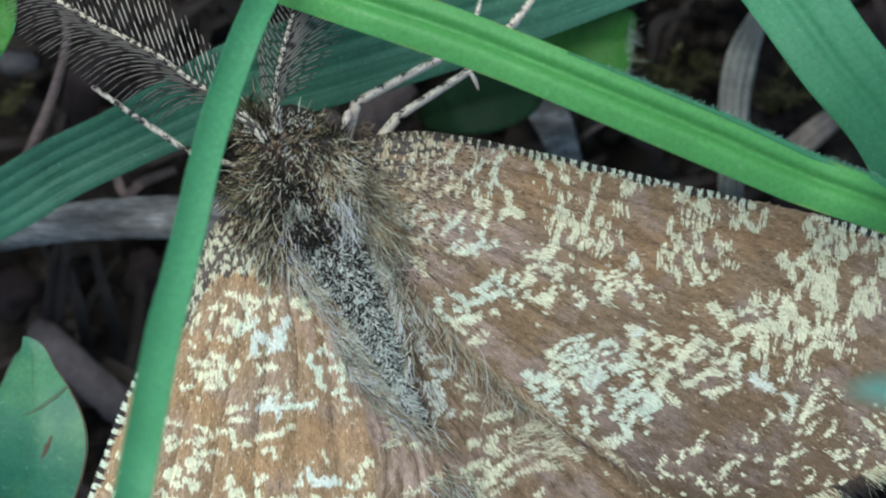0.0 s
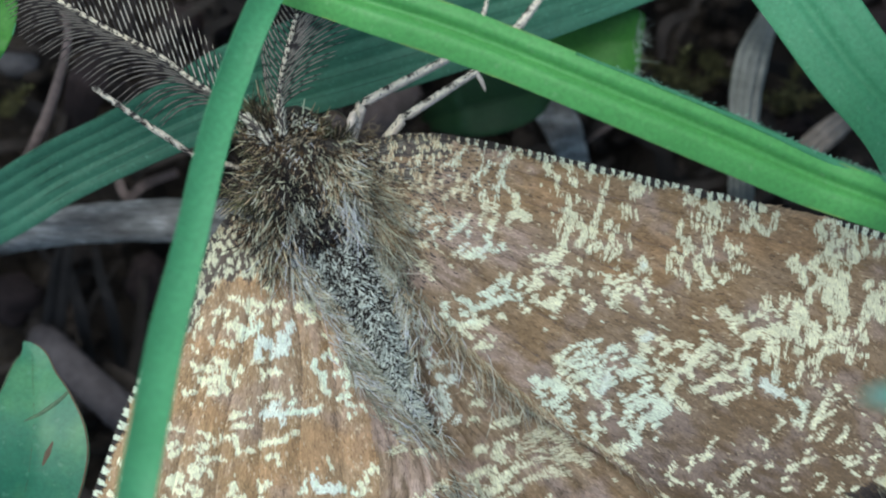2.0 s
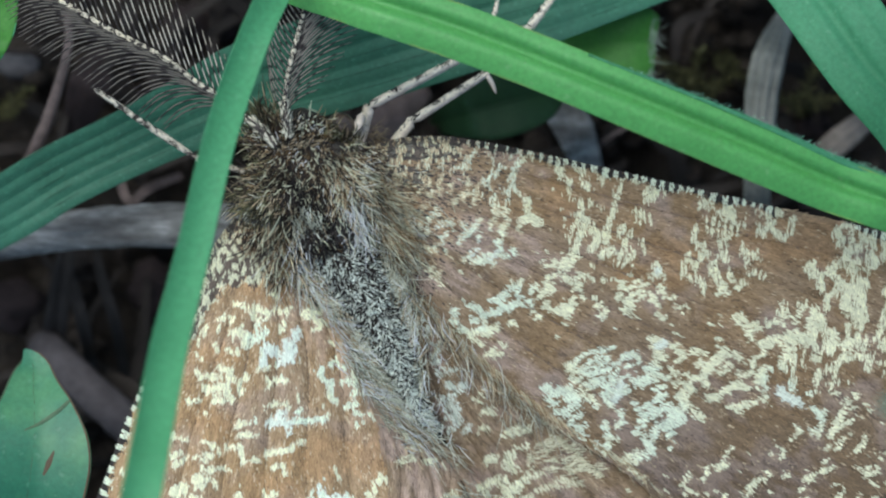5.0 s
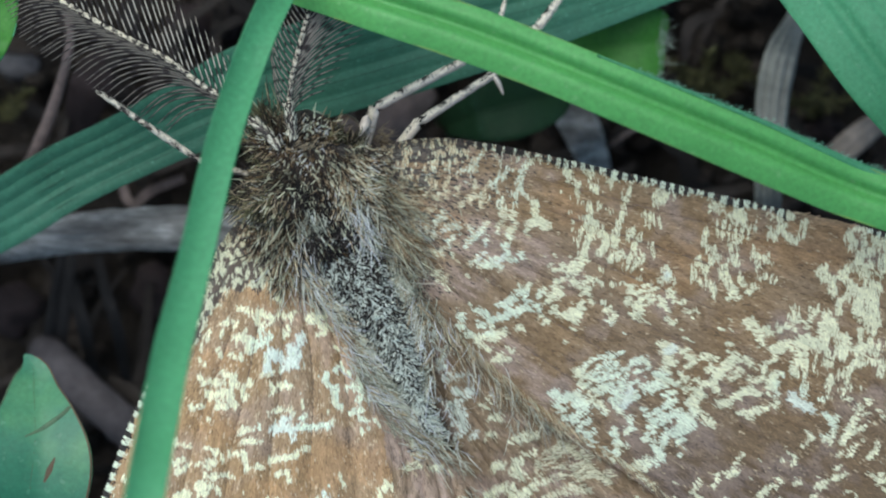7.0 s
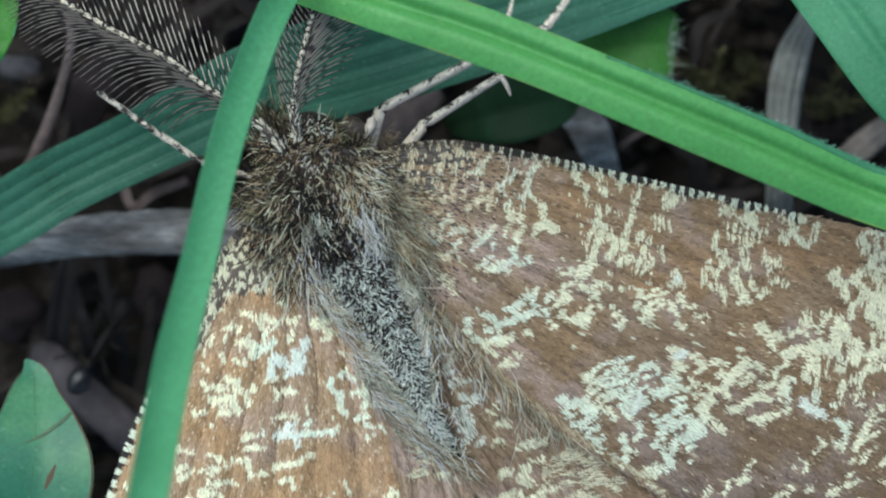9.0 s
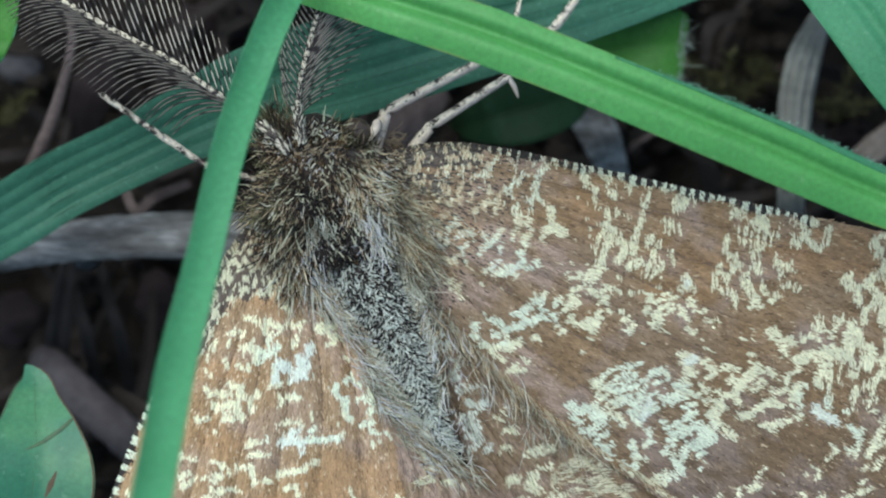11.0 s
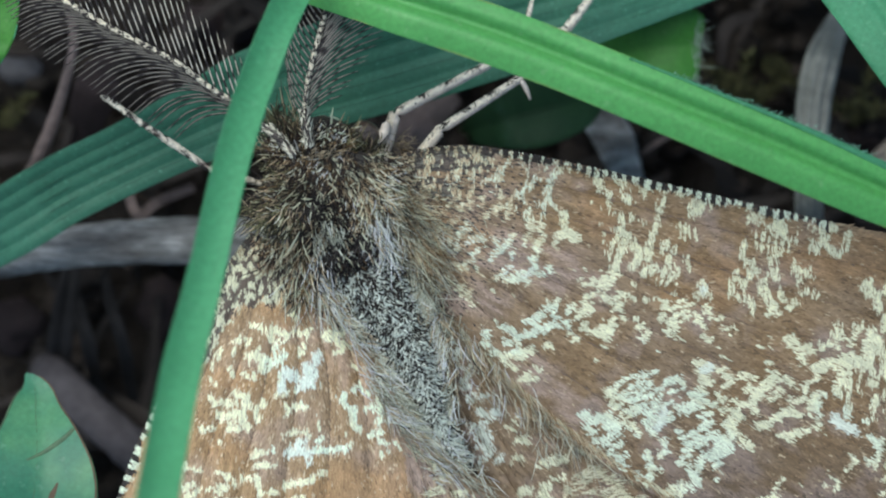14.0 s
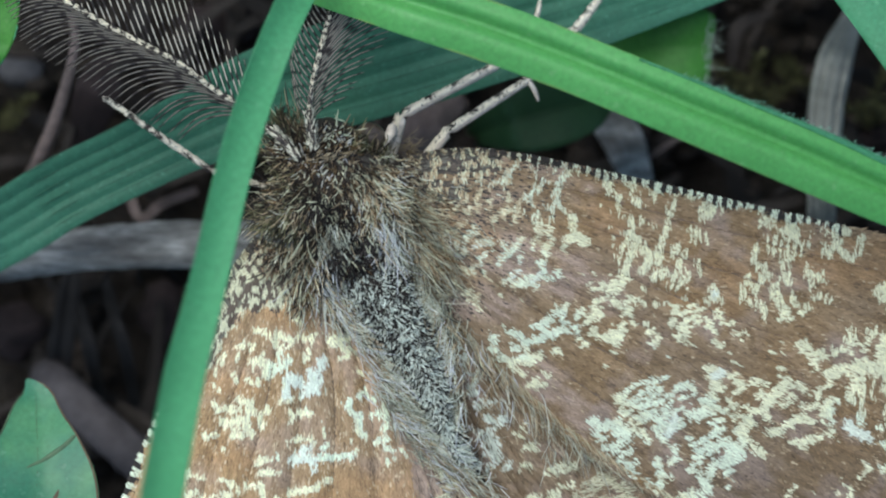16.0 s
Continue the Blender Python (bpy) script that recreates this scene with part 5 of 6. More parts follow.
L_COOL = [(-2.7, -2.2, -1.7, -3.4, 0.9), (-4.0, -1.6, -3.2, -2.2, 0.8), (-4.0, -3.3, -2.9, -3.3, 0.7), (-2.9, -4.7, -2.2, -5.0, 0.9)]


# locks of hair: a place, the way it is combed in degrees, its length, its colour
HEAD_LOCKS = [(-4.22, 2.66, 125, 0.22, 3), (-4.07, 2.89, 110, 0.36, 3), (-3.83, 2.83, 100, 0.34, 3), (-3.65, 2.59, 90, 0.22, 0), (-4.13, 2.41, 170, 0.26, 0), (-4.10, 2.22, 200, 0.17, 3), (-3.41, 2.63, 70, 0.15, 0), (-3.12, 2.72, 50, 0.19, 7), (-2.96, 2.60, 30, 0.15, 0), (-2.75, 2.56, 70, 0.24, 3), (-2.51, 2.44, 80, 0.26, 3), (-2.23, 2.34, 60, 0.18, 3), (-3.89, 2.41, 130, 0.22, 0), (-3.29, 2.41, 30, 0.14, 0)]
COLLAR_LOCKS = [(-3.77, 2.11, 260, 0.17, 0), (-3.29, 2.15, 265, 0.19, 0), (-2.81, 2.08, 290, 0.19, 0), (-2.33, 2.05, 310, 0.22, 1), (-1.97, 1.87, 315, 0.26, 1), (-1.85, 1.62, 320, 0.36, 8), (-1.47, 1.22, 316, 0.50, 8), (-2.03, 1.55, 305, 0.29, 1), (-4.00, 1.93, 200, 0.20, 3), (-4.05, 1.70, 195, 0.26, 3), (-4.25, 1.36, 200, 0.30, 3), (-4.22, 1.15, 210, 0.31, 3), (-3.95, 1.57, 230, 0.22, 0), (-1.90, 2.05, 330, 0.17, 0)]
BACK_LOCKS = [(-3.65, 1.75, 250, 0.17, 0), (-3.17, 1.75, 268, 0.17, 0), (-2.87, 1.69, 280, 0.19, 0), (-2.57, 1.69, 290, 0.24, 1), (-2.30, 1.39, 280, 0.31, 1), (-2.51, 1.15, 268, 0.29, 1), (-3.41, 1.33, 260, 0.17, 4), (-3.05, 1.27, 270, 0.17, 4), (-3.23, 0.91, 265, 0.17, 0), (-2.83, 0.83, 265, 0.19, 4), (-3.77, 1.21, 245, 0.22, 0), (-4.01, 1.27, 230, 0.24, 3), (-1.70, 1.33, 315, 0.45, 8), (-1.90, 1.15, 310, 0.36, 8)]
SHOULDER_LOCKS = [(-3.95, 0.95, 245, 0.26, 3), (-3.77, 0.55, 255, 0.40, 1), (-3.53, 0.19, 275, 0.42, 1), (-3.23, -0.13, 295, 0.48, 2), (-4.13, 0.49, 240, 0.26, 0), (-2.99, -0.37, 305, 0.41, 1), (-3.67, -0.17, 265, 0.48, 1), (-3.11, 0.76, 290, 0.29, 2), (-2.15, 0.95, 285, 0.41, 2), (-1.87, 0.52, 280, 0.53, 2), (-1.94, 0.04, 265, 0.43, 2), (-1.55, 0.55, 308, 0.52, 8), (-1.25, 0.70, 316, 0.50, 8), (-1.31, 0.19, 304, 0.50, 8), (-1.49, -0.17, 288, 0.48, 2)]
HOLLOW_LOCKS = [(-2.69, 0.25, 300, 0.16, 4), (-2.39, 0.43, 280, 0.16, 4), (-3.05, 0.35, 320, 0.18, 4), (-2.87, 0.11, 290, 0.16, 0), (-2.21, 0.19, 280, 0.17, 0), (-2.51, 0.59, 270, 0.14, 4)]
LEFT_FLANK = [(-3.05, -0.44, 305, 0.46, 2), (-2.81, -0.71, 315, 0.55, 5), (-2.51, -1.07, 325, 0.58, 2), (-2.21, -1.39, 325, 0.58, 5), (-2.03, -1.76, 330, 0.55, 5), (-2.21, -1.93, 320, 0.53, 2), (-1.82, -2.11, 330, 0.58, 5), (-1.91, -2.45, 325, 0.55, 5), (-1.58, -2.51, 330, 0.58, 2), (-1.52, -2.87, 332, 0.60, 5), (-1.25, -3.01, 330, 0.53, 2)]
LEFT_TAIL = [(-1.34, -3.29, 332, 0.60, 5), (-0.98, -3.37, 328, 0.53, 2), (-0.80, -3.65, 330, 0.60, 5), (-0.50, -3.89, 326, 0.46, 5), (-1.10, -3.67, 332, 0.53, 2), (-0.23, -3.97, 320, 0.36, 6), (0.01, -4.81, 325, 0.60, 2), (0.22, -5.08, 330, 0.62, 5), (-0.17, -5.03, 328, 0.60, 2)]
RIGHT_FLANK = [(-1.55, -0.37, 250, 0.53, 2), (-1.40, -0.73, 240, 0.53, 2), (-1.22, -0.49, 245, 0.55, 5), (-1.10, -0.97, 242, 0.55, 5), (-1.13, -1.31, 245, 0.50, 2), (-0.98, -1.25, 248, 0.48, 5), (-1.01, -1.67, 244, 0.43, 2), (-0.94, -2.05, 244, 0.38, 2), (-0.82, -2.39, 248, 0.36, 5)]
RIGHT_TAIL = [(-0.55, -2.77, 260, 0.41, 2), (-0.34, -3.61, 265, 0.38, 5)]
ROOT_LOCKS = [(-1.35, 1.45, 322, 0.40, 8), (-1.05, 1.00, 318, 0.48, 8), (-1.00, 1.55, 330, 0.36, 8), (-0.85, 0.60, 314, 0.50, 8), (-0.65, 1.10, 322, 0.36, 8), (-0.95, 0.20, 306, 0.50, 8)]
REAR_LOCKS = [(-0.95, -0.59, 288, 0.53, 1), (-0.83, -0.77, 280, 0.53, 6), (-0.59, -1.13, 278, 0.55, 6), (-0.43, -1.57, 272, 0.58, 6), (-0.29, -1.45, 280, 0.53, 1), (-0.08, -1.81, 282, 0.55, 6), (0.10, -2.17, 285, 0.48, 6), (0.58, -2.41, 298, 0.48, 6), (0.82, -2.65, 285, 0.41, 6), (1.03, -2.99, 292, 0.41, 6)]


def wing_sheet(front, back, u, v, high, bulge, sag):
    """Places on a wing: u runs from base to margin, v from front edge to back edge."""
    cf, cb = spline(front, 200), spline(back, 200)
    s = np.linspace(0, 1, 200)
    a = np.stack([np.interp(u, s, cf[:, i]) for i in range(2)], -1)
    b = np.stack([np.interp(u, s, cb[:, i]) for i in range(2)], -1)
    p = a * (1 - v)[..., None] + b * v[..., None]
    p = p + np.array(bulge) * (np.sin(np.pi * v) * u ** 4)[..., None]
    veins = 0.08 * np.abs(np.sin(np.pi * 7 * v + 0.8 * u)) ** 0.5 * np.minimum(1, u * 4)
    z = high + sag * u ** 2 + 0.35 * np.sin(np.pi * np.clip(v, 0, 1)) * (1 - 0.6 * u) + veins - 0.25 * np.exp(-u * 9)
    z = z - 0.10 * np.exp(-((v - 0.0) / 0.04) ** 2)
    return np.concatenate([p, z[..., None]], -1)


def wing(name, moth, label, front, back, high, bulge, sag, count, pale, white=(), buff=(), rust=(), cool=(), grey=0.0, light=1.0, gloss=1.0, sheen_share=1.0, rim=None, bare=(), mottle=(), veins=0, outer=0.0, spread=0.4, teeth=(-106, 32), sheen_zones=(), torn=1.0, root=0.1, specks=1.0):
    args = (front, back)
    nu, nv = 70, 36
    u, v = np.meshgrid(np.linspace(0, 1, nu), np.linspace(0, 1, nv), indexing="ij")
    top = wing_sheet(*args, u, v, high, bulge, sag).reshape(-1, 3)
    low = top - [0, 0, 0.03]
    f = grid_faces(nu, nv)
    ring = np.array([i * nv for i in range(nu)] + [(nu - 1) * nv + j for j in range(1, nv)] + [i * nv + nv - 1 for i in range(nu - 2, -1, -1)] + list(range(nv - 2, 0, -1)))
    k = len(top)
    walls = np.stack([ring, np.roll(ring, -1), np.roll(ring, -1) + k, ring + k], -1)
    w = part(name, (np.vstack([top, low]), np.vstack([f[:, ::-1], f + k, walls])), SKIN, moth, label)
    for k in range(1, veins + 1):
        vu = np.linspace(0.06, 0.97, 30)
        p = wing_sheet(*args, vu, (k - 0.255 * vu) / 7, high, bulge, sag)
        part("vein", tube(p + [0, 0, 0.004], (0.03, 0.026, 0.02, 0.014), 6, 40, 0.8), WING_VEIN, w)
    # scale coat
    uu, vv = rng.uniform(0, 1, count * 3), rng.uniform(0, 1, count * 3)
    e = 0.004
    p = wing_sheet(*args, uu, vv, high, bulge, sag)
    du = wing_sheet(*args, np.minimum(uu + e, 1), vv, high, bulge, sag) - wing_sheet(*args, np.maximum(uu - e, 0), vv, high, bulge, sag)
    dv = wing_sheet(*args, uu, np.minimum(vv + e, 1), high, bulge, sag) - wing_sheet(*args, uu, np.maximum(vv - e, 0), high, bulge, sag)
    nor = np.cross(du, dv)
    nor = nor * np.sign(nor[:, 2:3])
    area = np.linalg.norm(nor, axis=1)
    keep = rng.uniform(0, 1, len(p)) < area / np.quantile(area, 0.98)
    p, uu, vv, nor, du = p[keep][:count], uu[keep][:count], vv[keep][:count], unit(nor[keep][:count]), unit(du[keep][:count])
    n = len(p)
    xy = p[:, :2]
    way = unit(du + 0.16 * rng.standard_normal((n, 3)) * [1, 1, 0])
    # ground colour: brown and grey in clouds, rust in places, a painted lilac sheen
    along = unit(du[:, :2])
    lie = np.c_[np.sum(xy * along.mean(0), 1), np.sum(xy * along.mean(0)[::-1] * [-1, 1], 1)]
    streak = noise_at(lie, (2.4, 9.0))
    broad = noise_at(xy + 11, (0.8, 0.8)) * 0.25
    pick = rng.uniform(0, 1, n)
    colour = BROWN + (GREY - BROWN) * np.clip(0.45 + grey + 0.9 * broad + 0.12 * streak, 0, 1)[:, None]
    lilac_sheen = np.clip(noise_at(xy + 23, (1.5, 1.5)) * 0.45 + 0.25 * noise_at(xy + 41, (4.0, 4.0)), 0, 1)
    if sheen_zones:
        lilac_sheen = np.clip(lilac_sheen + np.clip(capsules(xy, sheen_zones) * 1.5, 0, 0.8) * (0.7 + 0.3 * streak), 0, 1)
    colour = colour + (np.array((0.305, 0.222, 0.172)) - colour) * (lilac_sheen * sheen_share)[:, None]
    r = np.clip(capsules(xy, rust) * 1.6 + 0.12 * streak, 0, 1) * 0.72 if rust else np.zeros(n)
    colour = colour * (1 - r[:, None]) + RUST * r[:, None]
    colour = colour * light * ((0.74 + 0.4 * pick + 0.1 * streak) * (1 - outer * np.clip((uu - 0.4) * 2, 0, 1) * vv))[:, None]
    colour[pick < 0.04] *= 0.7
    speck = (pick > 1 - 0.025 * specks) & (noise_at(xy + 91, (5.0, 5.0)) > -0.3)
    colour[speck] = TAN * light * 0.9
    # pale marks with ragged edges
    cuts = []
    for angle in teeth:
        d = np.array((math.cos(radians(angle)), math.sin(radians(angle))))
        q = np.c_[xy @ d, xy @ np.array((-d[1], d[0])) + 0.05 * noise_at(xy + 31, (2.0, 2.0))]
        comb_teeth = np.sin(q[:, 1] * 46 + 1.8 * noise_at(xy + 17, (1.3, 1.3))) * np.clip(0.7 + 0.5 * noise_at(q + 19, (1.2, 2.5)), 0, 1.3)
        cuts.append(0.012 * noise_at(q + 7, (1.8, 6.5)) + 0.022 * noise_at(q + 53, (2.4, 13.0)) + 0.03 * comb_teeth)
    fore = vv < 0.42 + 0.06 * noise_at(xy + 5, (0.9, 0.9))
    ragged = torn * np.where(fore, *cuts)
    d = np.array((math.cos(radians(teeth[0])), math.sin(radians(teeth[0])), 0.0))
    comb = unit(np.where(fore[:, None], d + 0.35 * du, du) + 0.14 * rng.standard_normal((n, 3)) * [1, 1, 0])
    cold = np.clip(capsules(xy, cool) * 2.0 + 0.25 * streak, 0, 1)[:, None] if cool else np.zeros((n, 1))
    # gloss scales the pale pigment; above 1 it paints sheen into the colour
    chalk = gloss * (CREAM * (1 - cold) + WHITE * cold) * (0.86 + 0.28 * pick + 0.05 * streak)[:, None]
    lifted = np.zeros(n, bool)
    jag = rng.normal(0, 0.011, n)
    for marks, ink in ((pale, chalk), (buff, np.array((0.6, 0.56, 0.38)) * (0.8 + 0.35 * pick)[:, None]), (white, np.array((0.7, 0.735, 0.62)) * gloss * (0.85 + 0.2 * pick)[:, None])):
        if not marks:
            continue
        deep = strokes(xy, marks) + ragged + jag + 0.007
        on = (deep > 0) & ((rng.uniform(0, 1, n) > 0.10) | (deep > 0.05))
        near = (deep > -0.09) & ~on & (pick > 0.86)
        colour[near] = colour[near] * 0.4 + TAN * light * 0.6
        thin = np.clip(1 - deep / 0.02, 0, 1)[:, None] * 0.25 * rng.uniform(0, 1, (n, 1))
        colour[on] = (ink * (1 - thin) + colour * 1.2 * thin)[on]
        lifted |= on
    if spread:
        stray = (noise_at(lie + 131, (5.0, 10.0)) + 0.6 * noise_at(xy + 67, (0.9, 0.9)) > 2.9 - spread) & (uu > 0.08)
        colour[stray] = chalk[stray] * 0.9
        lifted |= stray
    nib = np.zeros(n, bool)
    if rim:
        # pale and dark ticks along the front edge
        edge, pitch = rim
        cf = spline(front, 800)[:, :2]
        run = np.r_[0, np.cumsum(np.linalg.norm(np.diff(cf, axis=0), axis=1))]
        by = np.flatnonzero(vv < 0.09)
        d = np.linalg.norm(xy[by, None] - cf[None], axis=2)
        near, s = np.full(n, 9.0), np.zeros(n)
        near[by], s[by] = d.min(1), run[d.argmin(1)]
        tick = np.sin(2 * np.pi * (s + 0.05 * np.sin(s * 3.1)) / pitch + 0.8 * np.sin(s * 1.3) + 0.7 * np.sin(s * 4.7)) > np.where(s < 3.2, 0.5, -0.15) + 0.3 * np.sin(s * 7.3)
        hem = near < edge * (0.75 + 0.35 * pick + 0.25 * np.sin(s * 5.3))
        hem &= ~(capsules(xy, bare) > 0) if bare else True
        colour[hem & ~tick] = BLACK * 1.2
        comb[hem] = unit(np.c_[-along[hem, 1], along[hem, 0], np.zeros(hem.sum())] * -np.sign(along[hem, :1]) + 0.25 * du[hem])
        nib = hem
        colour[hem & tick] = WHITE * 1.02
        lifted = (lifted & ~hem) | (hem & tick)
    if mottle:
        deep = np.clip(capsules(xy, mottle) * 3, 0, 1)
        salt = (noise_at(xy + 3, (15.0, 9.0)) > 0.3) & (deep > pick)
        colour[(deep > pick) & ~salt] = BLACK * 3.0 + 0.12 * colour[(deep > pick) & ~salt]
        colour[salt] = CREAM * 0.92
        lifted = (lifted & ~(deep > pick)) | salt
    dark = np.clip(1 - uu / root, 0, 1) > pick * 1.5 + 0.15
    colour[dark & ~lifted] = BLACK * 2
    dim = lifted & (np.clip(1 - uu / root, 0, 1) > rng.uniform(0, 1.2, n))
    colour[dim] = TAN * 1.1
    for nm, which, lab in (("brown_coat", ~lifted, "overlapping brown scales"), ("pale_coat", lifted, "cream and white scales")):
        m = int(which.sum())
        raised = nm == "pale_coat"
        long = rng.uniform(0.08, 0.15, m) if raised else rng.uniform(0.11, 0.2, m)
        sh = scales(p[which], np.where((raised | nib)[:, None], comb, way)[which], nor[which], long * np.where(nib[which], 0.6, 1.0), rng.uniform(0.013, 0.022, m) if raised else rng.uniform(0.022, 0.036, m), rng.uniform(0.004, 0.026, m) + (0.012 if raised else 0), colour[which])
        part(nm, sh, COAT, w, lab, smooth=False, kind="stuff")
    return w


def fringe(parent, front, back, high, bulge, sag, side, count, colours):
    """Hair scales along a wing's margin; those of the outer margin are chequered pale and dark."""
    t = rng.uniform(0, 1, count)
    u, v = (np.ones(count), t) if side == "outer" else (t, np.ones(count))
    p = wing_sheet(front, back, u, v, high, bulge, sag)
    q = wing_sheet(front, back, u - (0.02 if side == "outer" else 0), v - (0 if side == "outer" else 0.03), high, bulge, sag)
    way = unit(p - q) + rng.normal(0, 0.12, (count, 3)) + ([0, 0, 0] if side == "outer" else 3.0 * unit(wing_sheet(front, back, np.minimum(u + 0.02, 1), v, high, bulge, sag) - p + 1e-6))
    col = np.array(colours)[rng.integers(0, len(colours), count)]
    if side == "outer":
        col[np.sin(2 * np.pi * t * 7.0 - 1.0) > 0.0] = BLACK * 2.5
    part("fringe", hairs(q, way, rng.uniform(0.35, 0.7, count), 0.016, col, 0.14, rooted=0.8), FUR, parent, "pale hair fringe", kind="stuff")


def fur_patch(centre, radii, high, count, comb, lengths, radius, colours, weights, dome=0.0, lift=0.35, spread=0.25, bend=0.25):
    """Roots over an oval, combed by a rule that gives the way at each place."""
    a, r = rng.uniform(0, 6.283, count), np.sqrt(rng.uniform(0, 1, count))
    x, y = r * np.cos(a), r * np.sin(a)
    root = np.c_[centre[0] + x * radii[0], centre[1] + y * radii[1], high + dome * np.sqrt(np.maximum(0, 1 - r * r))]
    way = comb(x, y)
    way = np.c_[way, np.full(count, lift)] + rng.normal(0, spread, (count, 3))
    col = np.array(colours)[rng.choice(len(colours), count, p=weights)] * rng.uniform(0.75, 1.2, (count, 1))
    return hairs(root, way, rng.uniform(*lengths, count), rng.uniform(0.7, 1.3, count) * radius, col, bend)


ASH, SMOKE, OLIVE = np.array((0.68, 0.69, 0.54)), np.array((0.5, 0.49, 0.38)), np.array((0.19, 0.175, 0.09))
# tints of a lock: colours, their shares, thickness of a hair, looseness
LOCK_TINTS = (((np.array((0.045, 0.033, 0.026)), BROWN * 0.5, CREAM * 0.95, TAN * 0.9), (0.54, 0.16, 0.18, 0.12), 0.021, 0.42),
              ((TAN * 1.15, CREAM * 0.95, BROWN * 0.6, BLACK * 1.8), (0.3, 0.32, 0.16, 0.22), 0.018, 0.26),
              ((ASH, SMOKE, ASH * 1.15, TAN, BLACK * 2.0), (0.36, 0.16, 0.24, 0.12, 0.12), 0.0145, 0.2),
              ((OLIVE, OLIVE * 0.45, TAN * 0.9, BLACK * 1.4, CREAM * 0.8), (0.24, 0.26, 0.14, 0.28, 0.08), 0.016, 0.34),
              ((BLACK * 1.1, BLACK * 2.2, CREAM * 0.85), (0.62, 0.24, 0.14), 0.025, 0.45),
              ((SMOKE, SMOKE * 0.6, ASH, TAN), (0.34, 0.14, 0.38, 0.14), 0.0125, 0.2),
              ((TAN * 0.95, SMOKE, BROWN * 0.8, ASH), (0.22, 0.36, 0.1, 0.32), 0.0115, 0.22),
              ((np.array((0.62, 0.68, 0.48)), BLACK * 1.5), (0.5, 0.5), 0.028, 0.6),
              ((TAN, SMOKE * 0.85, CREAM * 0.88, BROWN, BLACK * 2.5), (0.28, 0.2, 0.24, 0.18, 0.1), 0.0125, 0.17))


def lock_hair(locks, each, high, reach=0.17, dome=None, lift=0.08, rooted=0.5):
    """Hair in combed locks: between two locks the way and the length pass over into one another."""
    g = np.array(locks, float)
    n = each * len(g)
    own = rng.integers(0, len(g), n)
    xy = g[own, :2] + rng.normal(0, reach, (n, 2))
    w = np.exp(-(np.linalg.norm(xy[:, None] - g[None, :, :2], axis=2) / (reach * 1.1)) ** 2) + 1e-6
    w = w / w.sum(1, keepdims=True)
    a = np.radians(g[:, 2])
    way = w @ np.c_[np.cos(a), np.sin(a)]
    long = (w @ g[:, 3]) * rng.uniform(0.5, 1.0, n)
    tint = g[own, 4].astype(int)
    z = np.full(n, float(high))
    if dome:
        cx, cy, rx, ry, rise = dome
        z = z + rise * np.sqrt(np.maximum(0, 1 - ((xy[:, 0] - cx) / rx) ** 2 - ((xy[:, 1] - cy) / ry) ** 2))
    col, thick, loose = np.zeros((n, 3)), np.zeros(n), np.zeros(n)
    for k, (colours, shares, r, free) in enumerate(LOCK_TINTS):
        of = tint == k
        m = int(of.sum())
        col[of] = np.array(colours)[rng.choice(len(colours), m, p=shares)]
        thick[of], loose[of] = r, free
    clump = np.clip(1 + 0.3 * noise_at(xy + 71, (3.0, 3.0)), 0.45, 1.5)
    col = np.minimum(col * (clump * rng.uniform(0.75, 1.2, n))[:, None], 0.7)
    way = np.c_[unit(way), np.full(n, lift)] + rng.normal(0, 1, (n, 3)) * (loose[:, None] * [1, 1, 0.5])
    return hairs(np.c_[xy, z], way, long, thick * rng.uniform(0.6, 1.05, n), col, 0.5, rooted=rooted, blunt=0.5)


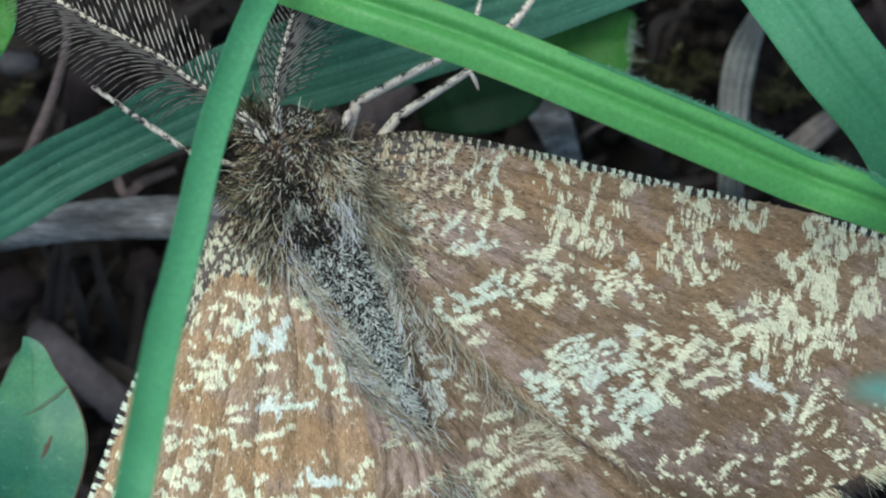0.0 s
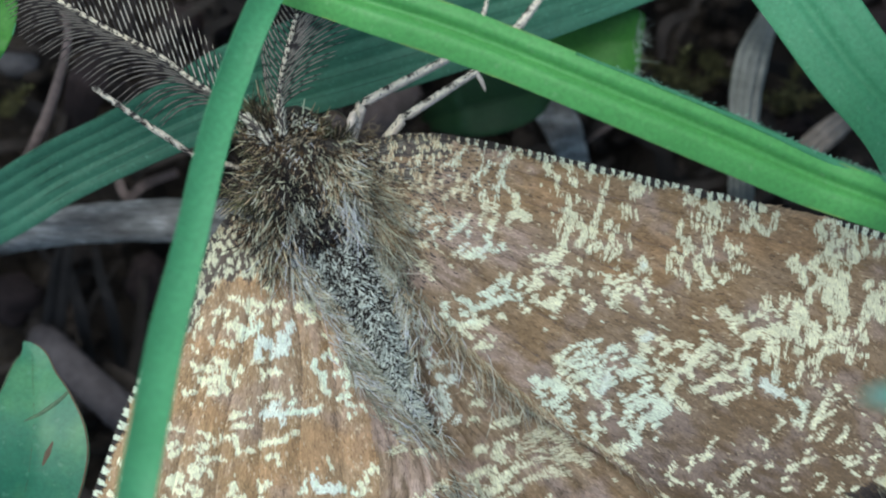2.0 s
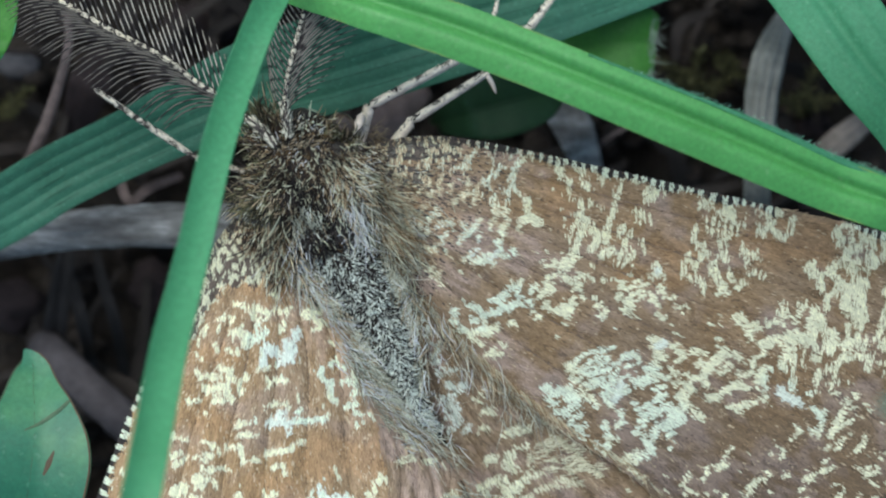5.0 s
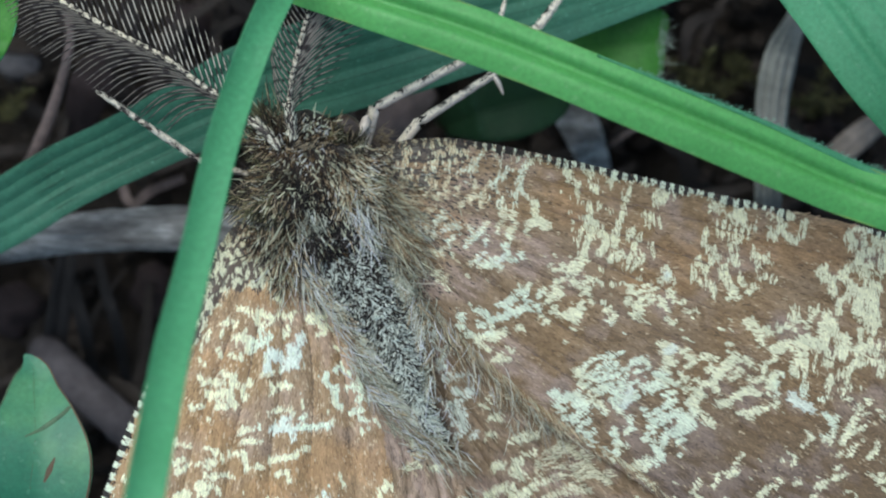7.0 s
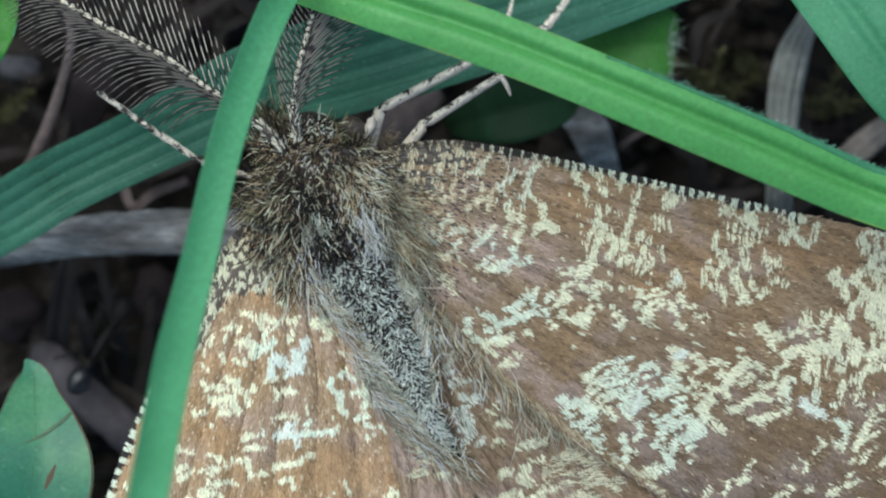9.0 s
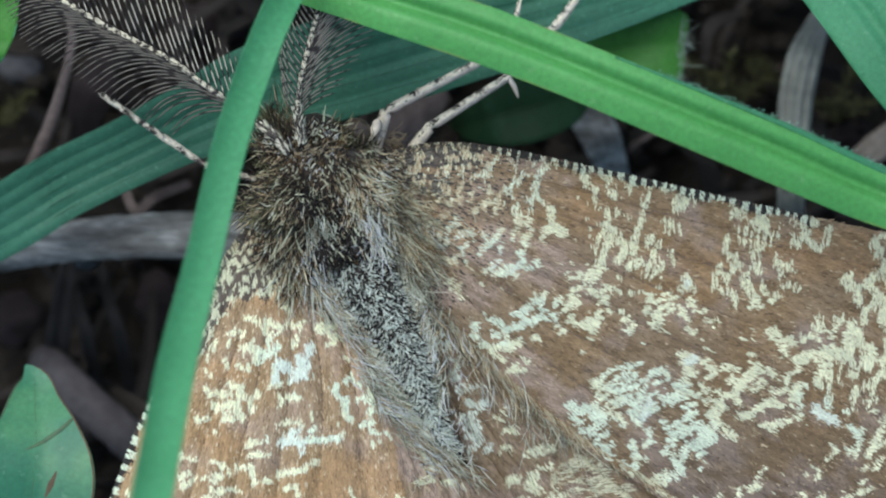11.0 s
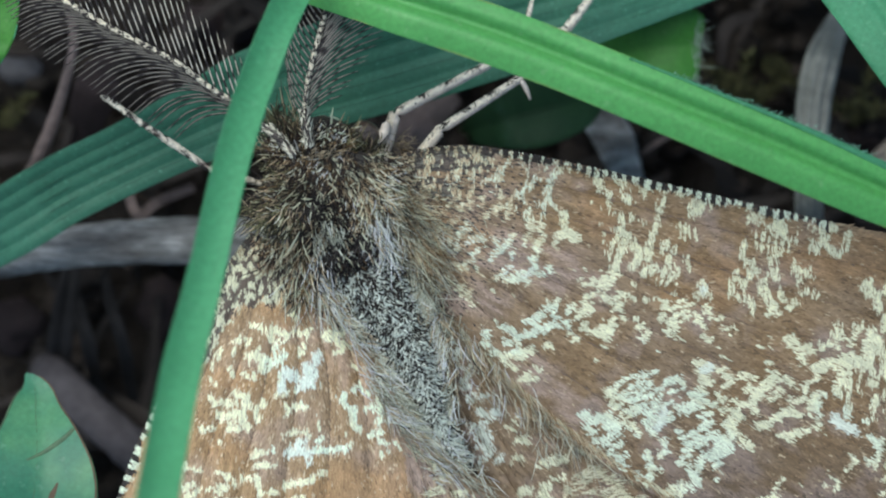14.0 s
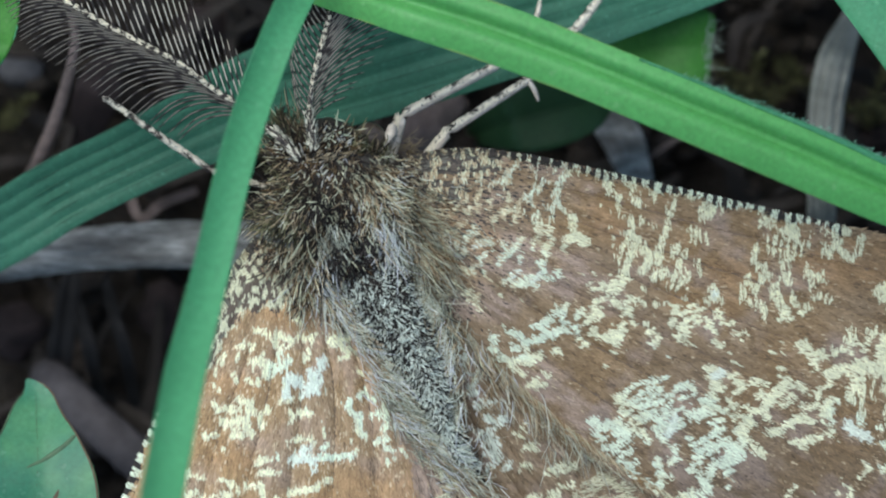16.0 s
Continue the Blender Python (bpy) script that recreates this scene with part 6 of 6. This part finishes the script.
def antenna(moth, shaft, rows, label):
    """A feathered antenna: a scaled shaft with two rows of side branches."""
    c = spline(shaft, 200)
    base = part("antenna", tube(shaft, (0.05, 0.046, 0.042, 0.038, 0.03), 10, 80), HORN, moth, label)
    t = unit(np.gradient(c, axis=0))
    k = rng.integers(0, 200, 900)
    side = unit(np.cross(t[k], [0, 0, 1.0]))
    ang = rng.uniform(0.1, 3.04, 900)
    out = side * np.cos(ang)[:, None] + np.array([0, 0, 1.0]) * np.sin(ang)[:, None]
    band = np.sin(k * 0.8 + 2 * np.sin(k * 0.13)) + rng.normal(0, 0.9, 900) > 0.0
    col = np.where(band[:, None], np.array((0.7, 0.63, 0.47)), BLACK * 2)
    part("shaft_coat", scales(c[k] + out * 0.04, t[k], out, 0.1, 0.036, 0.012, col), COAT, base, "cream and dark scales", smooth=False, kind="stuff")
    fine, drift = [], []
    for count, lo, hi, first, last, long, rad, flecked, bright in rows:
        us = np.linspace(lo, hi, count)
        for i, q in enumerate(us):
            j = int(q * 199)
            f = (q - lo) / max(hi - lo, 1e-6)
            l = np.interp(f, (0, 0.25, 0.6, 1), long) * rng.uniform(0.95, 1.05)
            a = np.array(first) * (1 - f) + np.array(last) * f
            w0, w1 = a[:2], a[2:]
            p0 = c[j]
            bow = unit(w0 + w1)
            p1 = p0 + np.array((*w0, 0.14)) * l * 0.36
            p2 = p1 + np.array((*bow, 0.02)) * l * 0.32
            pts = [p0, p1, p2, p2 + np.array((*w1, -0.1)) * l * 0.32]
            sh = tube(pts, (rad, rad * 1.1, rad, rad * 0.85, rad * 0.4), 8, 30)
            ring = np.arange(30)
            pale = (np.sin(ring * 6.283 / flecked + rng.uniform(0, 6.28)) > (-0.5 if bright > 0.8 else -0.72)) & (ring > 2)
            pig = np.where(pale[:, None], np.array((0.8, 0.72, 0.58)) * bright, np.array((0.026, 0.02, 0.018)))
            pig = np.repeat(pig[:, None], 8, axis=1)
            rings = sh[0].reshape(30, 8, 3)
            # light from above is painted in: pale crest, near-black sides and underside
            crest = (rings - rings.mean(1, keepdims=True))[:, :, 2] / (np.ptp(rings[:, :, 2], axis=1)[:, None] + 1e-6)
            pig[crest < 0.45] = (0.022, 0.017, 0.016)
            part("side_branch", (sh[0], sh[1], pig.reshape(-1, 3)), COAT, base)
            mid = spline(pts, 90)[4:]
            fine.append(mid + rng.normal(0, 0.004, mid.shape))
            drift.append(unit(np.gradient(mid, axis=0)) * 0.6 + rng.normal(0, 1, mid.shape) * [1, 1, 0.4])
    fine, drift = np.vstack(fine), np.vstack(drift)
    part("cilia", hairs(fine, drift, rng.uniform(0.04, 0.075, len(fine)), 0.0034, np.tile(np.array((0.03, 0.022, 0.024)), (len(fine), 1)), 0.2, segs=2), FUR, base, "dark fine cilia", kind="stuff")


def scape(head, a, b, radius):
    """The stout scaled first joint of an antenna."""
    a, b = np.array(a, float), np.array(b, float)
    sc = part("scape", tube([a, (a + b) / 2 + np.array((0, 0, 0.05)), b], (radius * 1.2, radius, radius * 0.7), 10, 14), HORN, head, "stout antenna base")
    n = 110
    t = unit((b - a)[None])
    side = unit(np.cross(t, [[0, 0, 1.0]]))
    f, ang = rng.uniform(0, 1, (n, 1)), rng.uniform(0, 3.14, (n, 1))
    out = side * np.cos(ang) + np.cross(side, t) * np.sin(ang)
    col = np.where(rng.uniform(0, 1, (n, 1)) < 0.5, np.array((0.68, 0.63, 0.48)), BLACK * 1.8)
    part("scape_coat", scales(a + (b - a) * f + out * radius + [0, 0, 0.05], np.repeat(t, n, 0) + rng.normal(0, 0.3, (n, 3)), out, rng.uniform(0.09, 0.16, n), 0.022, rng.uniform(0.02, 0.05, n), col), COAT, sc, "cream and black scales", smooth=False, kind="stuff")


def leg(moth, label, joints, radii, flecks, spur=None):
    l = part("leg", join(*[tube([joints[i], (np.array(joints[i]) + joints[i + 1]) / 2, joints[i + 1]], radii[i], 12, 16) for i in range(len(joints) - 1)]), PALE_LEG, moth, label)
    roots, ways, outs, cols = [], [], [], []
    for i in range(len(joints) - 1):
        a, b = np.array(joints[i], float), np.array(joints[i + 1], float)
        n = int(np.linalg.norm(b - a) * 380)
        t = unit((b - a)[None])
        side = unit(np.cross(t, [[0, 0, 1.0]]))
        up = np.cross(side, t)
        f, ang = rng.uniform(0, 1, (n, 1)), rng.uniform(-0.1 if flecks[i] >= 0.6 else 1.5, 3.3, (n, 1))
        out = side * np.cos(ang) + up * np.sin(ang)
        r = np.interp(f, (0, 0.5, 1), radii[i])
        roots.append(a + (b - a) * f + out * r), outs.append(out), ways.append(np.repeat(t, n, 0))
        black = rng.uniform(0, 1, n) < ((np.sin(f[:, 0] * np.linalg.norm(b - a) * 9 + 2.2 * np.sin(f[:, 0] * 7 + ang[:, 0])) + rng.normal(0, 0.35, n) > -0.35) * 1.6 if flecks[i] >= 1 else flecks[i] * (0.12 + 1.2 * np.clip(-np.cos(ang[:, 0]) + 0.15, 0, 1))) * (0.65 + 0.6 * np.sin(f[:, 0] * np.linalg.norm(b - a) * 11 + i))
        cols.append(np.where(black[:, None], BLACK * 1.6, np.array((0.74, 0.67, 0.54))))
    part("leg_coat", scales(np.vstack(roots), np.vstack(ways), np.vstack(outs), rng.uniform(0.04, 0.085, len(np.vstack(outs))) * min(1.0, radii[1][0] / 0.06), min(0.026, 0.5 * radii[1][0]), rng.uniform(0.005, 0.03, len(np.vstack(outs))), np.vstack(cols)), COAT, l, "cream scales flecked with black", smooth=False, kind="stuff")
    if spur:
        part("spur", tube([spur[0], (np.array(spur[0]) + spur[1]) / 2 + np.array((0.02, 0.0, 0)), spur[1]], (0.05, 0.05, 0.02), 8, 10), PALE_LEG, l)
    return l


def build_moth():
    m = thing("moth", (-2.74, 0.50, 0.00), "brown moth with cream speckled wings resting in the grass", "moth")
    # wings
    rf = [(-1.87, 2.27, 9.00), (-1.25, 2.45, 9.00), (-0.41, 2.50, 9.00), (0.91, 2.30, 9.00), (2.59, 1.94, 9.00), (4.99, 1.39, 9.00), (6.79, 0.97, 9.00), (9.41, 0.30, 9.00), (13.39, -1.43, 9.00)]
    rb = [(-2.21, 0.49, 9.00), (-1.01, -0.61, 9.00), (-0.17, -1.55, 9.00), (1.03, -2.69, 9.00), (2.11, -3.53, 9.00), (3.31, -4.31, 9.00), (4.50, -5.25, 9.00), (5.60, -6.00, 9.00)]
    hr = dict(front=[(-1.73, 0.49, 9.00), (0.19, -1.19, 9.00), (1.99, -2.87, 9.00), (4.39, -4.55, 9.00), (6.19, -5.63, 9.00)], back=[(-1.97, -0.71, 9.00), (-1.13, -2.15, 9.00), (-0.47, -3.35, 9.00), (0.19, -4.67, 9.00), (0.79, -6.59, 9.00)], high=8.7, bulge=(0.2, -0.6), sag=-0.5)
    hl = dict(front=[(-2.93, -0.71, 9.00), (-2.21, -2.39, 9.00), (-1.73, -4.07, 9.00), (-2.21, -6.23, 9.00)], back=[(-2.21, -1.19, 9.00), (-1.13, -2.99, 9.00), (0.19, -4.31, 9.00), (0.61, -5.03, 9.00), (0.91, -6.71, 9.00)], high=8.93, bulge=(0, -0.3), sag=-0.3)
    w = wing("hindwing", m, "brown hindwing with buff striped patch", count=30000, pale=HIND_PALE, white=HIND_WHITE, buff=HIND_BUFF, grey=0.25, gloss=0.95, teeth=(24, 24), **hr)
    w = wing("hindwing", m, "grey brown hindwing with long hair", count=12000, pale=HIND_PALE + HIND_LEFT, white=HIND_WHITE, grey=0.7, light=1.3, sheen_zones=L_HIND_SHEEN, gloss=1.0, teeth=(24, 24), **hl)
    kr = dict(front=rf, back=rb, high=9.0, bulge=(0.3, -0.8), sag=-0.35)
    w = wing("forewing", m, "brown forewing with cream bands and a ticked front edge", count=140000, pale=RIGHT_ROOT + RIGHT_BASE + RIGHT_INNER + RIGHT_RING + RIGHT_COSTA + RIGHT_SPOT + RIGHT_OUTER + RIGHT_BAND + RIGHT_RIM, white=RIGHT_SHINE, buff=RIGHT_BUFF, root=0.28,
             rust=RUSTY, cool=R_COOL, sheen_zones=R_SHEEN, grey=0.1, gloss=0.95, sheen_share=0.95, outer=0.55, veins=6, rim=(0.15, 0.205), bare=BARE, mottle=R_MOTTLE, **kr)
    fringe(w, side="outer", count=2600, colours=(CREAM, CREAM, CREAM * 0.9, TAN), **kr)
    fringe(w, side="back", count=1000, colours=(TAN * 1.2, TAN * 0.8, CREAM * 0.75, BROWN), **kr)
    lf = [(-4.61, 0.83, 9.00), (-5.02, 0.25, 9.00), (-5.32, -0.47, 9.00), (-5.71, -1.31, 9.00), (-6.26, -2.21, 9.00), (-6.74, -3.11, 9.00), (-7.21, -4.37, 9.00), (-7.55, -5.29, 9.00), (-7.99, -6.71, 9.00)]
    lb = [(-3.17, 0.25, 9.00), (-2.63, -0.71, 9.00), (-2.06, -1.67, 9.00), (-1.65, -2.63, 9.00), (-1.48, -3.41, 9.00), (-1.34, -4.19, 9.00), (-0.98, -5.27, 9.00), (-0.70, -6.47, 9.00)]
    kl = dict(front=lf, back=lb, high=9.0, bulge=(0, -0.3), sag=-0.3)
    # this wing catches more light: light and gloss put that into its colours
    w = wing("forewing", m, "rusty brown forewing with rows of cream dashes", count=90000, pale=LEFT_BASE + LEFT_MID + LEFT_LOW, white=LEFT_SHINE, rust=L_RUSTY, cool=L_COOL, grey=-0.1, light=1.68, specks=3.0, gloss=1.25, sheen_share=0.5, veins=6, rim=(0.15, 0.26), torn=0.65, teeth=(-88, -80), sheen_zones=L_SHEEN, mottle=L_MOTTLE, **kl)
    fringe(w, side="back", count=300, colours=(TAN, CREAM * 0.7, GREY), **kl)
    # body
    thorax = part("thorax", lump((-2.95, 1.39, 8.90), 1.15, (1.0, 1.0, 0.5), 0.05, 1), BODY, m, "dark furry thorax", at=(-2.95, 1.39, 9.2))
    cam.data.dof.focus_object = thorax
    head = part("head", lump((-3.35, 2.56, 8.70), 0.75, (1.05, 0.65, 0.75), 0.08, 2), BODY, m, "dark furry head")
    abdomen = part("abdomen", tube([(-2.69, 0.45, 9.12), (-2.21, -0.23, 9.22), (-1.85, -0.83, 9.22), (-1.49, -1.49, 9.22), (-1.25, -2.09, 9.2), (-1.05, -2.69, 9.15), (-0.75, -3.25, 9.05), (-0.40, -3.66, 8.85)], (0.5, 0.58, 0.52, 0.44, 0.36, 0.26, 0.16, 0.06), 18, 50, 0.6, 0.02), BODY, m, "grey furry abdomen")
    for at in ((-4.13, 2.41, 8.55), (-2.43, 2.68, 8.50)):
        part("eye", lump(at, 0.34, (0.9, 0.9, 0.9), 0.02, 4), EYE, head, "brown compound eye")
    part("palp", tube([(-2.33, 2.48, 8.40), (-2.07, 2.72, 8.50), (-1.99, 2.96, 8.50)], (0.12, 0.12, 0.08), 8, 12), PALE_LEG, head, "pale palp")
    scape(head, (-3.74, 2.29, 9.58), (-4.29, 2.86, 9.25), 0.085)
    scape(head, (-3.48, 2.46, 9.58), (-3.57, 3.15, 9.42), 0.08)
    part("palp", lump((-3.22, 2.92, 8.60), 0.2, (1.1, 0.8, 0.8), 0.06, 6), EYE, head, "brown rounded palp")
    part("neck_fur", fur_patch((-3.26, 2.32, 9.00)[:2], (0.55, 0.1), 9.55, 60, lambda x, y: np.c_[0.9 + 0 * x, 0.5 + 0 * y], (0.1, 0.2), 0.02, (TAN * 0.9, TAN * 1.2, BLACK * 2), (0.4, 0.2, 0.4), 0.1, 0.05, 0.25), FUR, head, "reddish tan neck hair", kind="stuff")
    hump = (-2.95, 1.39, 1.5, 1.35, 0.55)
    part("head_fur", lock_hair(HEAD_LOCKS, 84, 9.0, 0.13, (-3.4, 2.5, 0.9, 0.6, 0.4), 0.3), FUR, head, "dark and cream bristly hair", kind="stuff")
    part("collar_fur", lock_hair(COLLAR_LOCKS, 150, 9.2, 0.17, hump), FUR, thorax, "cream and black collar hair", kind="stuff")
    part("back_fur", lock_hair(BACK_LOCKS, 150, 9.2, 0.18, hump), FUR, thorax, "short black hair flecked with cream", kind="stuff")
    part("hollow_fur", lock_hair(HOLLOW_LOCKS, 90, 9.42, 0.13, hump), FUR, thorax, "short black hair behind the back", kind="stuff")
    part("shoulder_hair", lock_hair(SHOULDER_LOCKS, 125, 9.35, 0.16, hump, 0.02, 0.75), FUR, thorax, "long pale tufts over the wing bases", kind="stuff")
    # abdomen: short black and white scales above, long combed hair on the flanks
    c = spline([(-2.69, 0.37, 9.55), (-2.21, -0.23, 9.62), (-1.85, -0.83, 9.62), (-1.49, -1.49, 9.60), (-1.25, -2.09, 9.55), (-1.05, -2.69, 9.48), (-0.75, -3.25, 9.35), (-0.40, -3.66, 9.10)], 300)
    t = unit(np.gradient(c, axis=0))
    side = unit(np.cross(t, [0, 0, 1.0]))
    n = 5600
    j = rng.integers(0, 290, n)
    off = rng.uniform(-1.0, 1.0, n)
    half = np.interp(j, (0, 40, 110, 170, 230, 299), (0.5, 0.6, 0.46, 0.35, 0.21, 0.08))
    root = c[j] + side[j] * (off * half)[:, None] - np.c_[np.zeros((n, 2)), 0.25 * off ** 2]
    way = t[j] + side[j] * (0.4 * off)[:, None] + rng.normal(0, 0.7, (n, 3)) * [1, 1, 0.2] + [0, 0, 0.12]
    salt = np.array((BLACK * 1.8, np.array((0.66, 0.7, 0.6)), np.array((0.38, 0.39, 0.33))))
    pick, fade = rng.uniform(0, 1, n), j / 300
    idx = np.where(pick < 0.58 - 0.28 * fade, 0, np.where(pick < 0.84, 1, 2))
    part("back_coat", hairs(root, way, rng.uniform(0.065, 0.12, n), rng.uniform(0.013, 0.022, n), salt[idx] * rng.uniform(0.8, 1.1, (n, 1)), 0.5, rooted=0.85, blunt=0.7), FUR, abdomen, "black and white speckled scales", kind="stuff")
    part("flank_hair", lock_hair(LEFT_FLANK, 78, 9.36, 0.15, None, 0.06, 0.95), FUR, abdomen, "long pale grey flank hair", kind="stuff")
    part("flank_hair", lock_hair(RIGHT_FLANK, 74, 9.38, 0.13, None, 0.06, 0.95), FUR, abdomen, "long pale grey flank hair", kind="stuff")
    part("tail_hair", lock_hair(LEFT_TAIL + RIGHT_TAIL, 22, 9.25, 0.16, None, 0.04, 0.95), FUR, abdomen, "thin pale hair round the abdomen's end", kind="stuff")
    part("root_hair", lock_hair(ROOT_LOCKS, 15, 9.3, 0.2, None, 0.0, 0.8), FUR, m, "thin buff hair over the forewing's base", kind="stuff")
    part("rear_hair", lock_hair(REAR_LOCKS, 17, 9.3, 0.2, None, 0.0, 0.8), FUR, m, "long grey brown hair over the hindwing", kind="stuff")
    # olive hair hanging from the forewing's rear edge over the hindwing
    n = 420
    e = wing_sheet(rf, rb, rng.uniform(0.1, 0.55, n), np.full(n, 0.985), 9.0, (0.3, -0.8), -0.35)
    tuft = np.sin(e[:, 0] * 7.0) * 0.3
    way = np.c_[0.45 + tuft + rng.normal(0, 0.25, n), -1 + rng.normal(0, 0.2, n), rng.normal(-0.05, 0.06, n)]
    col = np.array((TAN * 0.95, np.array((0.48, 0.45, 0.33)), np.array((0.36, 0.34, 0.27)), BROWN))[rng.choice(4, n, p=(0.3, 0.3, 0.25, 0.15))] * rng.uniform(0.75, 1.2, (n, 1))
    part("rear_hair", hairs(e + np.c_[rng.normal(0, 0.12, (n, 2)), np.full(n, 0.03)], way, rng.uniform(0.2, 0.8, n), 0.012, col * 1.2, 0.3, rooted=0.7), FUR, m, "long olive hair over the hindwing", kind="stuff")
    # antennae: rows of (count, from, to, ways near the head, ways near the tip, lengths, thickness, gap of flecks)
    antenna(m, [(-4.27, 2.83, 9.10), (-4.78, 3.23, 9.35), (-5.38, 3.61, 9.50), (-5.98, 4.06, 9.55), (-6.64, 4.42, 9.50), (-7.30, 4.76, 9.45), (-8.08, 5.22, 9.40), (-9.16, 5.89, 9.20)],
            [(34, 0.05, 0.98, (-0.3, 0.95, -0.25, 0.97), (-0.42, 0.9, -0.36, 0.93), (1.3, 2.0, 1.9, 0.8), 0.016, 9, 1.0), (44, 0.04, 0.98, (-0.96, 0.26, -0.76, -0.65), (-0.99, 0.12, -0.93, -0.36), (1.75, 2.1, 1.85, 0.6), 0.019, 9.0, 0.28)],
            "feathered dark antenna with cream flecked shaft")
    antenna(m, [(-3.59, 2.83, 9.10), (-3.56, 3.31, 9.40), (-3.48, 3.85, 9.55), (-3.34, 4.39, 9.60), (-3.19, 4.95, 9.60), (-2.97, 5.65, 9.50), (-2.61, 6.61, 9.20)],
            [(30, 0.06, 0.97, (-0.6, 0.78, -0.25, 0.97), (-0.55, 0.82, -0.2, 0.98), (0.7, 1.1, 1.1, 0.5), 0.018, 9.0, 0.55), (42, 0.04, 0.97, (0.55, 0.68, 0.92, 0.34), (0.62, 0.74, 0.9, 0.42), (1.0, 2.35, 2.35, 1.1), 0.019, 8.0, 0.5)],
            "feathered dark antenna with cream flecked shaft")
    # legs
    leg(m, "pale slender leg flecked with black", [(-2.12, 2.15, 8.10), (-1.83, 3.11, 8.20), (0.07, 4.11, 7.50), (1.46, 4.74, 7.20), (1.94, 5.38, 6.60)],
        [(0.13, 0.125, 0.105), (0.088, 0.082, 0.07), (0.07, 0.062, 0.06), (0.075, 0.07, 0.036)], (0.1, 0.58, 0.6, 0.6))
    leg(m, "pale slender leg flecked with black", [(-1.49, 2.15, 8.10), (-0.96, 2.80, 8.10), (0.65, 3.84, 7.40), (0.74, 5.02, 6.90), (0.80, 5.26, 6.70)],
        [(0.095, 0.105, 0.105), (0.088, 0.078, 0.07), (0.054, 0.045, 0.04), (0.04, 0.04, 0.026)], (0.08, 0.58, 0.5, 0.5), ((0.58, 3.77, 7.50), (0.76, 3.38, 7.40)))
    leg(m, "pale slender leg banded with black", [(-4.38, 1.76, 8.00), (-5.40, 2.06, 8.10), (-6.57, 2.84, 7.60), (-7.46, 3.45, 6.90)],
        [(0.05, 0.048, 0.046), (0.042, 0.05, 0.04), (0.038, 0.034, 0.02)], (0.6, 1.5, 1.7))
    leg(m, "pale hind leg reaching down to the soil", [(-2.21, -0.47, 7.80), (-1.74, -3.13, 6.50), (-1.03, -4.40, 0.10)], [(0.12, 0.12, 0.1), (0.1, 0.08, 0.05)], (0.2, 0.3))
    part("leg_hair", hairs(np.array([(-1.76, 2.51, 8.20)] * 60) + rng.normal(0, 0.12, (60, 3)), np.c_[rng.uniform(0.2, 1, 60), rng.uniform(-0.6, 0.5, 60), rng.normal(0, 0.2, 60)], rng.uniform(0.15, 0.4, 60), 0.01, np.tile(TAN * 0.8, (60, 1)), 0.3), FUR, m, "pale leg hair", kind="stuff")
    return m


def build_ant():
    """A small black ant that wanders through the litter; its shape faces +x."""
    a = thing("ant", (0, 0, 0), "shiny black ant walking over a rotting stalk", "ant")
    for nm, x, r, sq in (("gaster", -0.84, 0.27, (1.2, 0.9, 0.85)), ("thorax", 0.08, 0.16, (2.6, 0.62, 0.8)), ("head", 0.84, 0.24, (1.1, 0.9, 0.75))):
        part(nm, lump((x, 0, 0.5), r, sq, 0.03, 5), ANT_SHELL if nm == "gaster" else ANT_DULL, a)
    part("waist", tube([(-0.62, 0, 0.48), (-0.48, 0, 0.6), (-0.3, 0, 0.5)], (0.06, 0.1, 0.07), 8, 10), ANT_DULL, a)
    part("neck", tube([(0.45, 0, 0.5), (0.56, 0, 0.52), (0.68, 0, 0.5)], (0.1, 0.07, 0.08), 8, 8), ANT_DULL, a)
    for s in (-1, 1):
        for x, dx in ((0.38, 0.55), (0.12, 0.0), (-0.12, -0.65)):
            part("leg", tube([(x, 0.1 * s, 0.45), (x + dx * 0.5, 0.4 * s, 0.75), (x + dx, 0.72 * s, 0.03)], (0.034, 0.028, 0.014), 6, 14), ANT_DULL, a)
        part("feeler", tube([(1.0, 0.09 * s, 0.56), (1.2, 0.3 * s, 0.7), (1.5, 0.38 * s, 0.4)], (0.026, 0.022, 0.02), 6, 12), ANT_DULL, a)
    return a


build_ground()
build_litter()
build_dead_stalks()
build_dry_strips()
build_deep_scraps()
build_moss()
build_grass()
build_herbs()
build_moth()
ant = build_ant()


def motions():
    """The ant comes out of the litter onto the stalk, stops there, and goes back."""
    rows = ((0, (-9.43, -4.25, 2.40), 60), (7.2, (-9.19, -3.95, 2.40), 58), (7.6, (-8.92, -3.50, 2.45), 56), (7.8, (-8.72, -3.11, 2.50), 55), (8.0, (-8.62, -2.77, 2.50), 54), (8.2, (-8.30, -2.29, 2.50), 54), (8.4, (-7.99, -2.06, 2.50), 52), (8.6, (-7.50, -1.91, 2.50), 52),
            (8.8, (-7.47, -1.71, 2.50), 54), (9.0, (-7.50, -1.60, 2.50), 59), (9.2, (-7.54, -1.57, 2.50), 62), (9.6, (-7.53, -1.43, 2.50), 66), (10.2, (-7.21, -0.72, 2.50), 76), (10.8, (-6.92, 0.13, 2.30), 50), (11.1, (-7.05, 0.55, 2.10), 12), (16, (-7.05, 0.56, 2.10), 6))
    walk(ant, [(t, pose(p[0] * MM, p[1] * MM, p[2] * MM, 0, 0, a)) for t, p, a in rows])


motions()
